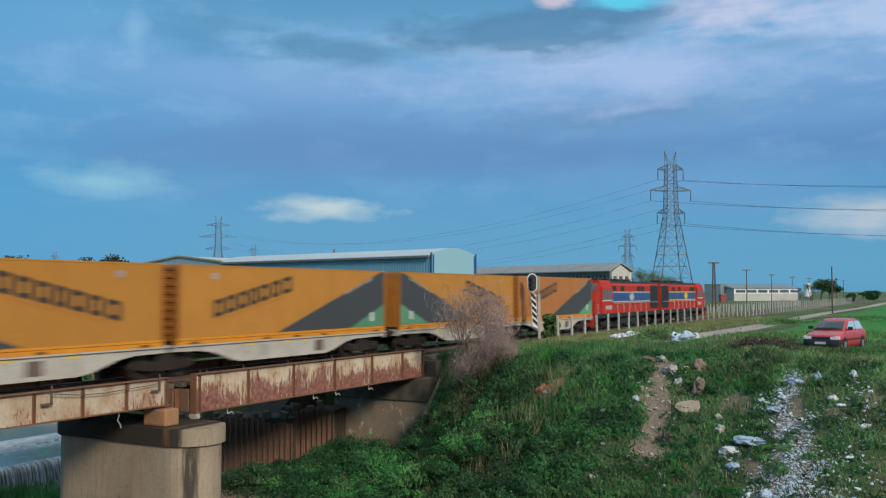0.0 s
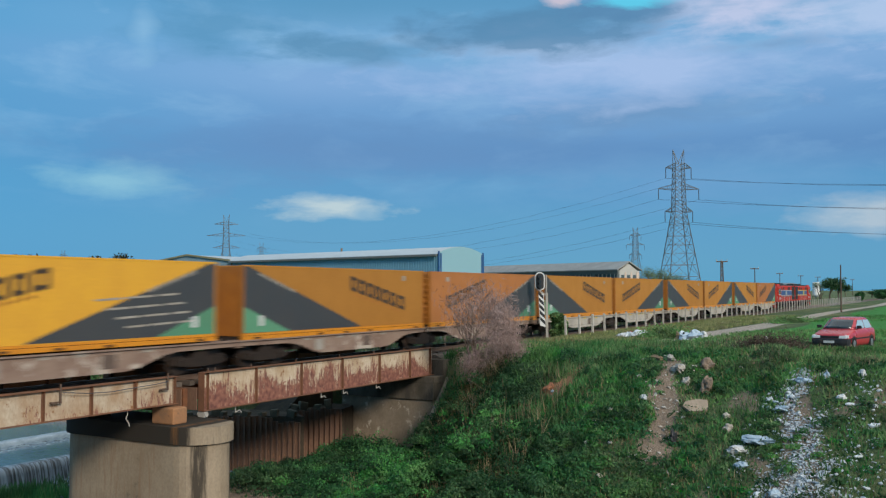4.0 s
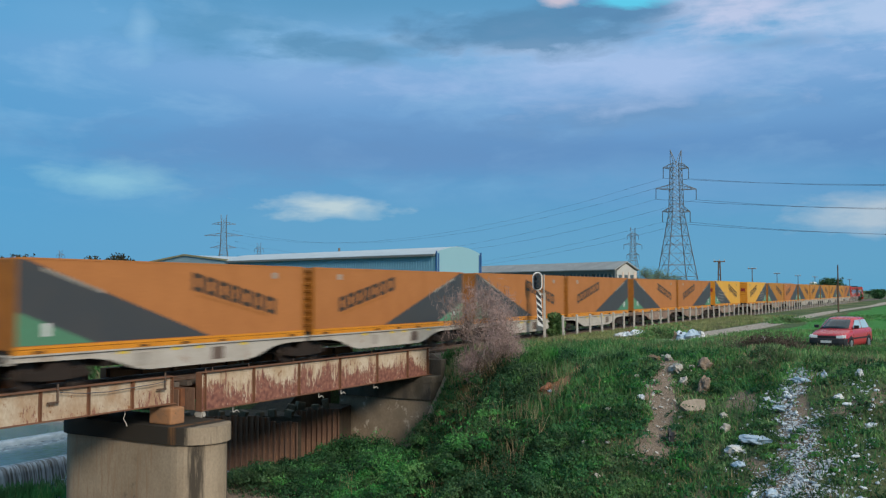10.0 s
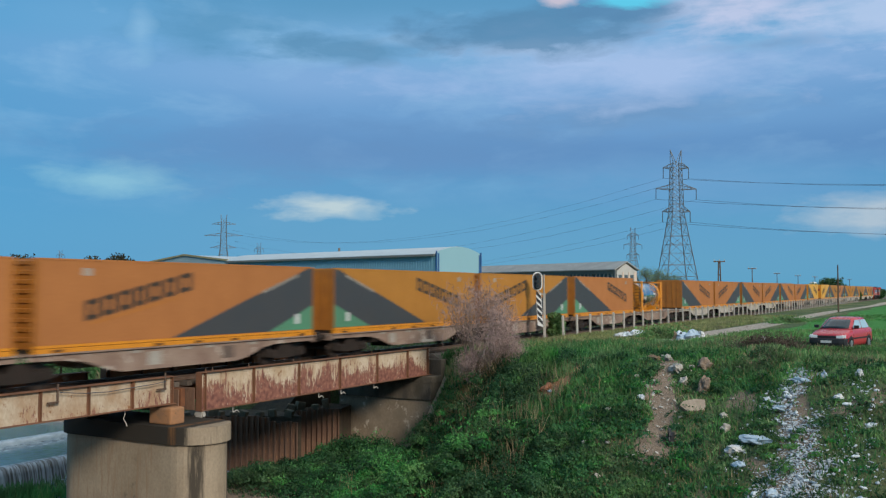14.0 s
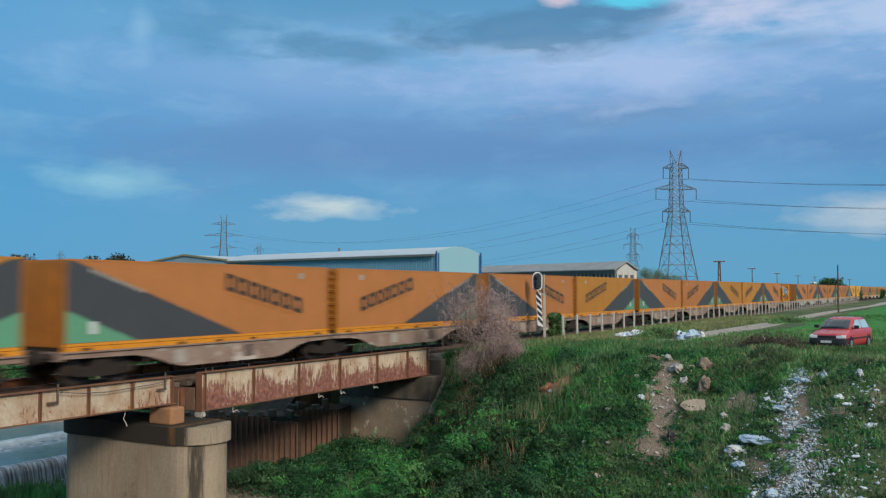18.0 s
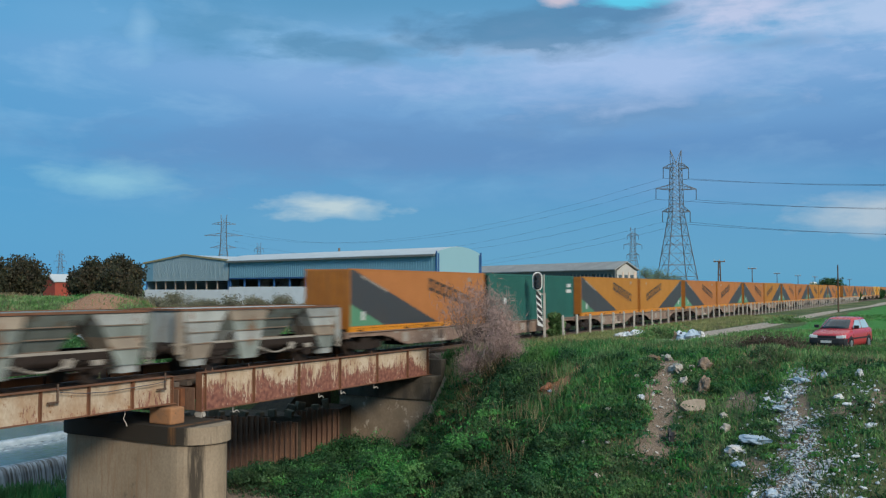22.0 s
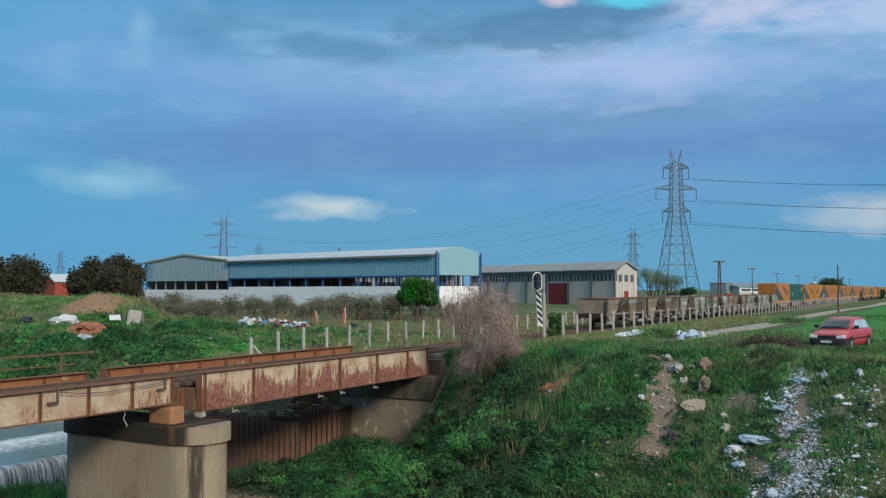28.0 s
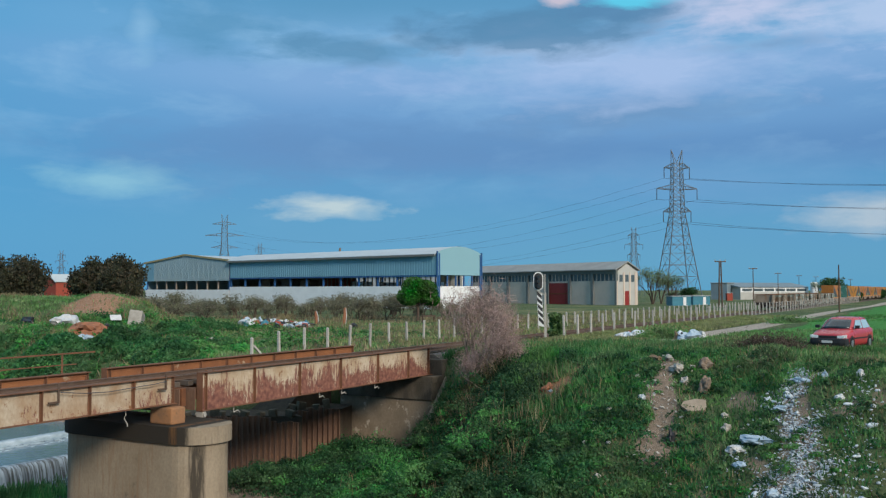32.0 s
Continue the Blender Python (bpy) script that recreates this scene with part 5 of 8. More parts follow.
    for x, d in ((-2.2, 0.9), (2.5, -0.8)):
        part("strut", Kit().beam((x, -1.12, 1.1), (x + d, -1.12, 2.25), 0.1), "bogie", w)
    part("brake_rod", Kit().line([(-0.6 + 0.3 * q, -1.22, 0.92 - 0.34 * math.sin(math.pi * (q + 1) / 10) ** 1.5) for q in range(9)], 0.035, 6), "patch", w, "pale curved brake rod")
    part("brake_rod", Kit().beam((-4.0, -1.15, 0.55), (4.0, -1.15, 0.62), 0.06).beam((-0.9, -1.2, 0.5), (0.3, -1.2, 0.95), 0.07), "bogie", w)
    part("valve_box", Kit().box(2.5, 2.9, -1.22, -1.0, 0.66, 0.84, 0.02), "patch", w)
    part("hand_wheel", Kit().lathe([(-0.03, 0.16), (0.03, 0.16)], "y", (1.5, -1.25, 0.8), 16), "patch", w)
    for x in (-3.9, 3.9):
        part("chute_door", Kit().box(x - 0.36, x + 0.36, -1.25, -0.9, 0.34, 0.597), "hopper_c", w)
    for x in (-2.75, 2.75):
        k = Kit()
        for y in (-0.78, 0.78):
            k.lathe([(-0.06, 0.42), (-0.05, 0.47), (0.05, 0.46), (0.07, 0.49), (0.08, 0.3)], "y", (x, y, 0.47), 22)
        k.tube((x, -0.8, 0.47), (x, 0.8, 0.47), 0.08)
        part("wheelset", k, "wheel", w)
        part("axle_guard", Kit().prism([(x - 0.6, 0.92), (x + 0.6, 0.92), (x + 0.2, 0.35), (x - 0.2, 0.35)], "y", -1.14, -1.09), "bogie", w)
        part("leaf_spring", Kit().prism([(x - 0.6, 0.82), (x, 0.70), (x + 0.6, 0.82), (x + 0.6, 0.78), (x, 0.62), (x - 0.6, 0.78)], "y", -1.2, -1.1), "bogie", w)
    for s in (-1, 1):
        for y in (-0.87, 0.87):
            part("buffer", Kit().lathe([(0, 0.1), (s * 0.38, 0.1), (s * 0.40, 0.22), (s * 0.57, 0.22)], "x", (s * 4.98, y, 1.0), 12), "bogie", w)
    return w


def engine(stripe, line, label, cab_back):
    """A red diesel engine; its cab is at the -x end when cab_back, else at the +x end."""
    e = thing("locomotive", label, "locomotive", group="engines of the train")
    s = -1 if cab_back else 1
    part("underframe", Kit().box(-9.1, 9.1, -1.4, 1.4, 0.95, 1.25, 0.03), "loco_dark", e)
    part("hood", Kit().prism([(-1.28, 1.25), (1.28, 1.25), (1.28, 3.55), (1.0, 3.9), (-1.0, 3.9), (-1.28, 3.55)], "x", min(s * 4.9, -s * 8.8), max(s * 4.9, -s * 8.8)), "loco_red", e)
    cabk = part("cab", Kit().prism([(-1.42, 1.25), (1.42, 1.25), (1.42, 3.3), (1.15, 3.95), (-1.15, 3.95), (-1.42, 3.3)], "x", min(s * 4.92, s * 7.6), max(s * 4.92, s * 7.6)), "loco_red", e, "red driver's cab")
    part("nose", Kit().prism([(s * 7.6, 1.25), (s * 9.0, 1.25), (s * 8.9, 2.3), (s * 8.3, 3.2), (s * 7.6, 3.75)], "y", -1.3, 1.3), "loco_red", e)
    part("windscreen", Kit().prism([(s * 7.85, 3.62), (s * 8.42, 3.08), (s * 8.44, 3.10), (s * 7.87, 3.64)], "y", -1.1, 1.1), "glass", cabk)
    for a, b in ((5.3, 6.1), (6.4, 7.3)):
        part("side_window", Kit().box(min(s * a, s * b), max(s * a, s * b), -1.435, -1.405, 2.45, 3.2), "glass", cabk)
    x0, x1 = min(s * 4.6, -s * 6.0), max(s * 4.6, -s * 6.0)
    part("stripe", Kit().box(x0, x1, -1.288, -1.282, 2.25, 2.95), "loco_blue", e, "dark blue side stripe")
    for z in (2.17, 2.95):
        part("line", Kit().box(x0, x1, -1.29, -1.282, z, z + 0.09), line, e)
    part("emblem", Kit().prism([(0.2, 2.3), (1.0, 2.3), (1.3, 2.6), (0.9, 2.95), (0.3, 2.9), (-0.1, 2.6)], "y", -1.296, -1.289), line, e)
    part("radiator_grille", Kit().box(min(-s * 6.1, -s * 8.7), max(-s * 6.1, -s * 8.7), -1.295, -1.282, 1.5, 3.6), "loco_dark", e, "black radiator grille")
    for x in (-4.2, -2.0, 2.6, 3.8):
        part("vent", Kit().box(x - 0.5, x + 0.5, -1.292, -1.282, 3.08, 3.5), "loco_dark", e)
    part("roof_edge", Kit().prism([(-1.14, 3.72), (1.14, 3.72), (1.05, 3.93), (-1.05, 3.93)], "x", min(s * 4.8, -s * 8.7), max(s * 4.8, -s * 8.7)), "loco_dark", e, "sooty black roof")
    part("cab_band", Kit().box(min(s * 5.0, s * 7.5), max(s * 5.0, s * 7.5), -1.43, -1.422, 2.28, 2.40), "loco_white", cabk)
    for x in (-5.5, -3.0, 0.0, 2.2):
        part("roof_vent", Kit().box(x - 0.6, x + 0.6, -0.5, 0.5, 3.932, 4.12, 0.03), "loco_dark", e)
    part("fuel_tank", Kit().box(-2.2, 2.2, -1.2, 1.2, 0.35, 0.95, 0.08), "loco_dark", e)
    part("walkway_skirt", Kit().box(-8.9, 8.9, -1.44, -1.41, 1.0, 1.3), "loco_dark", e)
    hr = Kit()
    for x in np.arange(-8.4, 4.6, 1.6):
        hr.beam((s * -x, -1.4, 1.25), (s * -x, -1.4, 2.1), 0.035)
    hr.beam((-8.4 if s > 0 else -4.6, -1.4, 2.1), (4.6 if s > 0 else 8.4, -1.4, 2.1), 0.035)
    part("handrail", hr, "loco_white", e)
    for x in (-5.6, 5.6):
        bogie(e, x)
    part("number_bars", bars(s * 5.2, 1.62, s * 6.6, 1.62, -1.425, 0.32, [(0, 0.2), (0.27, 0.47), (0.53, 0.73), (0.8, 1)]), "loco_white", e)
    part("headlight", Kit().lathe([(0, 0.16), (s * 0.05, 0.16)], "x", (s * 8.92, 0, 2.05), 12), "lamp_glass", e)
    part("plough", Kit().box(min(s * 9.0, s * 9.2), max(s * 9.0, s * 9.2), -1.3, 1.3, 0.35, 1.2), "loco_red", e)
    return e


DECKZ = 1.155
made = {}


def ride(key, build, at, y, z):
    """Puts a vehicle or load on the train, at metres behind the engines."""
    if key in made:
        o = copy_thing(made[key], pose(at, y, z))
    else:
        o = made[key] = build()
    ROLL.append((o, at, y, z))
    return o


ORANGE_L = "orange curtain-sided container with grey band and green corner"
CY = TRACK - 0.01
for key, at, cab_back in (("engine_b", 27.6, False), ("engine_a", 9.1, True)):
    ride(key, (lambda: engine(False, "loco_yellow", "red diesel locomotive with blue stripe and yellow lines", False)) if key == "engine_b" else
         (lambda: engine(True, "loco_white", "red diesel locomotive with blue stripe and white lines", True)), at, TRACK, 0)


def orange_pair(front, paint):
    """An articulated wagon with its two containers; front: its leading buffers."""
    mid = front - 14.8
    ride("wagon_" + paint, lambda: flat_wagon(29.59, 2, "wagon_" + paint, "articulated container wagon in dirty white" if paint == "white" else "articulated container wagon in faded brown"), mid, TRACK, 0)
    return mid + 0.34 + 6.86, mid - 0.34 - 6.86


OCHRE_L = "ochre-yellow curtain-sided container with grey band and green corner"


def load_r(at, tone="orange"):
    ride(tone + "_r", lambda: container(False, tone, OCHRE_L if tone == "ochre" else ORANGE_L), at, CY, DECKZ)


def load_l(at, tone="orange"):
    ride(tone + "_l", lambda: container(True, tone, OCHRE_L if tone == "ochre" else ORANGE_L), at, CY, DECKZ)


PITCH = 29.59
paints = ["white", "white", "white", "brown"]
for k in range(4):
    a, b = orange_pair(0.35 - PITCH * k, paints[k])
    load_r(a, "orange" if k in (0, 3) else "ochre")
    load_l(b, "ochre")
for mid, flip in ((-125.6, False), (-144.0, True)):
    ride("wagon_single", lambda: flat_wagon(17.6, 1, "wagon_brown", "short brown container wagon"), mid, TRACK, 0)
    ride("yellow_l" if flip else "yellow_r", (lambda: container(True, "yellow", "bright yellow container with worn grey band", "sill", True)) if flip else
         (lambda: container(False, "yellow", "bright yellow container with worn grey band", "sill", True)), mid, CY, DECKZ + 0.06)
paints = ["brown", "white", "white", "brown", "brown", "brown", "brown", "brown", "brown", "brown"]
for k in range(10):
    a, b = orange_pair(-152.3 - PITCH * k, paints[k])
    if k == 3:
        ride("tank", tank_container, b + 12.5, TRACK, DECKZ)
    elif k == 9:
        ride("green", green_container, a, CY, DECKZ)
    else:
        load_r(a, "ochre" if k in (4, 6, 8) else "orange")
    load_l(b - (0.1 if k == 3 else 0.0), "ochre" if k in (4, 8) else "orange")
for k in range(7):
    kind, pockets = "cabcabb"[k], ("nnfn", "nnfn", "nnfn", "fnfn", "nfnn", "nfnf", "nfnf")[k]
    ride("hopper_" + kind + pockets, lambda: hopper_wagon("hopper_" + kind, {"a": "grey-green steel hopper wagon streaked with rust", "b": "rusty brown steel hopper wagon", "c": "pale dirty steel hopper wagon"}[kind], pockets), -453.15 - 11.0 * k, TRACK, 0)


def motions():
    """The train draws away at about 68 km/h."""
    lead = [(0.0, 81.5), (3.0, 139.1), (6.0, 195.92), (9.0, 252.64), (11.0, 290.14), (13.0, 327.72), (17.0, 402.37), (19.0, 439.75), (21.0, 476.88), (23.0, 514.5), (25.0, 552.4), (28.0, 607.8), (32.0, 681.0)]
    for ob, at, y, z in ROLL:
        walk(ob, [(t, pose(s - 13.4 + at, y, z)) for t, s in lead])
# ---- buildings beyond the line ----
HEADV = Vector((math.cos(radians(HEAD)), math.sin(radians(HEAD)), 0))
RIGHTV = Vector((math.sin(radians(HEAD)), -math.cos(radians(HEAD)), 0))


def out(depth, side, z=0.0):
    """A place so far ahead of the camera and so far to its right."""
    p = HEADV * depth + RIGHTV * side
    return Vector((p.x, p.y, z))


def frame_of(a, b):
    """A pose at a whose x axis runs to b, level."""
    d = b - a
    return Matrix.Translation(a) @ Matrix.Rotation(math.atan2(d.y, d.x), 4, "Z")


def corrugated(x0, x1, y, z0, z1, n, deep=0.06):
    """A ribbed sheet wall along x, looking to -y."""
    k = Kit()
    st = (x1 - x0) / n
    k.box(x0, x1, y, y + 0.06, z0, z1)
    for i in range(n):
        k.box(x0 + (i + 0.2) * st, x0 + (i + 0.7) * st, y - deep, y - 0.002, z0, z1)
    return k


FLOOR = -0.5
# hall: its near right corner, its left corner along the long wall, its depth
A, B = out(170, -1.2, FLOOR), out(213, -49.2, FLOOR)
hall_m = frame_of(B, A)
LEN = (A - B).length
hall = thing("industrial_hall", "open-sided blue sheet-clad hall with a white base wall", "hall", hall_m)
W = 12.6
part("base_wall", Kit().box(0, LEN, 0, 0.3, 0, 4.25), "wall_white", hall, "white base wall")
part("base_wall", Kit().box(LEN - 0.3, LEN, 0.302, W, 0, 4.25), "wall_white", hall, "white base wall")
part("base_wall", Kit().box(0, LEN, W + 0.002, W + 0.3, 0, 3.9), "wall_white", hall)
part("side_cladding", corrugated(0.2, LEN - 0.15, -0.02, 6.3, 10.4, 96), "clad_blue", hall, "blue ribbed sheet cladding")
part("rear_cladding", Kit().box(0, LEN, W, W + 0.1, 6.3, 10.4), "clad_grey", hall)
arch = [(0, 6.3)] + [(W * i / 12, 10.4 + 1.25 * math.sin(math.pi * i / 12) ** 0.8) for i in range(13)] + [(W, 6.3)]
part("gable_cladding", Kit().prism([(y, z) for y, z in arch], "x", LEN - 0.06, LEN + 0.05), "clad_pale", hall, "pale blue gable sheeting")
rk = Kit()
top = [(W * i / 12, 10.45 + 1.25 * math.sin(math.pi * i / 12) ** 0.8) for i in range(13)]
top = [(-0.6, 10.2)] + top + [(W + 0.6, 10.2)]
rk.prism(top + [(y, z - 0.14) for y, z in top[::-1]], "x", -0.2, LEN - 0.08)
part("roof", rk, "roof", hall, "pale sheet roof")
part("gutter", Kit().box(-0.2, LEN - 0.05, -0.75, -0.45, 9.75, 10.12), "shed_beam", hall)
for i in range(13):
    x = LEN * i / 12
    part("column", Kit().box(x - 0.16, x + 0.16, 0.32, 0.64, 0, 10.3), "steel_blue", hall, "blue steel column")
    part("rear_column", Kit().box(x - 0.16, x + 0.16, W - 0.5, W - 0.2, 0, 10.3), "steel_blue", hall)
part("corner_column", Kit().box(LEN - 0.02, LEN + 0.2, -0.2, 0.06, 0, 10.7), "steel_blue", hall)
part("corner_column", Kit().box(LEN - 0.02, LEN + 0.2, W - 0.06, W + 0.2, 0, 10.7), "steel_blue", hall)
for i in range(6):
    y = 0.6 + i * (W - 0.8) / 5
    part("gable_post", Kit().box(LEN - 0.28, LEN - 0.07, y - 0.14, y + 0.14, 2.6, 6.3), "steel_blue", hall)
part("eaves_beam", Kit().box(0, LEN, 0.0, 0.3, 6.0, 6.29), "steel_blue", hall)
part("floor_slab", Kit().box(0, LEN, 0.3, W, 0.0, 0.08), "concrete", hall)
part("rear_wall", Kit().box(0.1, LEN * 0.46, W - 0.9, W - 0.6, 0.08, 10.2), "inside", hall, "dark rear wall")
# Added backdrop: its pale wall gives the openings their daylight.
store = thing("warehouse", "pale backdrop building added behind the hall for daylight", "warehouse", hall_m)
part("wall", Kit().box(-30, LEN - 35.5, W + 26, W + 26.3, -0.5, 7.0), "hall_pale", store)
part("roof", Kit().prism([(W + 25.6, 7.0), (W + 36, 8.2), (W + 36, 8.0), (W + 26.31, 6.9)], "x", -30, LEN - 35.5), "roof", store)
part("rear_wall", Kit().box(-30, LEN - 35.5, W + 35.6, W + 35.9, -0.5, 7.9), "hall_pale", store)
for i in range(30):
    x = LEN * 0.40 + i * LEN * 0.0195
    part("rack_post", Kit().box(x - 0.09, x + 0.09, 6.0, 6.2, 0.08, 6.2), "inside", hall)
for i, (x, hgt, mt) in enumerate(((5, 5.3, "inside"), (12, 5.8, "inside"), (19, 5.6, "inside"), (27, 5.9, "red_wall"), (31, 5.7, "red_wall"), (36, 5.2, "wall_white"), (44, 5.0, "wall_white"), (52, 5.5, "red_wall"), (57, 5.0, "wall_white"))):
    g = thing("stored_goods", "covered stack of goods inside the hall", "goods stack", hall_m @ pose(x, 8, 0.08), "goods in the hall")
    part("cover", Kit().box(-1.6, 1.6, -1.5, 1.5, 0, hgt, 0.1), mt, g)
# neighbouring hall, gable towards the line
dirn = (B - A).normalized()
C = B + dirn * 36.5
side_m = frame_of(C, B)
SL = (B - C).length
sidehall = thing("industrial_hall", "grey sheet-clad hall with a low ochre-edged gable", "hall", side_m)
part("base_wall", Kit().box(0, SL - 0.3, 0.0, 0.3, 0, 3.6), "wall_white", sidehall, "white base wall")
part("gable_cladding", Kit().prism([(0.1, 5.7), (SL - 0.3, 5.7), (SL - 0.3, 10.3), (SL / 2, 11.9), (0.1, 10.3)], "y", 0.0, 0.1), "clad_grey", sidehall)
part("blue_strip", Kit().box(0.1, 4.0, -0.05, -0.003, 5.7, 10.3), "clad_blue", sidehall)
rb = Kit()
for i in range(60):
    x = 4.2 + i * (SL - 5.0) / 60
    rb.box(x, x + 0.25, -0.05, -0.003, 5.7, 10.3 + 1.6 * (1 - abs(x - SL / 2) / (SL / 2)) - 0.1)
part("cladding_ribs", rb, "clad_grey", sidehall)
part("verge", Kit().prism([(-0.3, 10.15), (SL / 2, 11.85), (SL - 0.2, 10.15), (SL - 0.2, 10.55), (SL / 2, 12.25), (-0.3, 10.55)], "y", -0.3, 0.1), "roof_edge", sidehall, "ochre verge board")
part("roof", Kit().prism([(-0.3, 10.3), (SL / 2, 12.0), (SL - 0.2, 10.3), (SL - 0.2, 10.2), (SL / 2, 11.9), (-0.3, 10.2)], "y", 0.12, 30), "roof", sidehall)
for i in range(9):
    x = 0.3 + i * (SL - 1.0) / 8
    part("column", Kit().box(x - 0.15, x + 0.15, 0.31, 0.6, 0, 10.2), "steel_blue" if i in (0, 8) else "inside", sidehall)
part("rear_wall", Kit().box(0, SL - 0.3, 29, 29.3, 0, 10.2), "inside", sidehall)
part("side_wall", Kit().box(0, 0.3, 0.61, 29, 0, 10.2), "clad_grey", sidehall)
# grey shed
SA, SB = out(211, 39.4, FLOOR), out(256, 8.0, FLOOR)
shed_m = frame_of(SB, SA)
SN = (SA - SB).length
shed = thing("concrete_shed", "grey rendered shed with concrete frame and red sheet door", "shed", shed_m)
part("long_wall", Kit().box(0, SN, 0, 0.3, 0, 5.6), "shed_wall", shed)
part("gable_wall", Kit().prism([(0.302, 0), (6.4, 0), (6.4, 7.9), (3.2, 9.6), (0.302, 7.9)], "x", SN - 0.3, SN), "gable_beige", shed, "pale gable wall")
part("rear_wall", Kit().box(0, SN, 6.402, 6.7, 0, 7.9), "shed_wall", shed)
part("lintel_band", Kit().box(0, SN, -0.25, 0.25, 7.2, 8.2), "shed_beam", shed, "dark concrete eaves beam")
for z in (7.0,):
    part("window_band", Kit().box(0, SN, 0.1, 0.28, 5.602, 7.19), "glass", shed)
for i in range(8):
    x = SN * i / 7
    part("pilaster", Kit().box(max(x - 0.4, 0), min(x + 0.4, SN + 0.02), -0.35, -0.003, 0, 7.19), "shed_beam", shed)
    if i < 7:
        for j in range(1, 6):
            q = x + SN / 7 * j / 6
            part("mullion", Kit().box(q - 0.08, q + 0.08, 0.0, 0.098, 5.62, 7.18), "shed_wall", shed)
for x0 in (SN * 4 / 7 + 0.5, ):
    d = part("door", Kit().box(x0, x0 + SN / 7 - 1.0, -0.12, -0.003, 0, 5.2), "red_door", shed, "large red sheet-metal door")
    for j in range(9):
        part("door_rib", Kit().box(x0 + 0.2 + j * 0.72, x0 + 0.3 + j * 0.72, -0.17, -0.122, 0, 5.2), "red_door", d)
    part("door_rail", Kit().box(x0, x0 + SN / 7 - 1.0, -0.19, -0.172, 2.5, 2.7), "rust", d)
rk = [(-0.8, 8.0), (3.2, 9.9), (7.2, 8.0), (7.2, 8.2), (3.2, 10.15), (-0.8, 8.25)]
part("roof", Kit().prism(rk, "x", -0.5, SN + 0.4), "shed_roof", shed, "weathered fibre-cement roof")
for y in (1.3, 3.2, 5.1):
    part("gable_window", Kit().box(SN + 0.003, SN + 0.06, y - 0.5, y + 0.5, 5.4, 7.0), "glass", shed)
    part("gable_pilaster", Kit().box(SN + 0.003, SN + 0.12, y + 0.7, y + 1.1, 0, 7.6), "shed_wall", shed)
part("gable_door", Kit().box(SN + 0.003, SN + 0.08, 2.5, 3.8, 0, 3.3), "red_door", shed)
# long low works building, far right
LA, LB = out(330, 105.5, FLOOR), out(345, 135.5, FLOOR)
low_m = frame_of(LA, LB)
low = thing("works_building", "long low white works building with a band of windows", "building", low_m)
LL = (LB - LA).length
part("wall", Kit().box(0, LL, 0, 8, 0, 4.5), "gable_beige", low)
part("pale_band", Kit().box(0, LL, -0.03, -0.002, 2.7, 4.4), "wall_white", low, "pale band with long windows")
part("roof", Kit().prism([(-0.5, 4.52), (8.5, 6.2), (8.5, 4.52)], "x", -0.5, LL + 0.5), "works_roof", low)
for i in range(6):
    part("window", Kit().box(0.8 + i * 5.4, 5.4 + i * 5.4, -0.08, -0.032, 3.0, 4.0), "glass", low)
silo_m = frame_of(out(331, 101.0, FLOOR), out(337, 106, FLOOR))
annex = thing("grey_annex", "plain grey sheet annex beside the works building", "building", silo_m)
part("wall", Kit().box(0, 6.5, 0, 6, 0, 5.9), "works_roof", annex)
part("roof", Kit().box(-0.2, 6.7, -0.2, 6.2, 5.9, 6.15), "shed_roof", annex)
kiosk = thing("turquoise_hut", "small turquoise metal hut beside the line", "hut", frame_of(out(205, 50.5, FLOOR), out(206, 55.2, FLOOR)))
part("body", Kit().box(0, 4.4, 0, 3, 0, 2.1, 0.03), "turquoise", kiosk)
part("roof", Kit().box(-0.2, 4.6, -0.2, 3.2, 2.1, 2.22), "roof", kiosk)
part("door", Kit().box(2.6, 3.3, -0.04, -0.002, 0.1, 1.9), "wall_white", kiosk, "white door")
second = copy_thing(kiosk, frame_of(out(216, 58.0, FLOOR), out(217, 62.2, FLOOR)))
red_hut = thing("red_hut", "small red metal hut in front of the works", "hut", frame_of(out(300, 91.6, FLOOR), out(300, 93.4, FLOOR)))
part("body", Kit().box(0, 1.8, 0, 1.8, 0, 2.5, 0.03), "red_wall", red_hut)
part("roof", Kit().box(-0.1, 1.9, -0.1, 1.9, 2.5, 2.62), "roof", red_hut)
silo = thing("silo", "upright pale steel silo beside the works building", "silo", Matrix.Translation(out(342, 136.5, FLOOR)))
part("drum", Kit().lathe([(0.9, 0.6), (1.5, 1.3), (6.1, 1.3), (6.4, 1.0)], "z", (0, 0, 0), 20), "wall_white", silo)
for k in range(4):
    part("leg", Kit().tube((1.1 * math.cos(k * 1.57), 1.1 * math.sin(k * 1.57), 0), (1.3 * math.cos(k * 1.57), 1.3 * math.sin(k * 1.57), 1.7), 0.1, n=6), "lattice", silo)
redhouse = thing("red_barn", "red-walled barn with a white sheet roof", "barn", frame_of(out(238, -102.6, FLOOR), out(234.5, -98.4, FLOOR)))
part("wall", Kit().prism([(0, 0), (6, 0), (6, 5.6), (3, 7.2), (0, 5.6)], "y", 0, 12), "red_wall", redhouse)
part("roof", Kit().prism([(-0.4, 5.5), (3, 7.3), (6.4, 5.5), (6.4, 5.75), (3, 7.6), (-0.4, 5.75)], "y", -0.5, 12.5), "roof", redhouse)

tower = thing("chimney_stack", "distant slim brown brick chimney", "chimney", Matrix.Translation(out(420, -47.1, FLOOR)))
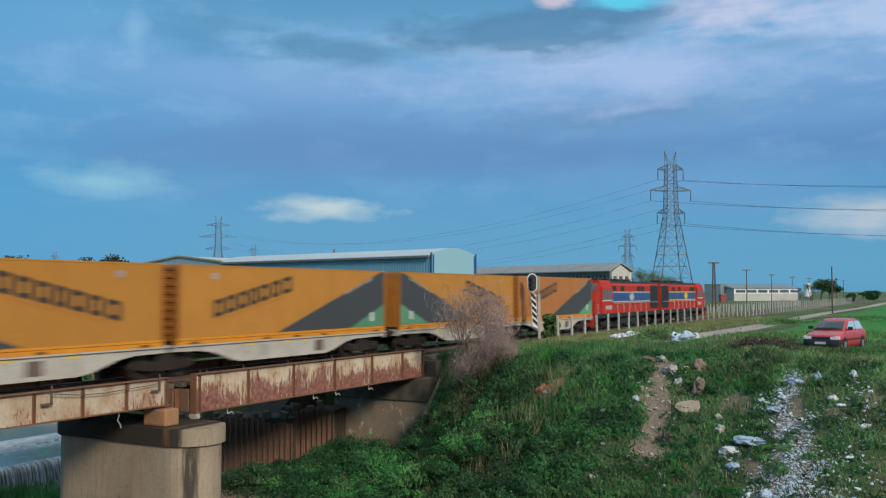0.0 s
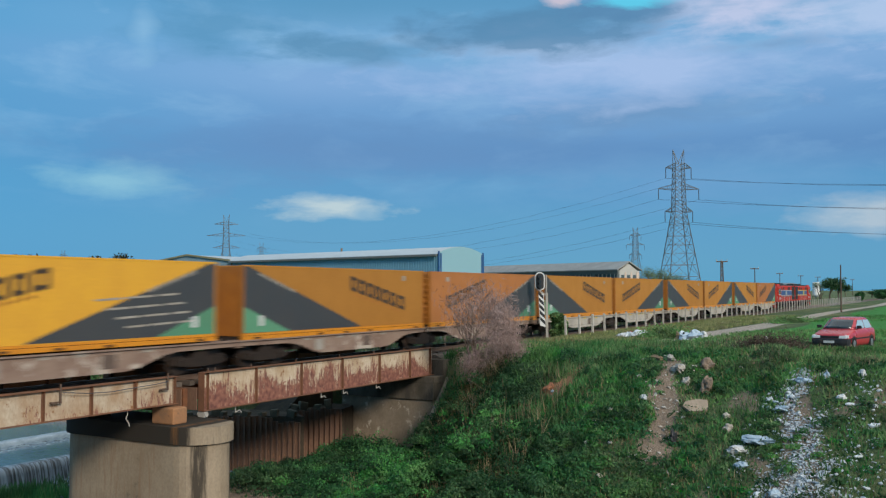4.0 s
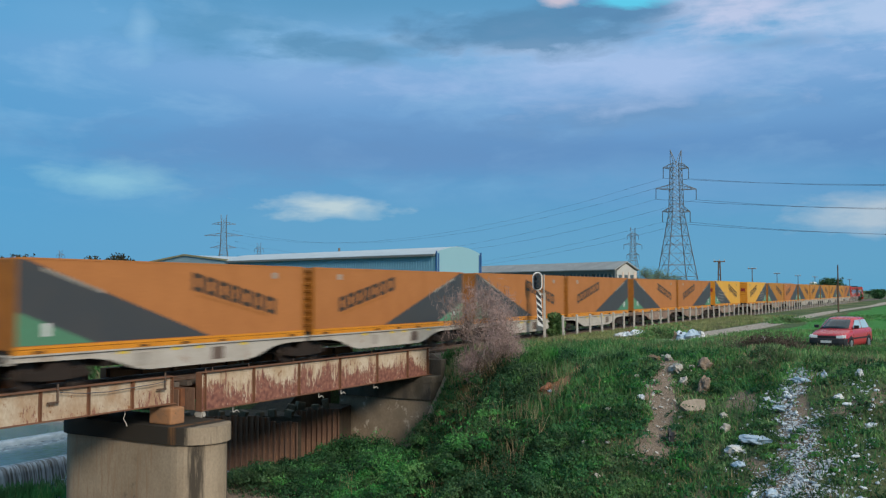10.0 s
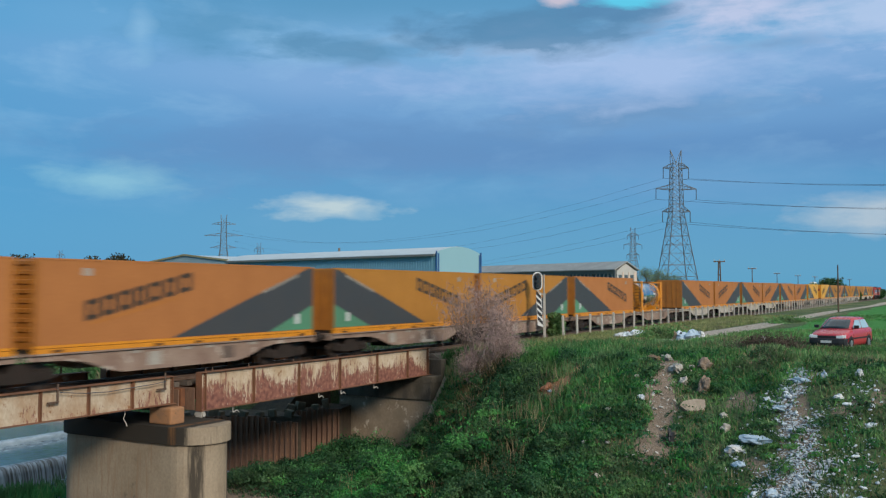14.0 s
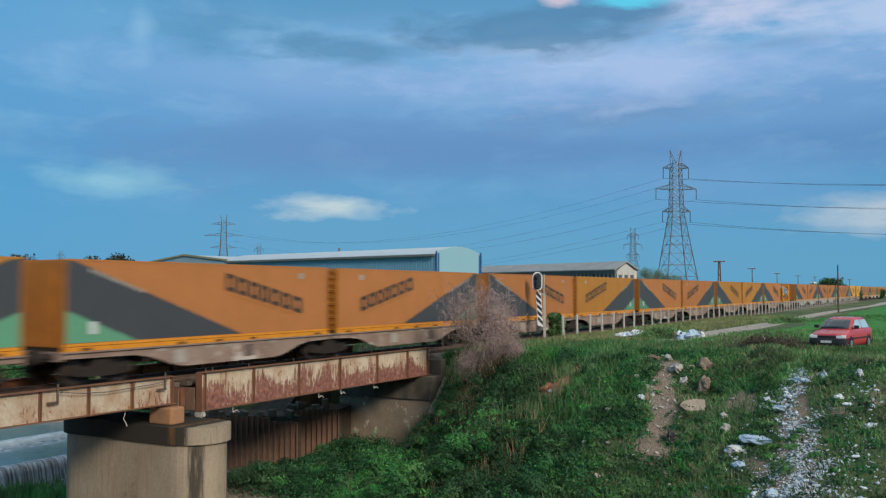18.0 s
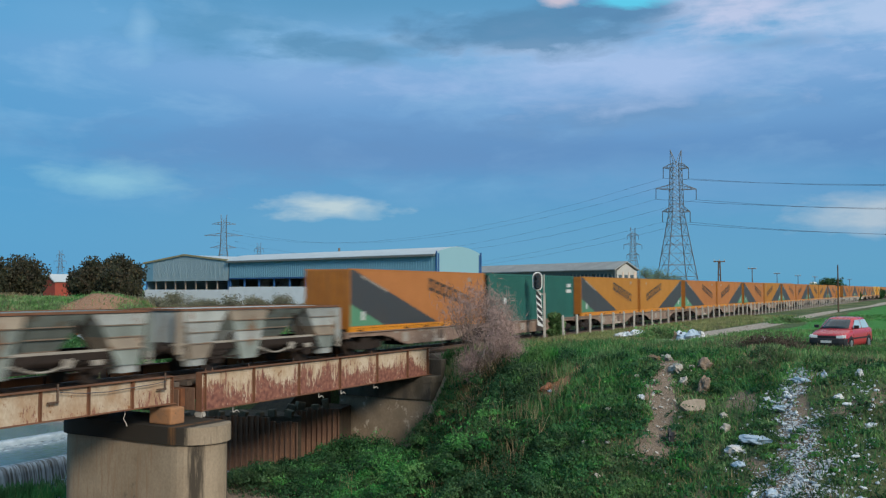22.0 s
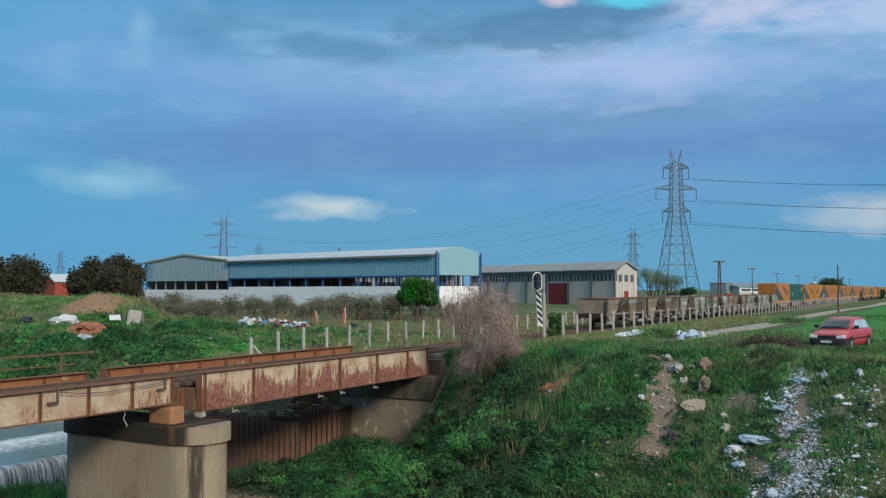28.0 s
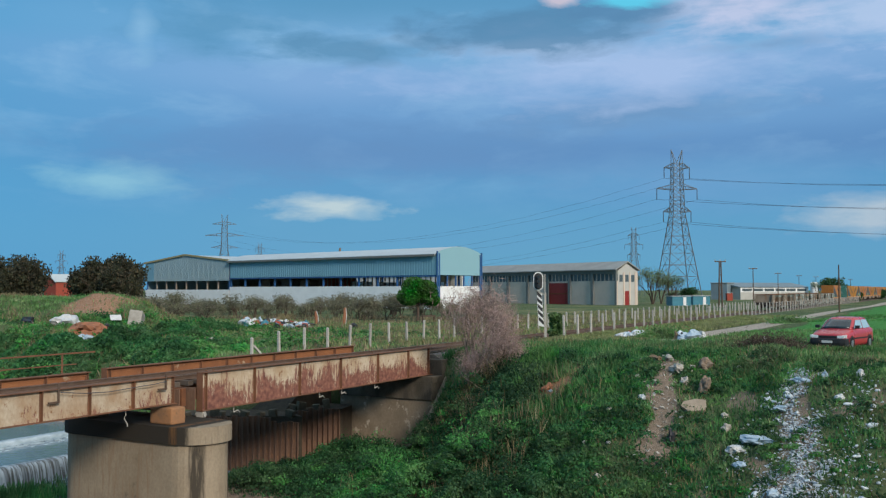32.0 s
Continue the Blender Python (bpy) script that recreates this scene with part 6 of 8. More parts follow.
for i in range(5):
    part("band", Kit().tube((0, 0, 4.5 * i), (0, 0, 4.5 * i + 4.49), 0.9 - 0.09 * i, 0.81 - 0.09 * i, n=12), "brown_stone", tower)
# ---- pylons, lines and poles ----


def pylon(wide=1.0):
    """A three-armed lattice pylon 39 m high with two horns."""
    p = thing("power_pylon", "tall grey lattice power pylon with three pairs of arms", "pylon", group="power pylons")

    def half(z):
        return 4.9 + (1.45 - 4.9) * z / 24.0 if z < 24 else 1.5 + (1.15 - 1.5) * (z - 24) / 12.4
    lv = [0, 7, 13, 17.5, 20.5, 22.4, 24, 25.8, 27.6, 29.6, 31.4, 33.2, 34.8, 36.4]
    for sx in (-1, 1):
        for sy in (-1, 1):
            k = Kit()
            for a, b in zip(lv, lv[1:]):
                k.beam((sx * half(a), sy * half(a), a), (sx * half(b), sy * half(b), b), 0.18 if a < 21 else 0.14)
            part("leg", k, "lattice", p)
    br = Kit()
    for a, b in zip(lv, lv[1:]):
        for s in (-1, 1):
            for ax in (0, 1):
                def q(u, z):
                    return (u * half(z), s * half(z), z) if ax == 0 else (s * half(z), u * half(z), z)
                br.beam(q(-1, a), q(1, b), 0.085)
                br.beam(q(1, a), q(-1, b), 0.085)
                br.beam(q(-1, b), q(1, b), 0.085)
                if b - a > 3.5:
                    br.beam(q(-1, (a + b) / 2), q(0, (a + b) / 2), 0.1)
                    br.beam(q(1, (a + b) / 2), q(0, (a + b) / 2), 0.1)
    part("bracing", br, "lattice", p)
    for z, r in ((23.7, 3.7 * wide), (29.6, 5.4 * wide), (35.1, 3.4 * wide)):
        for s in (-1, 1):
            k = Kit()
            hw = half(z)
            for sy in (-1, 1):
                k.beam((s * hw, sy * hw, z), (s * r, 0, z + 0.15), 0.15)
                k.beam((s * hw, sy * hw, z + 1.3), (s * r, 0, z + 0.2), 0.15)
                for f in (0.33, 0.66):
                    xx = hw + (r - hw) * f
                    k.beam((s * xx, sy * hw * (1 - f), z + 0.05), (s * xx, sy * hw * (1 - f), z + 1.3 * (1 - f) + 0.1), 0.1)
            a = part("arm", k, "lattice", p)
            if wide > 1:
                continue
            part("insulator", Kit().tube((s * r, 0, z + 0.1), (s * r, 0, z - 2.6), 0.1, n=6), "wire", a)
    for s in (-1, 1):
        part("horn", Kit().beam((s * 1.1, -1.1, 36.4), (s * 1.5, 0, 40.0), 0.15).beam((s * 1.1, 1.1, 36.4), (s * 1.5, 0, 40.0), 0.15).beam((-s * 0.1, 0, 36.4), (s * 1.5, 0, 40.0), 0.13), "lattice", p)
    return p


PB = FLOOR
first = pylon()
spots = [(240, 60.6, 6), (540, 110.8, 6), (448, -106.2, 8), (717, -142.5, 8), (850, -351, 10)]
for i, (d, s, rz) in enumerate(spots):
    m = Matrix.Translation(out(d, s, PB)) @ Matrix.Rotation(radians(HEAD - 90 + rz), 4, "Z")
    if i == 0:
        first.matrix_basis = m
    elif i == 2:
        broad = pylon(1.68)
        broad.matrix_basis = m
    else:
        copy_thing(first, m)
line_m = first.matrix_basis


def wire(name, a, b, sag, r, mid=10):
    k = Kit()
    pts = [a.lerp(b, i / mid) - Vector((0, 0, sag * 4 * (i / mid) * (1 - i / mid))) for i in range(mid + 1)]
    k.line(pts, r)
    return tagged(part(name, k, "wire"), "thin dark overhead power cable", "cable", "overhead cables")


for z, r in ((21.1, 3.7), (27.0, 5.4), (32.5, 3.4)):
    for s in (-1, 1):
        p = line_m @ Vector((s * r, 0, z))
        wire("power_cable", p, out(448, -106.2, PB) + RIGHTV * (s * r) + Vector((0, 0, z)), 11, 0.022)
        wire("power_cable", p, out(150, 200, PB) + HEADV * (s * r) + Vector((0, 0, z - 2)), 5.0, 0.035)


def pole(kind):
    """A timber line pole, double-legged or single, with a cross-arm."""
    p = thing("utility_pole", "dark timber line pole with a cross-arm" if kind != "plain" else "plain slim dark timber pole", "pole", group="line poles")
    H = 9.5
    if kind == "double":
        for s in (-1, 1):
            part("leg", Kit().tube((s * 0.34, 0, 0), (s * 0.15, 0, H), 0.17, 0.13), "wood_pole", p)
        for z in (2.5, 4.5, 6.5, 8.3):
            part("brace", Kit().beam((-0.32 + 0.02 * z, 0, z), (0.3 - 0.02 * z, 0, z + 0.2), 0.14), "wood_pole", p)
    else:
        part("leg", Kit().tube((0, 0, 0), (0, 0, H), 0.16, 0.11), "wood_pole", p)
    if kind != "plain":
        part("cross_arm", Kit().box(-1.15, 1.15, -0.08, 0.08, H - 0.25, H - 0.03), "wood_pole", p)
        for x in (-1.05, 0, 1.05):
            part("insulator", Kit().tube((x, 0, H - 0.03), (x, 0, H + 0.3), 0.09, 0.06, n=6), "post", p)
    return p


pd = None
polist = [("double", 190, 1273), ("tee", 255, 1331), ("tee", 330, 1375), ("tee", 385, 1412), ("tee", 420, 1442), ("tee", 470, 1490), ("tee", 520, 1503)]
kinds = {}
for kind, d, xx in polist:
    m = Matrix.Translation(out(d, (xx - 784) / FOCAL * d, FLOOR)) @ Matrix.Rotation(radians(HEAD - 90), 4, "Z")
    if kind in kinds:
        copy_thing(kinds[kind], m)
    else:
        kinds[kind] = pole(kind)
        kinds[kind].matrix_basis = m
plain = pole("plain")
plain.matrix_basis = Matrix.Translation(out(97, (1482.5 - 784) / FOCAL * 97, 0.75)) @ Matrix.Diagonal((0.55, 0.55, 0.52, 1)) @ pose(0, 0, 0, 0, 1, 0)
# ---- plants ----


def scatter(n, x0, x1, y0, y1, keep):
    """Points on the ground in a rectangle, kept with a chance keep(x, y)."""
    x, y = rng.uniform(x0, x1, n), rng.uniform(y0, y1, n)
    m = rng.uniform(0, 1, n) < keep(x, y)
    x, y = x[m], y[m]
    return x, y, height(x, y)


def patchy(x, y, k, s):
    return np.clip(0.5 + 0.9 * wave(x, y, k, s) + 0.6 * wave(x, y, k * 2.3, s + 4), 0, 1)


def grow(name, mesh, material, label, category):
    mesh.materials.append(M[material])
    return tagged(new(name, mesh), label, category, kind="stuff")


# brambles over the foot of the bank
def bramble_top(x, y):
    return 0.45 * np.exp(-(((x - 30.0) / 3.4) ** 2 + ((y - 18.2) / 2.5) ** 2) ** 2) + (0.3 + 1.0 * np.clip(0.5 + 0.9 * wave(x, y, 0.62, 5) + 0.4 * wave(x, y, 1.9, 6), 0, 1.4)) * (1 - 0.55 * smooth(20.5, 23.0, y) * (1 - smooth(34.0, 36.0, x))) + 0.7 * np.exp(-(((x - 35.2) / 2.8) ** 2 + ((y - 22.2) / 1.3) ** 2) ** 2) * np.clip(0.8 + 0.5 * wave(x, y, 1.3, 7), 0.3, 1.2)


def bramble_keep(x, y):
    d = x - crest(y)
    return smooth(-15, -12, d) * (1 - smooth(-7.4, -5.4, d + 1.5 * wave(x, y, 0.6, 2) - 3.2 * smooth(15, 19, y))) * smooth(10.8, 13.0, y + 0.8 * wave(x, y, 0.9, 8)) * (1 - smooth(26.6, 27.6, y)) * (1 - smooth(39.2, 39.8, x) * smooth(22.0, 22.8, y)) * (1 - bare_at(x, y) * smooth(33, 34, x) * (1 - smooth(16, 18, y)))


# Low under-layer of dark leaves: the hollows' shade is put into its colour.
x, y, z = scatter(110000, 24.5, 40, 10.5, 27.6, bramble_keep)
top = bramble_top(x, y)
zz = z + top * 0.5 * rng.uniform(0.1, 1, len(x))
grow("brambles", quads("brambles", leaf_quads(np.stack([x, y, zz], 1), 0.11, 0.8, 0.7)), "leaf_dark_shade", "dense green brambles covering the foot of the bank", "brambles")
# Bright shoots gather on one mound; its sunlight is in the leaf colour.
x, y, z = scatter(26000, 24.5, 40, 10.5, 25.3, lambda a, b: bramble_keep(a, b) * patchy(a, b, 0.5, 9) ** 2 * (0.2 + 0.8 * np.exp(-(((a - 30.0) / 3.4) ** 2 + ((b - 18.2) / 2.5) ** 2) ** 2)))
grow("bramble_shoots", quads("shoots", leaf_quads(np.stack([x, y, z + bramble_top(x, y) * rng.uniform(0.8, 1.2, len(x))], 1), 0.11, 1.2, 0.45)), "shoot", "bramble shoots coloured bright as if sunlit", "brambles")


def mounds(name, x, y, z, r, per, size, material, label, category, flat=0.75, slim=0.6):
    """Rounded leafy clumps: leaves lying like shingles over a low dome at each point."""
    n = len(x)
    i = np.repeat(np.arange(n), per)
    d = rng.normal(size=(n * per, 3))
    d[:, 2] = np.abs(d[:, 2]) * 0.9
    d /= np.linalg.norm(d, axis=1)[:, None]
    lobe = 1 + 0.22 * np.sin(3 * np.arctan2(d[:, 1], d[:, 0]) + 7.0 * x[i]) + 0.12 * np.sin(9 * d[:, 0] + 5 * y[i])
    c = np.stack([x, y, z], 1)[i] + d * (r[i] * lobe * rng.uniform(0.72, 1.06, n * per))[:, None] * np.array([1, 1, flat])
    up = d + rng.normal(size=d.shape) * 0.42
    up /= np.linalg.norm(up, axis=1)[:, None]
    e = np.cross(up, rng.normal(size=d.shape))
    e /= np.linalg.norm(e, axis=1)[:, None] + 1e-9
    f = np.cross(up, e)
    s = (size * rng.uniform(0.6, 1.4, n * per))[:, None]
    return grow(name, quads(name, np.stack([c - e * s * 0.5, c + f * s * 0.5 * slim, c + e * s * 0.5, c - f * s * 0.5 * slim], 1)), material, label, category)


def sunlit_mound(x, y):
    """Where bright leaves paint in the sunlit mound of the brambles."""
    return np.exp(-(((x - 30.0) / 3.4) ** 2 + ((y - 18.2) / 2.5) ** 2) ** 2)


# Brighter leaves on the mound, darker ones round it, paint sun and shade.
for mt, n, lo, hi, sd in (("leaf", 1300, 0.28, 0.6, 21), ("leaf_dark_shade", 1000, 0.25, 0.5, 22), ("shoot", 1300, 0.22, 0.46, 23)):
    x, y, z = scatter(n, 24.5, 40, 10.5, 26.5, lambda a, b: bramble_keep(a, b) * (0.35 + 0.65 * patchy(a, b, 0.5, sd)) * (1 - 0.75 * sunlit_mound(a, b) if mt == "leaf_dark_shade" else (0.3 if mt == "leaf" else 0.06) + 0.75 * sunlit_mound(a, b)))
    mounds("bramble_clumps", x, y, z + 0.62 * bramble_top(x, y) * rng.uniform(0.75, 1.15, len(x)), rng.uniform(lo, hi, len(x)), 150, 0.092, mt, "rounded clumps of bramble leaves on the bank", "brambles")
x, y, z = scatter(420, 34.2, 39.2, 15.0, 21.8, lambda a, b: np.clip(0.3 + patchy(a, b, 0.6, 27), 0, 1) * (1 - smooth(-1.0, 0.6, a - crest(b) - 1.2)) * (1 - bare_at(a, b)))
mounds("bramble_clumps", x, y, z + 0.1, rng.uniform(0.22, 0.5, len(x)), 140, 0.10, "leaf_dark_shade", "dark bramble clumps under the bare bush", "brambles")
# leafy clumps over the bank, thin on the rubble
for mt, n, lo, hi, sd in (("leaf_dark_shade", 1500, 0.16, 0.42, 31), ("fresh", 500, 0.10, 0.28, 32), ("leaf", 900, 0.14, 0.36, 33), ("grass", 700, 0.10, 0.26, 34)):
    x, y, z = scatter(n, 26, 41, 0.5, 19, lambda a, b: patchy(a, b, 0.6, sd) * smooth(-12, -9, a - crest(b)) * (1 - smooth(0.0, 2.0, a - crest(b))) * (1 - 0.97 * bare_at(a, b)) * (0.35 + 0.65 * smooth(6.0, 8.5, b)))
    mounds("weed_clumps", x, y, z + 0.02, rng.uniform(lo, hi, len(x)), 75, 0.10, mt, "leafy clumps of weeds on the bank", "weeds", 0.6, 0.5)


x, y, z = scatter(330, 26.5, 32.0, 4.5, 11.5, lambda a, b: patchy(a, b, 0.7, 36) * (1 - bare_at(a, b)))
mounds("weed_clumps", x, y, z, rng.uniform(0.12, 0.32, len(x)), 80, 0.10, "fresh", "fresh green clumps low on the bank", "weeds", 0.5, 0.45)
x, y, z = scatter(700, 47, 100, -6, 11, lambda a, b: field_at(a, b) * patchy(a, b, 0.12, 37) ** 2)
mounds("field_tufts", x, y, z - 0.05, rng.uniform(0.3, 0.9, len(x)), 60, 0.14, "fresh", "low tufts in the green field", "grass", 0.22, 0.4)
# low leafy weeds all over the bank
for mt, n, sd, h in (("leaf", 62000, 13, 0.26), ("leaf_dark_shade", 42000, 14, 0.22), ("tree_green", 16000, 15, 0.2)):
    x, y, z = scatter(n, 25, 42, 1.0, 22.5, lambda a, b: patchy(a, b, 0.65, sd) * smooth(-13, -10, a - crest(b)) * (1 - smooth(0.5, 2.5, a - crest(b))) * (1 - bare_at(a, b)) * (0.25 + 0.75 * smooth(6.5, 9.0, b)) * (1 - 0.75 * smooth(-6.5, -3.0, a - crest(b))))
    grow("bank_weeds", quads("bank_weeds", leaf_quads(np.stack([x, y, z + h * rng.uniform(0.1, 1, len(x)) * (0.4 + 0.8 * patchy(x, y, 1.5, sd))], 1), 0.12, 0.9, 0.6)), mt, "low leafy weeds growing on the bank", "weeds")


# grass
def bank_keep(x, y):
    d = x - crest(y)
    return (0.25 + 0.75 * patchy(x, y, 0.8, 3)) * smooth(-13, -9, d) * (1 - 0.93 * bare_at(x, y)) * (1 - road_at(x, y)) * (1 - 0.85 * bramble_keep(x, y))


x, y, z = scatter(95000, 24, 47, -1.5, 23.5, lambda a, b: bank_keep(a, b) * (0.45 + 0.55 * smooth(5, 8, b)))
grow("grass", quads("grass", blade_quads(np.stack([x, y, z - 0.02], 1), 0.2 + 0.12 * smooth(9, 14, y), 0.026)), "grass", "long green grass on the river bank", "grass")
x, y, z = scatter(80000, 30, 47, -1.5, 21.5, lambda a, b: (0.3 + 0.7 * patchy(a, b, 0.8, 3)) * smooth(-7.0, -2.0, a - crest(b)) * (1 - bare_at(a, b)))
grow("brow_grass", quads("brow_grass", blade_quads(np.stack([x, y, z - 0.02], 1), 0.15, 0.03, 0.65)), "meadow", "sunlit yellow-green grass along the brow", "grass")
x, y, z = scatter(38000, 24, 50, -1.5, 23.0, lambda a, b: 0.5 * patchy(a, b, 0.7, 7) ** 2 * (1 - 0.9 * bare_at(a, b)))
grow("dry_grass", quads("dry_grass", blade_quads(np.stack([x, y, z - 0.02], 1), 0.24, 0.02, 0.5)), "dry", "dry straw-coloured grass among the green", "grass")
x, y, z = scatter(95000, 42, 110, 15.8, 22.8, lambda a, b: (0.35 + 0.65 * patchy(a, b, 0.5, 1)) * (1 - 0.4 * smooth(60, 110, a)))
grow("flowering_weeds", quads("flowering_weeds", blade_quads(np.stack([x, y, z - 0.02], 1), 0.22, 0.03)), "weed", "tall grass with yellow flowers beside the fence", "weeds")
x, y, z = scatter(34000, 39, 62, 2, 16.5, lambda a, b: (0.3 + 0.7 * patchy(a, b, 0.6, 2)) * (1 - road_at(a, b)) * (1 - 0.5 * field_at(a, b)))
grow("grass", quads("grass", blade_quads(np.stack([x, y, z - 0.02], 1), 0.16, 0.03)), "meadow", "green meadow grass on top of the bank", "grass")


def left_keep(x, y):
    d = x - crest(y)
    return smooth(-8, -4, d) * (0.3 + 0.7 * patchy(x, y, 0.5, 4)) * (1 - 0.95 * bare_at(x, y))


x, y, z = scatter(150000, 32, 84, 31, 76, left_keep)
grow("grass", quads("grass", blade_quads(np.stack([x, y, z - 0.03], 1), 0.22, 0.05, 0.6)), "meadow", "rough green grass beyond the bridge", "grass")
x, y, z = scatter(60000, 36, 100, 31, 82, lambda a, b: (1 - 0.9 * bare_at(a, b)) * 0.7 * patchy(a, b, 0.3, 6) ** 2)
grow("dry_grass", quads("dry_grass", blade_quads(np.stack([x, y, z - 0.03], 1), 0.42, 0.04, 0.5)), "dry", "dry grass on the waste ground", "grass")
k = []
for bx, by, r, h in ((41.5, 46.5, 3.0, 1.1), (44.5, 49.5, 2.6, 1.0), (47.0, 46.5, 2.2, 0.8), (41.0, 42.0, 2.2, 0.8), (39.6, 50.5, 2.6, 1.0), (50.5, 50.5, 2.2, 0.9), (39.0, 57.0, 3.0, 0.8), (44.0, 40.0, 1.6, 0.6), (56.0, 52.0, 2.0, 0.7), (36.9, 46.0, 2.0, 0.8), (38.0, 39.0, 1.8, 0.7), (36.0, 36.0, 1.6, 0.7)):
    n = int(1900 * r)
    a, q = rng.uniform(0, 2 * np.pi, n), r * np.sqrt(rng.uniform(0, 1, n))
    px_, py_ = bx + q * np.cos(a), by + q * np.sin(a)
    k.append(np.stack([px_, py_, height(px_, py_) + h * np.clip(1 - (q / r) ** 2, 0, 1) * (0.7 + 0.4 * wave(px_, py_, 1.6, 3)) * rng.uniform(0.6, 1.08, n) + 0.08], 1))
grow("bramble_thicket", quads("thicket", leaf_quads(np.concatenate(k), 0.24, 0.8, 0.6)), "leaf", "green bramble thickets on the far bank", "brambles")
for mt, n, sd, q in (("fresh", 420, 41, 1.0), ("shoot", 330, 42, 0.7), ("leaf", 220, 43, 0.9)):
    x, y, z = scatter(n, 34, 62, 34, 68, lambda a, b: patchy(a, b, 0.22, sd) * smooth(-6, -3, a - crest(b)) * (1 - bare_at(a, b)) * (1 - 0.6 * smooth(56, 66, b)))
    mounds("field_clumps", x, y, z, rng.uniform(0.35, 0.95, len(x)) * q, 110, 0.2, mt, "green leafy clumps on the waste ground", "weeds", 0.7, 0.55)
x, y, z = scatter(4600, 28, 36, 13.5, 21.0, lambda a, b: 0.5 * patchy(a, b, 0.9, 12) ** 2)
grow("dead_stalks", quads("dead_stalks", blade_quads(np.stack([x, y, z + 0.2], 1), 0.6, 0.014, 0.25)), "dry", "dead brown stalks among the brambles", "weeds")
# grass in the foreground at the water's edge
x, y, z = scatter(16000, 22, 30, 31.5, 35.0, lambda a, b: 0.8 * np.exp(-(((a - 24.0) / 1.7) ** 2 + ((b - 32.9) / 0.9) ** 2)))
grow("river_grass", quads("river_grass", blade_quads(np.stack([x, y, np.maximum(z, RIVER - 0.9)], 1), 0.5, 0.04)), "grass", "grass tuft growing beside the weir", "grass")


# ---- shrubs and trees ----
def branches(kit, p, d, length, r, depth, tips, spread=0.55, droop=0.0, n=5):
    """Grows limbs from p along d; the twig ends are gathered in tips."""
    q = p + d * length
    kit.tube(p, q, r, r * 0.62, n=n, caps=False)
    if depth == 0:
        tips.append((q, d))
        return
    for i in range(random.choice((2, 3, 3))):
        e = (d + Vector((random.gauss(0, spread), random.gauss(0, spread), random.gauss(0.12 - droop, spread * 0.7)))).normalized()
        branches(kit, p + d * length * random.uniform(0.55, 1.0), e, length * random.uniform(0.6, 0.85), r * 0.58, depth - 1, tips, spread, droop, max(3, n - 1))


def tree(name, label, category, trunk_h, trunk_r, depth, length, leaf, leaf_size, per_tip, ball, group="", bark="bark", stems=1, spread=0.55, squash=1.0):
    """A tree or shrub: tapered trunk and limbs, and a crown of small leaves round the twig ends."""
    t = thing(name, label, category, group=group)
    kit, tips = Kit(), []
    for s in range(stems):
        a = 6.28 * s / stems + random.uniform(0, 1)
        d = Vector((0.35 * math.cos(a), 0.35 * math.sin(a), 1)).normalized() if stems > 1 else Vector((random.uniform(-0.06, 0.06), random.uniform(-0.06, 0.06), 1)).normalized()
        kit.tube((0, 0, -0.3), d * trunk_h, trunk_r, trunk_r * 0.7, n=7, caps=False)
        for i in range(3 if stems == 1 else 2):
            e = (d + Vector((random.gauss(0, spread), random.gauss(0, spread), 0.2))).normalized()
            branches(kit, d * trunk_h * random.uniform(0.75, 1.0), e, length, trunk_r * 0.6, depth, tips, spread)
    part("trunk", kit, bark, t)
    if per_tip:
        c = np.repeat(np.array([q[:] for q, _ in tips]), per_tip, axis=0)
        c = c + np.clip(rng.normal(size=c.shape), -1.5, 1.5) * ball * np.array([1, 1, squash])
        c[:, 2] = np.maximum(c[:, 2], 0.15)
        me = quads("crown", leaf_quads(c, leaf_size, 0.2, 0.55))
        me.materials.append(M[leaf])
        part("crown", me, leaf, t)
    return t


def reach(th):
    return max(v.co.z for c in th.children for v in c.data.vertices)


def stand(ob, p, h, wide=1.0, rz=0.0):
    """Sets a plant on the ground at p, scaled to a height."""
    s = h / reach(ob)
    ob.matrix_basis = Matrix.Translation(p) @ Matrix.Rotation(rz, 4, "Z") @ Matrix.Diagonal((s * wide, s * wide, s, 1))


def stand_copy(ob, p, h, wide=1.0, rz=0.0):
    o = copy_thing(ob, Matrix())
    s = h / reach(ob)
    o.matrix_basis = Matrix.Translation(p) @ Matrix.Rotation(rz, 4, "Z") @ Matrix.Diagonal((s * wide, s * wide, s, 1))
    return o


def view(xx, depth, z=None):
    """A place on the ground at a depth, by how far right of the left edge it shows."""
    p = out(depth, (xx - 784) / FOCAL * depth)
    p.z = float(height(p.x, p.y)) if z is None else z
    return p


random.seed(11)
pines = [tree("pine_tree", "broad dark pine with a dense rounded crown", "tree", 1.0, 0.3, 3, 2.3, "pine", 0.42, 80, 0.66, "pines", stems=3, spread=0.75) for _ in range(3)]
for i, (xx, d, h, w) in enumerate(((6, 196, 10.6, 0.8), (42, 200, 11.6, 0.72), (-22, 205, 11.6, 0.9), (170, 198, 11.0, 0.75), (192, 202, 11.6, 0.8), (214, 206, 11.2, 0.75), (160, 204, 10.2, 0.7), (26, 204, 10.0, 0.8), (204, 196, 9.2, 0.85))):
    (stand if i < 3 else stand_copy)(pines[i % 3], view(xx, d), h, w, i * 1.3)


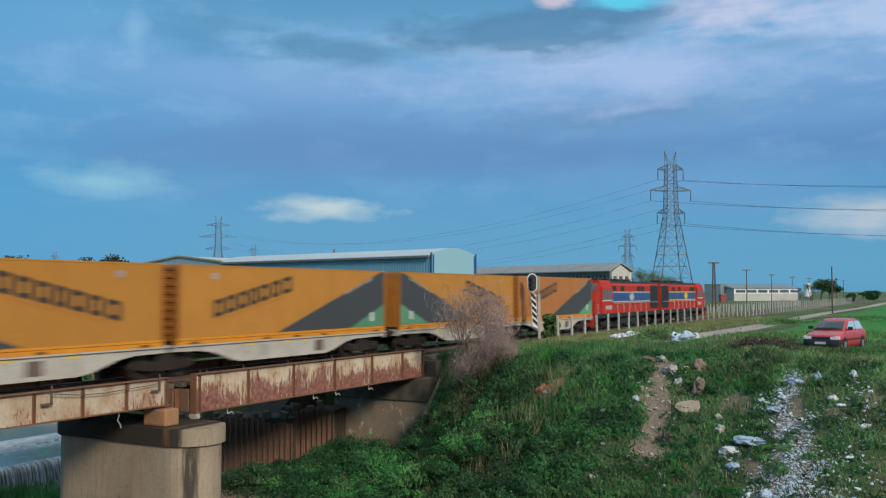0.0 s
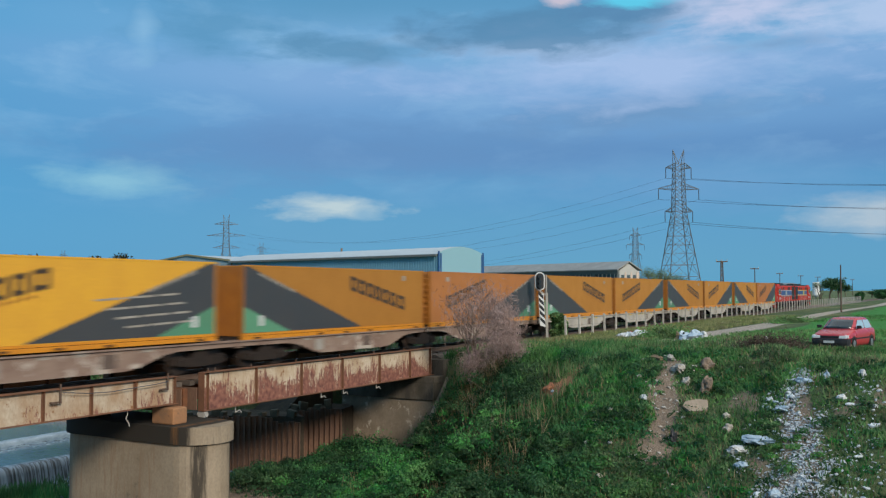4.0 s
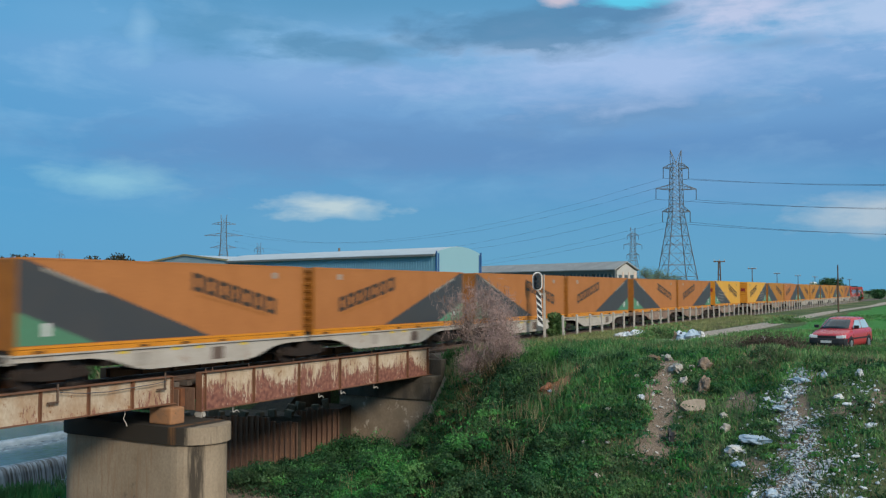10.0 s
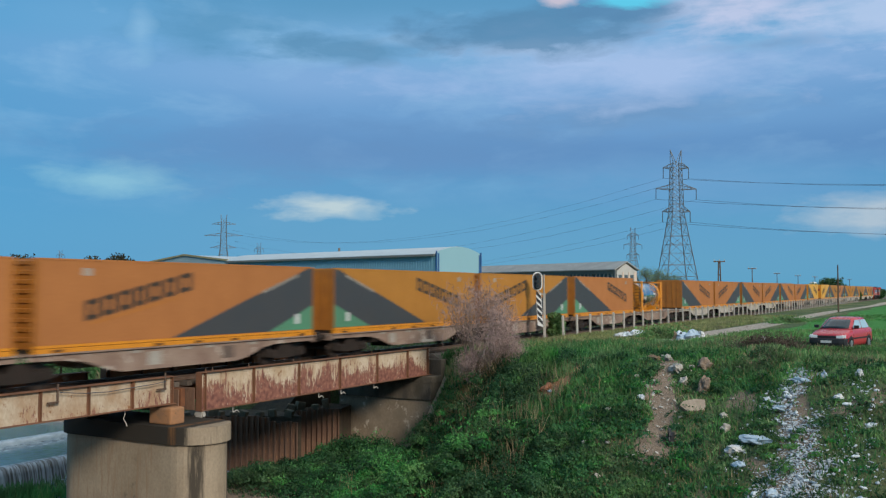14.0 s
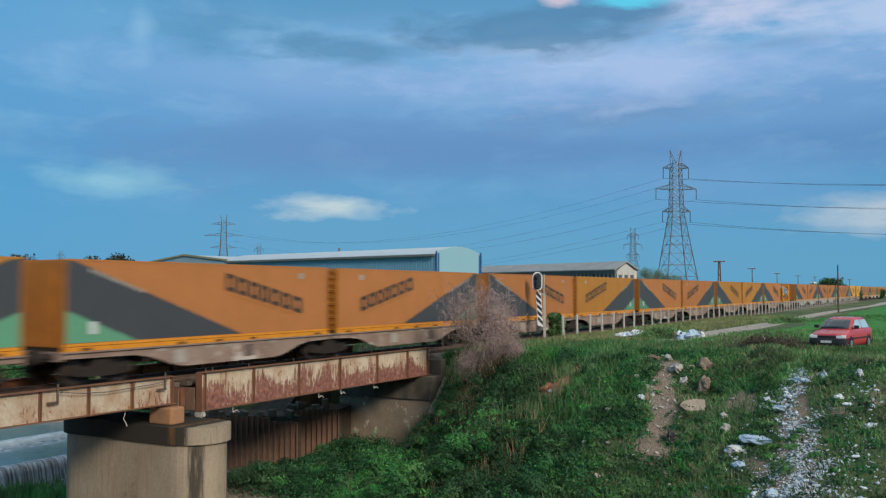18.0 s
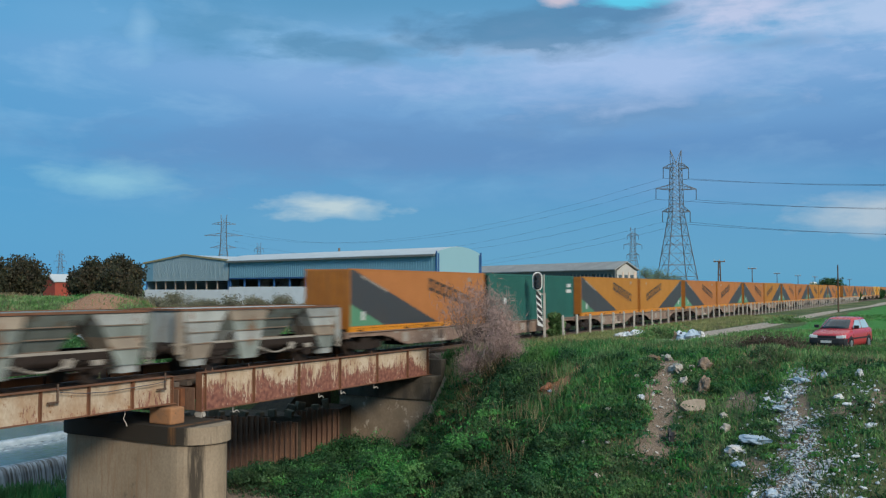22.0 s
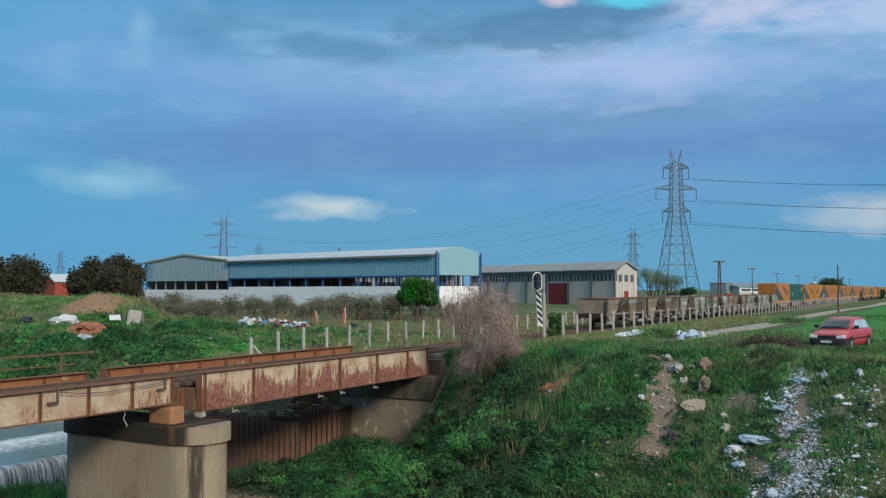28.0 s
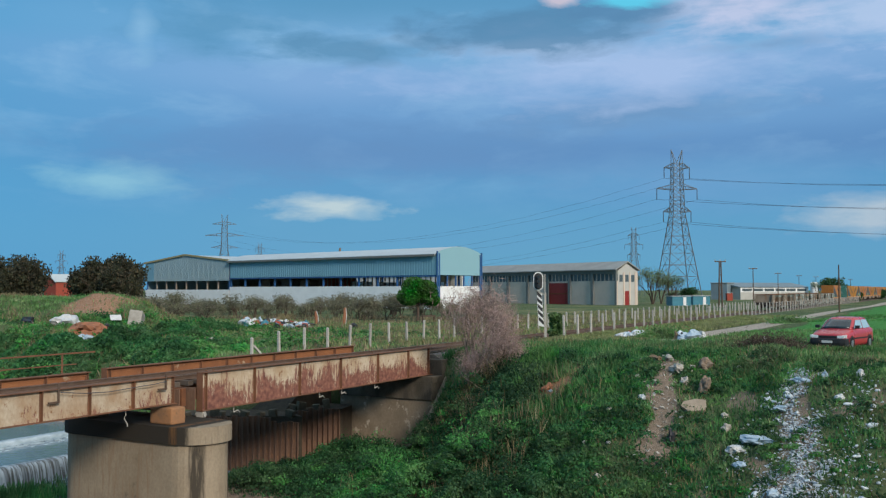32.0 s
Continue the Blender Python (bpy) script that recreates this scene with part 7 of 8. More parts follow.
def leafy_ball(name, label, category, lobes, n, leaf, size, trunk_h, r):
    """A dense rounded crown made of leafy lobes, on a short forked trunk."""
    t = thing(name, label, category)
    kit = Kit().tube((0, 0, -0.3), (0.05, 0, trunk_h), r, r * 0.75, n=8, caps=False)
    pts = []
    for x, y, z, q in lobes:
        kit.tube((0.05, 0, trunk_h * 0.9), (x, y, z), r * 0.5, r * 0.2, n=5, caps=False)
        d = rng.normal(size=(n, 3))
        d /= np.linalg.norm(d, axis=1)[:, None]
        pts.append(np.array([x, y, z]) + d * (q * rng.uniform(0.45, 1.12, n) ** 0.5)[:, None] * np.array([1, 1, 0.82]))
    part("trunk", kit, "bark", t)
    me = quads("crown", leaf_quads(np.concatenate(pts), size, 0.3, 0.6))
    me.materials.append(M[leaf])
    part("crown", me, leaf, t)
    return t


round_tree = leafy_ball("broadleaf_tree", "small round tree in fresh dark green leaf", "tree", [(-1.5, 0, 2.2, 1.0), (0, -0.6, 2.6, 1.25), (1.5, 0.1, 2.2, 1.0), (0.1, 0.5, 3.1, 1.0), (-0.8, -0.5, 2.9, 0.9), (0.9, -0.4, 2.9, 0.85), (1.9, -0.5, 1.8, 0.6), (-2.0, -0.3, 1.9, 0.6)], 1300, "tree_green", 0.2, 1.5, 0.16)
round_tree.matrix_basis = Matrix.Translation(view(738, 106)) @ Matrix.Diagonal((1.3, 1.3, 1.28, 1))
side_shrub = leafy_ball("green_shrub", "tall bright green shrub beside the signal", "bush", [(0, 0, 0.5, 0.42), (0.15, 0, 1.0, 0.42), (-0.12, 0, 1.45, 0.36), (0.3, 0.1, 0.4, 0.4)], 800, "meadow", 0.13, 0.4, 0.04)
side_shrub.matrix_basis = Matrix.Translation(view(983, 60)) @ Matrix.Diagonal((1.5, 1.3, 1.05, 1))
scrub = [tree("olive_bush", "bare grey-green scrub bush on waste ground", "bush", 0.7, 0.06, 3, 0.75, "olive", 0.15, 11, 0.36, "scrub bushes", "bark", 3, 0.5) for _ in range(5)]
for i in range(88):
    xx = 236 + (i * 47.3) % 620 + random.uniform(-6, 6)
    d = random.uniform(100, 138)
    (stand if i < 5 else stand_copy)(scrub[i % 5], view(xx, d), 1.6 + 1.9 * random.random() ** 1.5, random.uniform(0.7, 1.5), random.uniform(0, 6))
spring = [tree("young_tree", "sparse young tree just coming into leaf", "tree", 1.6, 0.13, 4, 1.6, "spray", 0.15, 9, 0.4, "young trees", stems=4, spread=0.27) for _ in range(2)]
for i, (xx, d, h) in enumerate(((1153, 226, 9.4), (1188, 224, 8.0), (1168, 232, 7.4), (1446, 330, 7.2))):
    (stand if i < 2 else stand_copy)(spring[i % 2], view(xx, d), h, 0.9, i)
dark = tree("broadleaf_tree", "dark green bushy tree beside the line", "tree", 1.0, 0.15, 3, 1.2, "leaf_dark_shade", 0.3, 45, 0.4, "dark trees", spread=0.6)
stand(dark, view(1222, 228), 4.3, 1.0)
low_bush = leafy_ball("green_bush", "low round dark green bush beside the field", "bush", [(-0.6, 0, 0.7, 0.75), (0.5, 0.2, 0.8, 0.8), (0, -0.2, 1.1, 0.75), (1.2, 0, 0.5, 0.5)], 700, "leaf", 0.2, 0.4, 0.06)
low_bush.matrix_basis = Matrix.Translation(view(1515, 262)) @ Matrix.Diagonal((1.5, 1.5, 1.7, 1))
copy_thing(low_bush, Matrix.Translation(view(1554, 330)) @ Matrix.Diagonal((1.8, 1.8, 1.2, 1)))
for xx, d, h, w in ((1462, 320, 8.0, 1.1), (1478, 330, 6.0, 1.2), (1537, 420, 3.0, 2.0), (1196, 250, 3.0, 1.6), (1560, 480, 4.0, 2.5)):
    stand_copy(dark, view(xx, d), h, w, xx * 0.1)
# the bare reddish bush at the bridge end
random.seed(4)
bare_bush = thing("bare_bush", "large leafless bush with fine reddish twigs", "bush")
kit, tips = Kit(), []
for s in range(7):
    a = s * 0.9 + 0.3
    d = Vector((0.45 * math.cos(a), 0.45 * math.sin(a), 1)).normalized()
    branches(kit, Vector((0.25 * math.cos(a), 0.25 * math.sin(a), -0.2)), d, random.uniform(0.9, 1.25), 0.05, 4, tips, 0.42)
part("trunk", kit, "pale_bark", bare_bush)
c = np.repeat(np.array([q[:] for q, _ in tips]), 13, axis=0)
c = c + rng.normal(size=c.shape) * 0.26
c[:, 2] = np.maximum(c[:, 2], 0.1)
tw = quads("twigs", leaf_quads(c, 0.30, 0.7, 0.045))
tw.materials.append(M["twig"])
part("crown", tw, "twig", bare_bush, "haze of fine reddish twigs")
bb = view(855, 44.5)
stand(bare_bush, Vector((bb.x, bb.y, bb.z - 0.2)), 5.0, 0.80)
for xx, d, hh, ww in ((884, 42.4, 2.3, 1.0), (846, 43.0, 2.5, 0.95)):
    q = view(xx, d)
    stand_copy(bare_bush, Vector((q.x, q.y, q.z - 0.25)), hh, ww, xx * 0.1)
heap = rng.normal(size=(5200, 3)) * np.array([1.0, 0.6, 0.3])
weed_heap = thing("weed_heap", "low green heap of weeds between rubbish bags", "weeds", Matrix.Translation(view(1172, 56.5)))
heap[:, 2] = np.abs(heap[:, 2]) * np.exp(-(heap[:, 0] / 1.3) ** 2) + 0.03
wm = quads("leaves", leaf_quads(heap, 0.17, 0.8, 0.5))
wm.materials.append(M["meadow"])
part("leaves", wm, "meadow", weed_heap)
hump = thing("weed_heap", "dark green hump of weeds beside the dirt road", "weeds", Matrix.Translation(view(1396, 78)) @ Matrix.Diagonal((1.2, 1.2, 0.7, 1)))
part("leaves", wm, "meadow", hump)
# grass and weeds on both sides of the line
for mt, n, lab in (("weed", 45000, "tall yellowish weeds along the railway line"), ("dry", 26000, "dry pale grass along the railway line")):
    x, y, z = scatter(n, 43, 150, 28.4, 50, lambda a, b: (0.25 + 0.75 * patchy(a, b, 0.3, 8)) * (1 - 0.6 * smooth(33, 50, b)))
    grow("line_grass", quads("line_grass", blade_quads(np.stack([x, y, z - 0.02], 1), 0.34, 0.045, 0.5)), mt, lab, "grass")
# pale dead stalks at its foot, fresh grass beside it
x, y, z = scatter(5200, 35.6, 40.6, 16.6, 22.0, lambda a, b: np.exp(-(((a - 38.2) / 1.7) ** 2 + ((b - 19.4) / 1.7) ** 2) ** 2))
grow("dead_stalks", quads("dead_stalks", blade_quads(np.stack([x, y, z], 1), 0.8, 0.014, 0.45)), "dry", "tall dead pale-brown stalks under the bare bush", "weeds")
x, y, z = scatter(26000, 33.0, 40.5, 14.2, 18.6, lambda a, b: (0.3 + 0.7 * patchy(a, b, 1.1, 3)) * (1 - bare_at(a, b)) * np.exp(-(((a - 37.6 - 0.9 * (b - 16.4)) / 1.7) ** 2 + ((b - 16.4) / 1.4) ** 2) ** 2))
grow("grass", quads("grass", blade_quads(np.stack([x, y, z - 0.02], 1), 0.42, 0.03)), "fresh", "tall fresh green grass on the brow", "grass")
low_twigs = rng.normal(size=(5200, 3)) * np.array([0.42, 0.6, 0.34])
dry_bush = thing("dry_bush", "low heap of dead brown twigs in the grass", "bush", Matrix.Translation(view(1360, 38.2)))
low_twigs[:, 2] = np.abs(low_twigs[:, 2]) * 0.75
tw = quads("twigs", leaf_quads(low_twigs, 0.17, 0.4, 0.12))
tw.materials.append(M["bark"])
part("crown", tw, "bark", dry_bush)
# ---- fences ----
near_post = thing("fence_post", "weathered square concrete fence post", "fence post", group="fence posts beside the line")
part("post", Kit().box(-0.065, 0.065, -0.06, 0.06, -0.3, 1.42, 0.012), "post", near_post)
part("cap", Kit().prism([(-0.065, 1.42), (0.065, 1.42), (0.0, 1.47)], "y", -0.06, 0.06), "post", near_post)
spots = [(55.4 + 2.45 * i, 22.0) for i in range(82)] + [(37.2 + 2.2 * i, 32.0) for i in range(92)]
for i, (x, y) in enumerate(spots):
    m = Matrix.Translation((x, y, float(height(x, y)))) @ pose(0, 0, 0, random.uniform(-1.5, 1.5), random.uniform(-1.5, 1.5), random.uniform(-8, 8))
    if i == 0:
        near_post.matrix_basis = m
    else:
        copy_thing(near_post, m)
strut = thing("fence_strut", "leaning concrete strut at the fence's end", "fence strut", Matrix.Translation((37.3, 32.0, float(height(37.3, 32)))))
part("bar", Kit().beam((0.05, 0, 1.0), (1.25, -0.1, -0.1), 0.1), "post", strut)
for yy, x0, x1 in ((22.0, 55.4, 254), (32.0, 37.2, 238)):
    for h in (0.35, 0.8, 1.25):
        k = Kit().line([(a, yy, float(height(a, yy)) + h) for a in np.arange(x0, x1, 4.0)], 0.006, 3)
        tagged(part("fence_wire", k, "wire"), "thin strand of fence wire", "wire", "fence wires")

# ---- signal ----
sg = thing("railway_signal", "railway signal with white-rimmed oval head and striped board", "signal", Matrix.Translation((54.1, 23.0, -0.1)) @ Matrix.Rotation(radians(-62), 4, "Z"))
part("mast", Kit().box(0.16, 0.26, -0.06, 0.06, -0.4, 2.95, 0.012), "post", sg, "pale concrete mast")
board = part("striped_board", Kit().prism([(-0.20, 0.95), (0.14, 0.85), (0.02, 2.95), (-0.30, 2.95)], "y", -0.10, -0.07), "white_paint", sg, "white board with black diagonal stripes")
for i in range(5):
    z, sh = 1.08 + i * 0.40, -0.052 * i
    part("stripe", Kit().prism([(-0.19 + sh * 0.5, z + 0.20), (0.12 + sh * 0.5, z - 0.10), (0.11 + sh * 0.5, z + 0.14), (-0.20 + sh * 0.5, z + 0.44)], "y", -0.108, -0.101), "black_paint", board)


def oval(w, h, n=24):
    return [(w * math.cos(2 * math.pi * i / n), (h - w) * (1 if math.sin(2 * math.pi * i / n) >= 0 else -1) + w * math.sin(2 * math.pi * i / n)) for i in range(n)]


hz = 3.72
hx = -0.2
part("backboard", Kit().prism([(hx + a, hz + b) for a, b in oval(0.315, 0.585)], "y", -0.04, 0.0), "white_paint", sg, "white oval rim")
part("head", Kit().prism([(hx + a, hz + b) for a, b in oval(0.245, 0.515)], "y", -0.12, -0.042), "black_paint", sg, "black signal head")
for z in (0.28, -0.02, -0.30):
    part("hood", Kit().lathe([(-0.34, 0.115), (-0.12, 0.12)], "y", (hx, 0, hz + z), 14), "black_paint", sg)
    part("lens", Kit().lathe([(-0.345, 0.08), (-0.341, 0.08)], "y", (hx, 0, hz + z), 14), "car_glass", sg)
part("bracket", Kit().beam((hx, 0.02, 3.1), (0.2, 0.0, 2.85), 0.09).beam((0.2, 0, 2.8), (0.2, 0, 4.15), 0.07), "post", sg)
part("ladder", Kit().beam((0.34, 0.3, 0), (0.30, 0.12, 3.0), 0.03).beam((0.34, 0.55, 0), (0.30, 0.3, 3.0), 0.03), "post", sg)

# ---- car ----
cp = view(1487, 41.8)
to_eye = math.degrees(math.atan2(-cp.y, -cp.x))
car = thing("hatchback_car", "faded red three-door hatchback parked on the grass", "car", Matrix.Translation((cp.x, cp.y, cp.z - 0.13)) @ pose(0, 0, 0, 0, 0, to_eye - 18.0) @ Matrix.Diagonal((0.95, 0.95, 1.05, 1)))


def loft(sections, close=True):
    """Skins a row of equal rings of points."""
    k, n = Kit(), len(sections[0])
    vs = [p for s in sections for p in s]
    f = [(j * n + i, j * n + (i + 1) % n, (j + 1) * n + (i + 1) % n, (j + 1) * n + i) for j in range(len(sections) - 1) for i in range(n)]
    return k.add(vs, f + [tuple(range(n))[::-1], tuple(range(len(vs) - n, len(vs)))])


def ring(x, w, z0, z1, belt):
    """A car body's rounded cross-section at x."""
    half = [(0.80, z0), (0.93, z0 + 0.05), (0.985, z0 + 0.16), (1.0, (z0 + belt) / 2), (0.995, belt), (0.97, z1 - 0.09), (0.91, z1 - 0.03), (0.80, z1 - 0.005), (0.45, z1 + 0.012)]
    return [(x, a * w, z) for a, z in half] + [(x, -a * w, z) for a, z in half[::-1]]


SHELL = [(-2.02, 0.70, 0.44, 0.80, 0.66), (-1.99, 0.77, 0.34, 0.88, 0.68), (-1.90, 0.81, 0.26, 0.93, 0.70), (-1.6, 0.83, 0.22, 0.94, 0.71), (-0.9, 0.838, 0.19, 0.93, 0.71), (0.2, 0.838, 0.19, 0.915, 0.70), (0.8, 0.835, 0.19, 0.90, 0.69),
         (1.2, 0.83, 0.20, 0.855, 0.67), (1.6, 0.815, 0.24, 0.79, 0.64), (1.86, 0.79, 0.30, 0.735, 0.61), (1.97, 0.76, 0.36, 0.69, 0.58), (2.01, 0.70, 0.42, 0.65, 0.55)]
body = part("body", loft([ring(*q) for q in SHELL]), "car_red", car, "faded red bodywork", True)


def hoop(z, xf, xb, w):
    """One level of the cabin: bowed front and back, rounded corners."""
    side = [(xf + 0.05, 0.0), (xf + 0.03, 0.45), (xf - 0.03, 0.85), (xf - 0.14, 1.0), ((xf + xb) / 2, 1.03), (xb + 0.12, 1.0), (xb + 0.03, 0.85), (xb, 0.0)]
    return [(x, b * w, z) for x, b in side] + [(x, -b * w, z) for x, b in side[-2:0:-1]]


part("cabin", loft([hoop(0.86, 1.04, -1.94, 0.73), hoop(1.02, 0.72, -1.84, 0.69), hoop(1.18, 0.42, -1.70, 0.635), hoop(1.30, 0.20, -1.55, 0.585), hoop(1.345, 0.08, -1.46, 0.555), hoop(1.375, -0.10, -1.30, 0.48), hoop(1.385, -0.35, -1.05, 0.30)]), "car_red", car, "red roof and pillars", True)
e = 0.012
part("windscreen", loft([[(x + 0.068, 0.0, z), (x + 0.048, 0.42 * w, z), (x - 0.012, 0.84 * w, z), (x - 0.03, 0.84 * w, z), (x + 0.0, 0.0, z), (x - 0.03, -0.84 * w, z), (x - 0.012, -0.84 * w, z), (x + 0.048, -0.42 * w, z)] for z, x, w in ((0.925, 0.91, 0.715), (1.02, 0.72, 0.69), (1.18, 0.42, 0.635), (1.29, 0.217, 0.59))]), "car_glass", car, "dark windscreen", True)
part("rear_window", Kit().add([(-1.93, -0.58, 0.96), (-1.93, 0.58, 0.96), (-1.60, 0.48, 1.29), (-1.60, -0.48, 1.29)], [(0, 3, 2, 1)]), "car_glass", car)
for s in (-1, 1):
    for a, b, c, d in ((0.70, 0.16, -0.52, -0.52), (-0.60, -0.60, -1.62, -1.36)):
        part("side_window", Kit().prism([(a, 0.925), (b, 1.27), (d, 1.27), (c, 0.925)], "y", 0, 0.004).shear_to(s, 0.748, 0.640, 0.925, 1.27), "side_glass", car)
    for x in (1.24, -1.28):
        w = part("wheel", Kit().lathe([(-0.09, 0.20), (-0.085, 0.27), (-0.05, 0.29), (0.06, 0.29), (0.09, 0.26), (0.09, 0.2)], "y", (x, s * 0.76, 0.29), 24), "tyre", car)
        part("trim", Kit().lathe([(s * 0.0, 0.19), (s * 0.095, 0.185), (s * 0.105, 0.05)], "y", (x, s * 0.76, 0.29), 18), "chrome", w)
        part("wheel_arch", Kit().prism([(x + 0.35 * math.cos(i * math.pi / 10), 0.29 + 0.35 * math.sin(i * math.pi / 10)) for i in range(11)], "y", s * 0.838, s * 0.842), "car_trim", car)
    part("mirror", Kit().box(0.62, 0.76, min(s * 0.80, s * 1.0), max(s * 0.80, s * 1.0), 0.93, 1.06, 0.02), "car_trim", car)
    part("headlight", Kit().prism([(1.93, 0.56), (2.03, 0.56), (2.015, 0.66), (1.93, 0.69)], "y", min(s * 0.42, s * 0.73), max(s * 0.42, s * 0.73)).prism([(1.84, 0.57), (1.99, 0.57), (1.96, 0.66), (1.84, 0.685)], "y", min(s * 0.732, s * 0.80), max(s * 0.732, s * 0.80)), "lamp_glass", car, "clear headlight")
    part("side_strip", Kit().box(-1.6, 1.6, min(s * 0.836, s * 0.846), max(s * 0.836, s * 0.846), 0.50, 0.56), "car_trim", car)
    part("tail_light", Kit().box(-2.04, -1.98, min(s * 0.5, s * 0.74), max(s * 0.5, s * 0.74), 0.66, 0.82), "red_door", car)
bumper = part("bumper", loft([[(x + 0.0, y, 0.22), (x + 0.06, y, 0.24), (x + 0.09, y, 0.36), (x + 0.08, y, 0.50), (x + 0.02, y, 0.545), (x - 0.12, y, 0.545), (x - 0.12, y, 0.22)] for x, y in ((1.80, -0.83), (1.94, -0.78), (2.0, -0.55), (2.03, 0.0), (2.0, 0.55), (1.94, 0.78), (1.80, 0.83))]), "car_trim", car, "black front bumper")
part("number_plate", Kit().box(2.108, 2.126, -0.24, 0.24, 0.36, 0.46), "white_print", bumper)
part("rear_bumper", Kit().box(-2.12, -1.92, -0.78, 0.78, 0.30, 0.52, 0.05), "car_trim", car)
part("grille", Kit().box(1.96, 2.03, -0.415, 0.415, 0.555, 0.655, 0.01), "car_trim", car)
part("wiper", Kit().beam((1.0, -0.4, 0.94), (0.90, 0.15, 0.99), 0.02), "car_trim", car)

# ---- stones and rubbish ----


def on_ground(x, y, sink=0.0):
    return Vector((x, y, float(height(x, y)) - sink))


random.seed(21)
shapes = [Kit().lump((0, 0, 0), (1, 1, 0.7), q, 0.3, 1) for q in range(5)]


def pebbles(n, pick, lo, hi, sink=0.2):
    """Many small stones in one mesh."""
    k = Kit()
    for i in range(n):
        x, y = pick()
        r = lo + (hi - lo) * random.random() ** 2.5
        z = float(height(x, y))
        q = random.choice(shapes)
        rot = Euler((random.uniform(-0.6, 0.6), random.uniform(-0.6, 0.6), random.uniform(0, 6.3))).to_matrix()
        sc = (random.uniform(0.7, 1.5), random.uniform(0.6, 1.2), random.uniform(0.35, 0.8))
        k.add([Vector((x, y, z + r * 0.25)) + rot @ Vector((v[0] * r * sc[0], v[1] * r * sc[1], v[2] * r * sc[2])) for v in q.v], q.f)
    return k


NESTS = [(lambda x: (x, 4.55 + 0.05 * (x - 30) + 0.2 * math.sin(x) + random.gauss(0, 0.22 + 0.055 * (34.8 - x))))(25.5 + 9.3 * random.random() ** 1.7) for _ in range(105)]


def chute():
    c = random.choice(NESTS)
    return random.gauss(c[0], 0.22), random.gauss(c[1], 0.16)


def spill():
    c = random.choice(((32.0, 2.9), (31.0, 2.4), (30.0, 3.0), (33.2, 2.9), (29.4, 2.3), (31.6, 5.9), (30.4, 6.4), (28.6, 2.6), (32.6, 5.3)))
    return random.gauss(c[0], 0.6), random.gauss(c[1], 0.35)


me2 = pebbles(5200, chute, 0.016, 0.075).mesh("rubble")
me2.materials.append(M["rubble"])
tagged(new("rubble", me2), "chute of white broken rubble down the bank", "rubble", kind="stuff")
me2 = pebbles(2300, lambda: (lambda x: (x, 4.5 + random.gauss(0, 0.42)))(random.uniform(25.5, 30.4)), 0.016, 0.06).mesh("rubble")
me2.materials.append(M["rubble"])
tagged(new("rubble", me2), "white rubble spread at the foot of the chute", "rubble", kind="stuff")
me2 = pebbles(600, spill, 0.016, 0.07).mesh("rubble")
me2.materials.append(M["rubble"])
tagged(new("rubble", me2), "white rubble scattered in the grass", "rubble", kind="stuff")
me2 = pebbles(260, lambda: (lambda x: (x, 9.0 + 0.19 * (x - 31) + random.gauss(0, 0.5)))(random.uniform(28.6, 36.6)), 0.02, 0.08).mesh("stones")
me2.materials.append(M["stone"])
tagged(new("stones", me2), "small stones along the trodden path", "stones", kind="stuff")
for i in range(70):
    if i < 34:
        x, y = chute()
    elif i < 54:
        x, y = spill()
    else:
        x, y = random.uniform(29, 37), random.uniform(7, 12)
    r = random.uniform(0.05, 0.11)
    s = thing("rubble_stone" if i < 54 else "stone", "pale broken lump of rubble on the bank" if i < 54 else "rough grey-beige stone in the grass", "stone", Matrix.Translation(on_ground(x, y)) @ pose(0, 0, 0, random.uniform(-20, 20), random.uniform(-20, 20), random.uniform(0, 360)), "stones on the bank")
    part("stone", Kit().lump((0, 0, r * 0.3), (r * random.uniform(0.9, 1.6), r, r * random.uniform(0.5, 0.8)), i, 0.28, 2), "rubble" if i < 54 else "stone", s)
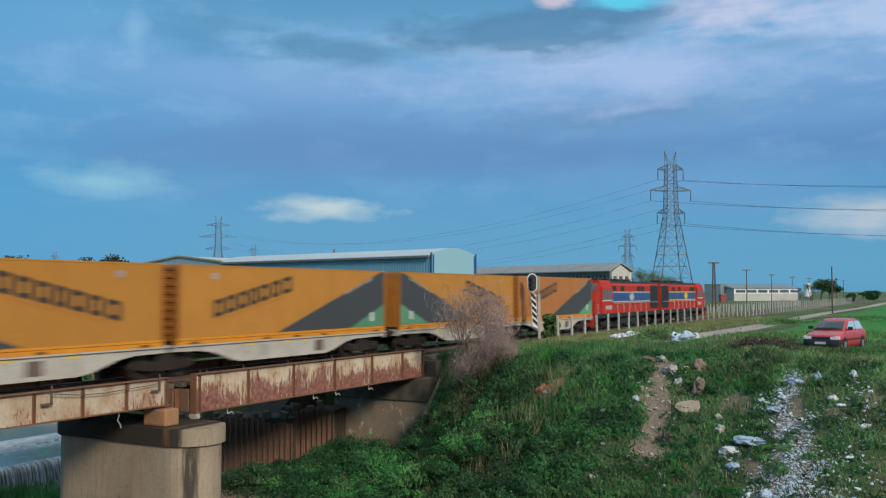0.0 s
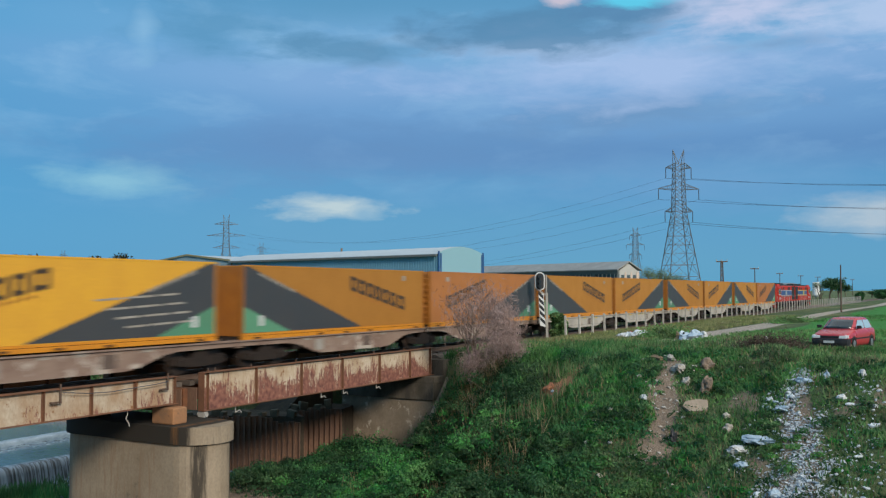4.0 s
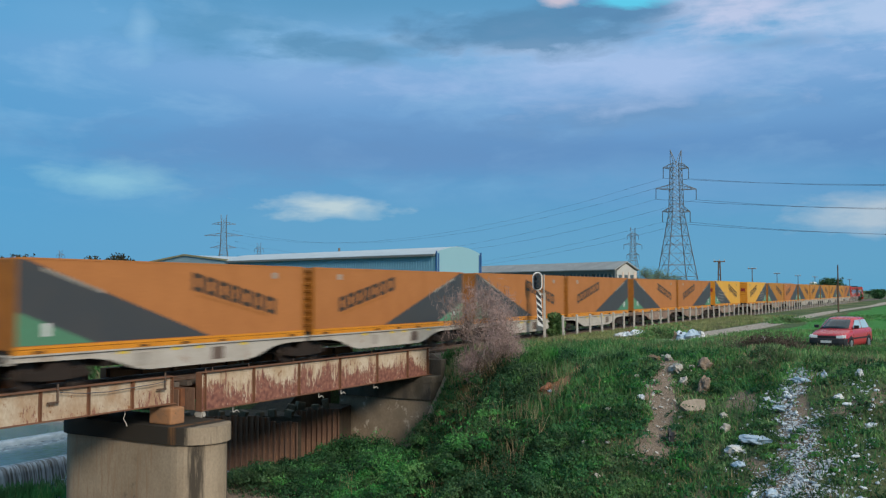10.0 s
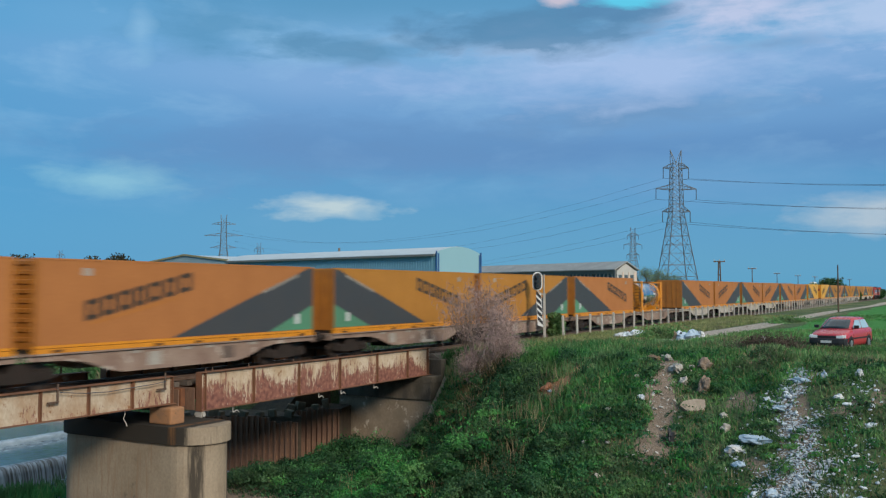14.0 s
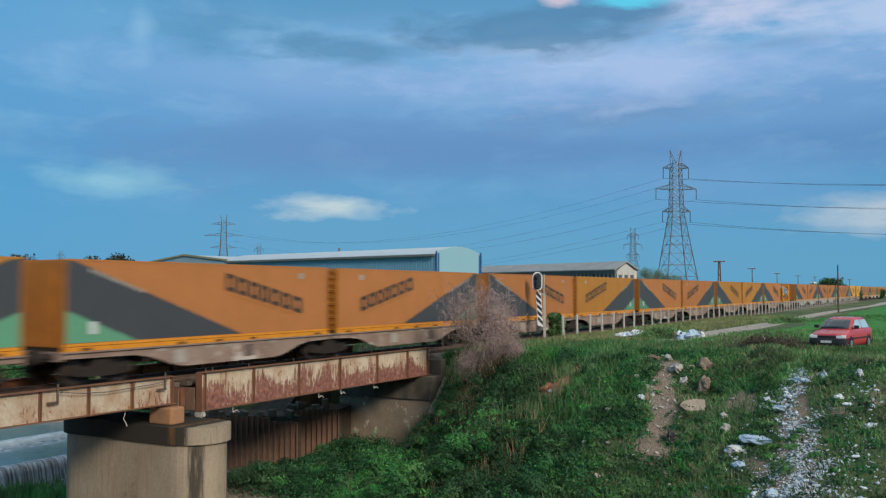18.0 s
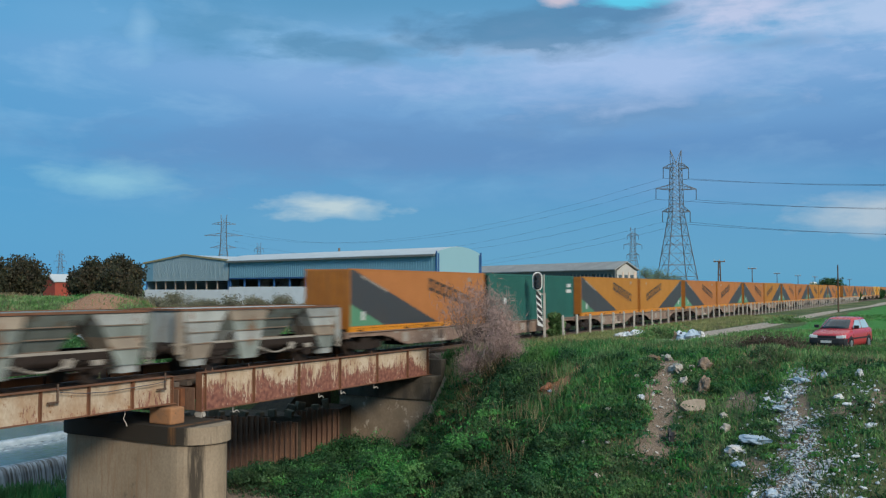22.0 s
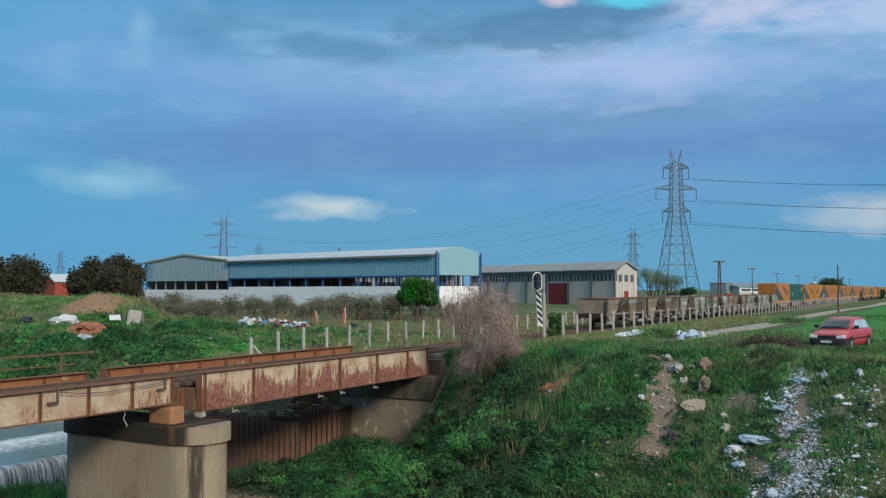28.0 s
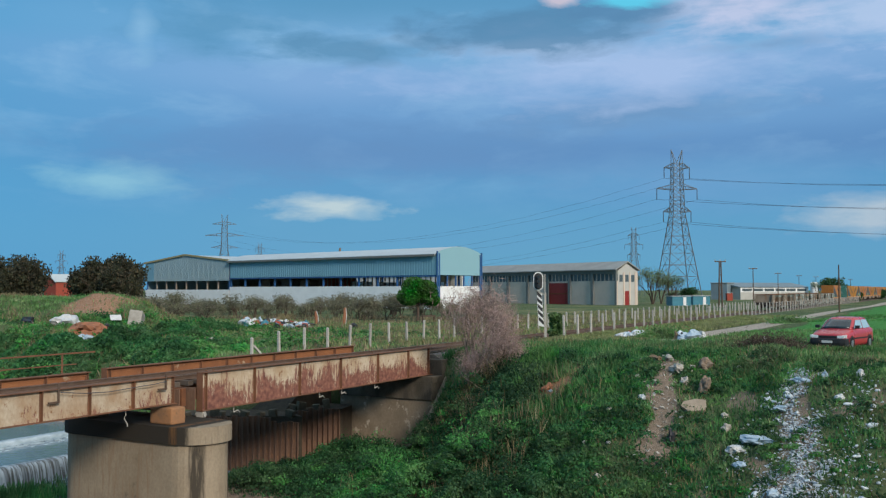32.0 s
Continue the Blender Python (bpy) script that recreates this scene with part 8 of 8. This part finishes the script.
for x, y, sx, sy, sz, tx, ty, rz, mt, lab in (
        (34.2, 8.2, 0.30, 0.2, 0.36, 10, -14, 10, "brown_stone", "upright brown boulder in the grass"),
        (36.1, 8.6, 0.36, 0.26, 0.26, 0, 0, 0, "brown_stone", "weathered brown boulder in the grass"), (35.2, 9.45, 0.34, 0.22, 0.2, 0, 0, 40, "stone", "grey boulder at the top of the path"),
        (34.6, 9.0, 0.2, 0.16, 0.15, 0, 0, 30, "stone", "grey stone beside the path"), (33.3, 10.2, 0.17, 0.13, 0.12, 0, 0, 0, "rubble", "pale stone beside the path"),
        (31.9, 6.9, 0.17, 0.15, 0.16, 0, 0, 0, "stone", "grey-beige stone on the slope"), (32.6, 7.1, 0.14, 0.12, 0.1, 0, 0, 0, "stone", "grey-beige stone on the slope"),
        (36.2, 10.6, 0.4, 0.16, 0.12, 0, 0, 55, "earth", "dark stones at the path's head"), (36.5, 10.15, 0.34, 0.2, 0.12, 0, 0, 50, "stone", "dark stone at the path's head"),
        (31.0, 5.75, 0.28, 0.56, 0.14, 0, 0, -8, "plastic_blue", "pale blue long plastic sack on the slope"), (30.85, 6.4, 0.26, 0.30, 0.13, 0, 0, 20, "plastic_white", "pale plastic sack on the slope"),
        (30.05, 6.1, 0.2, 0.2, 0.12, 0, 0, 15, "plastic_blue", "crumpled pale plastic sack"), (33.6, 4.75, 0.3, 0.2, 0.1, 0, 0, 60, "plastic_blue", "torn pale blue sheet among the rubble"),
        (32.3, 5.2, 0.3, 0.22, 0.09, 0, 0, 20, "plastic_blue", "torn pale blue sheet among the rubble"), (32.3, 3.4, 0.2, 0.16, 0.1, 0, 0, 0, "plastic_white", "white rag in the rubble"),
        (33.6, 2.9, 0.14, 0.12, 0.16, 0, 0, 0, "plastic_white", "white plastic scrap in the grass"), (33.6, 4.0, 0.13, 0.1, 0.16, 0, 0, 0, "plastic_blue", "pale blue plastic scrap"),
        (31.1, 8.55, 0.15, 0.12, 0.3, 0, 12, 0, "black_paint", "black plastic scrap by the path"), (28.6, 4.9, 0.22, 0.18, 0.14, 0, 0, 0, "plastic_blue", "pale blue plastic scrap"),
        (35.3, 14.75, 0.3, 0.22, 0.16, 0, -25, 0, "terracotta", "broken clay brick on the bank"), (35.0, 14.5, 0.08, 0.08, 0.06, 0, 0, 0, "plastic_blue", "small blue plastic scrap"),
        (24.3, 33.8, 0.5, 0.4, 0.35, 0, 0, 0, "stone", "pale stone at the water's edge"), (45.2, 53.8, 1.6, 1.1, 0.55, 0, 0, 30, "terracotta", "heap of broken red bricks"), (44.0, 52.6, 0.9, 0.6, 0.35, 0, 0, 10, "terracotta", "small heap of broken red bricks"), (46.1, 57.2, 1.3, 0.8, 0.6, 0, 0, 20, "plastic_white", "heap of white plastic sacks"),
        (43.4, 52.0, 0.6, 0.5, 0.3, 0, 0, 0, "plastic_blue", "pale torn plastic in the grass"), (47.8, 54.8, 0.35, 0.3, 0.3, 0, 0, 0, "black_paint", "black plastic bag in the grass"),
        (44.8, 43.3, 0.65, 0.3, 0.18, 0, 0, 30, "plastic_white", "white board lying in the grass"), (46.4, 43.6, 0.45, 0.4, 0.25, 0, 0, 0, "stone", "grey lump of rubble in the grass"), (43.4, 42.5, 0.3, 0.25, 0.2, 0, 0, 0, "stone", "grey lump of rubble in the grass"),
        (45.6, 61.0, 1.0, 0.5, 0.4, 0, 0, 70, "black_paint", "black tarpaulin on the bank"), (43.2, 63.0, 1.8, 0.7, 0.3, 0, 0, 100, "black_paint", "black tarpaulin on the bank")):
    o = thing("sack" if "plastic" in mt else "tarpaulin" if "tarpaulin" in lab else "boulder", lab, "rubbish" if "plastic" in mt or mt == "black_paint" else "stone", Matrix.Translation(on_ground(x, y)) @ pose(0, 0, 0, tx, ty, rz), "rubbish and stones")
    part("lump", Kit().lump((0, 0, sz * 0.45), (sx, sy, sz), x * 3.7 + y, 0.30, 3), mt, o)
leaning = thing("stone_slab", "flat beige broken slab leaning on the bank", "stone", Matrix.Translation(on_ground(32.9, 8.22)) @ pose(0, 0, 0, 0, -38, 14))
part("slab", Kit().prism([(-0.22, -0.36), (-0.05, -0.42), (0.3, -0.40), (0.34, -0.1), (0.2, 0.36), (-0.02, 0.44), (-0.26, 0.2)], "z", 0.02, 0.16), "slab_stone", leaning)
slab = thing("concrete_block", "big tilted concrete block on the waste ground", "concrete block", Matrix.Translation(on_ground(52.3, 56.9)) @ pose(0, 0, 0, 8, 14, 40))
part("block", Kit().box(-0.9, 0.9, -0.5, 0.5, -0.2, 1.05, 0.08), "stone", slab)
bd = thing("white_board", "white board leaning against the concrete block", "board", Matrix.Translation(on_ground(50.7, 57.3)) @ pose(0, 0, 0.5, 50, 0, -30))
part("board", Kit().box(-0.42, 0.42, -0.26, 0.26, 0.0, 0.05), "plastic_white", bd)
for i in range(64):
    xx, d = random.uniform(425, 545), random.uniform(79, 87)
    p = view(xx, d)
    mt = random.choice(("plastic_white", "plastic_blue", "red_wall", "terracotta", "turquoise", "plastic_white", "black_paint"))
    o = thing("rubbish_bag", {"plastic_white": "white plastic rubbish bag", "plastic_blue": "pale blue plastic rubbish", "red_wall": "red cloth rubbish", "terracotta": "orange-brown rubbish heap", "turquoise": "blue plastic rubbish", "black_paint": "black rubbish bag"}[mt] + " on the waste ground", "rubbish", Matrix.Translation(p) @ pose(0, 0, 0, 0, 0, random.uniform(0, 180)), "fly-tipped rubbish")
    part("bag", Kit().lump((0, 0, 0.15), (random.uniform(0.2, 0.6), random.uniform(0.15, 0.35), random.uniform(0.15, 0.42)), i, 0.4, 2), mt, o)
for xx, d, mt, sx in ((1100, 58, "plastic_white", 0.6), (1112, 58.6, "red_wall", 0.25), (1122, 58, "rubble", 0.65), (1137, 58.4, "rubble", 0.5), (1108, 57.8, "rubble", 0.35), (1198, 54, "rubble", 0.35), (1212, 53.4, "plastic_blue", 0.65), (1226, 53.6, "plastic_blue", 0.55), (1204, 53.4, "black_paint", 0.15), (1240, 53.6, "plastic_white", 0.3), (1194, 53.6, "dry", 0.2), (1350, 43, "plastic_white", 0.15)):
    p = view(xx, d)
    o = thing("rubbish_bag", "torn white plastic sack beside the track" if mt == "plastic_white" else "heap of plastic rubbish beside the track", "rubbish", Matrix.Translation(p), "rubbish beside the track")
    part("bag", Kit().lump((0, 0, 0.12), (sx, sx * 0.7, 0.3), xx, 0.35, 3), mt, o)
for xx, h, lean in ((560, 1.35, -10), (608, 1.75, 4)):
    p = view(xx, 90)
    o = thing("orange_post", "orange plastic marker post with a pale edge", "post", Matrix.Translation(p) @ pose(0, 0, 0, 0, lean, 0))
    part("stem", Kit().prism([(-0.2, -0.1), (0.12, -0.1), (0.2, h * 0.6), (0.05, h), (-0.12, h)], "y", -0.05, 0.05), "terracotta", o)
    part("edge", Kit().prism([(0.125, -0.1), (0.22, -0.1), (0.3, h * 0.6), (0.15, h), (0.06, h), (0.205, h * 0.6)], "y", -0.06, 0.06), "plastic_white", o)
o = thing("black_scrap", "black scrap lying in the grass", "scrap", Matrix.Translation(view(625, 82)))
part("scrap", Kit().lump((0, 0, 0.3), (0.55, 0.2, 0.26), 5, 0.3, 2).box(-0.4, -0.32, -0.05, 0.05, -0.05, 0.3).box(0.3, 0.38, -0.05, 0.05, -0.05, 0.3), "black_paint", o)
bench = thing("timber_frame", "low dark timber frame beside the tree", "frame", Matrix.Translation(view(757, 96)))
part("beam", Kit().box(-1.3, 1.3, -0.1, 0.1, 0.75, 0.9), "wood_pole", bench)
for s in (-1.2, 1.2):
    part("leg", Kit().box(s - 0.07, s + 0.07, -0.07, 0.07, -0.1, 0.75), "wood_pole", bench)
# falling water
def cascade(y, z0, z1, reach, x0=8.0, x1=34.0):
    """A sheet of water curling over a sill and spreading at its foot."""
    rows = [(0.25, 0.0), (0.0, -0.02), (-0.10, -0.14), (-0.16, -0.45), (-0.20, -0.8), (-0.24, -1.0)]
    xs = np.arange(x0, x1, 0.12)
    k = Kit()
    vs = [(x, y + a * reach + 0.02 * math.sin(x * 5.1 + 2 * math.sin(x * 1.7)) * -b + 0.03 * random.random(), z0 + (z0 - z1) * b) for a, b in rows for x in xs]
    n = len(xs)
    return k.add(vs, [(j * n + i, j * n + i + 1, (j + 1) * n + i + 1, (j + 1) * n + i) for j in range(len(rows) - 1) for i in range(n - 1)])


part("falling_water", cascade(35.5, RIVER + 0.012, RIVER - 0.892, 1.6), "foam", weir, "streaks of falling water", True)
part("falling_water", cascade(40.26, RIVER + 0.262, RIVER + 0.012, 1.2), "froth", weir, "white water over the upper step", True)


def froth(y, z, deep):
    """A ragged band of froth on the water below a fall."""
    k = Kit()
    for i in range(420):
        x, d = random.uniform(8, 34), random.random() ** 1.6 * deep
        r = random.uniform(0.05, 0.2) * (1.2 - d / deep * 0.7)
        k.lump((x, y - d, z), (r * random.uniform(1.0, 2.2), r * 0.7, r * 0.22), i, 0.3, 1)
    return k


part("foot_froth", froth(35.25, RIVER - 0.9, 1.5), "froth", weir, "white froth at the foot of the fall", True)
part("foot_froth", froth(39.9, RIVER, 0.9), "froth", weir, "", True)
motions()
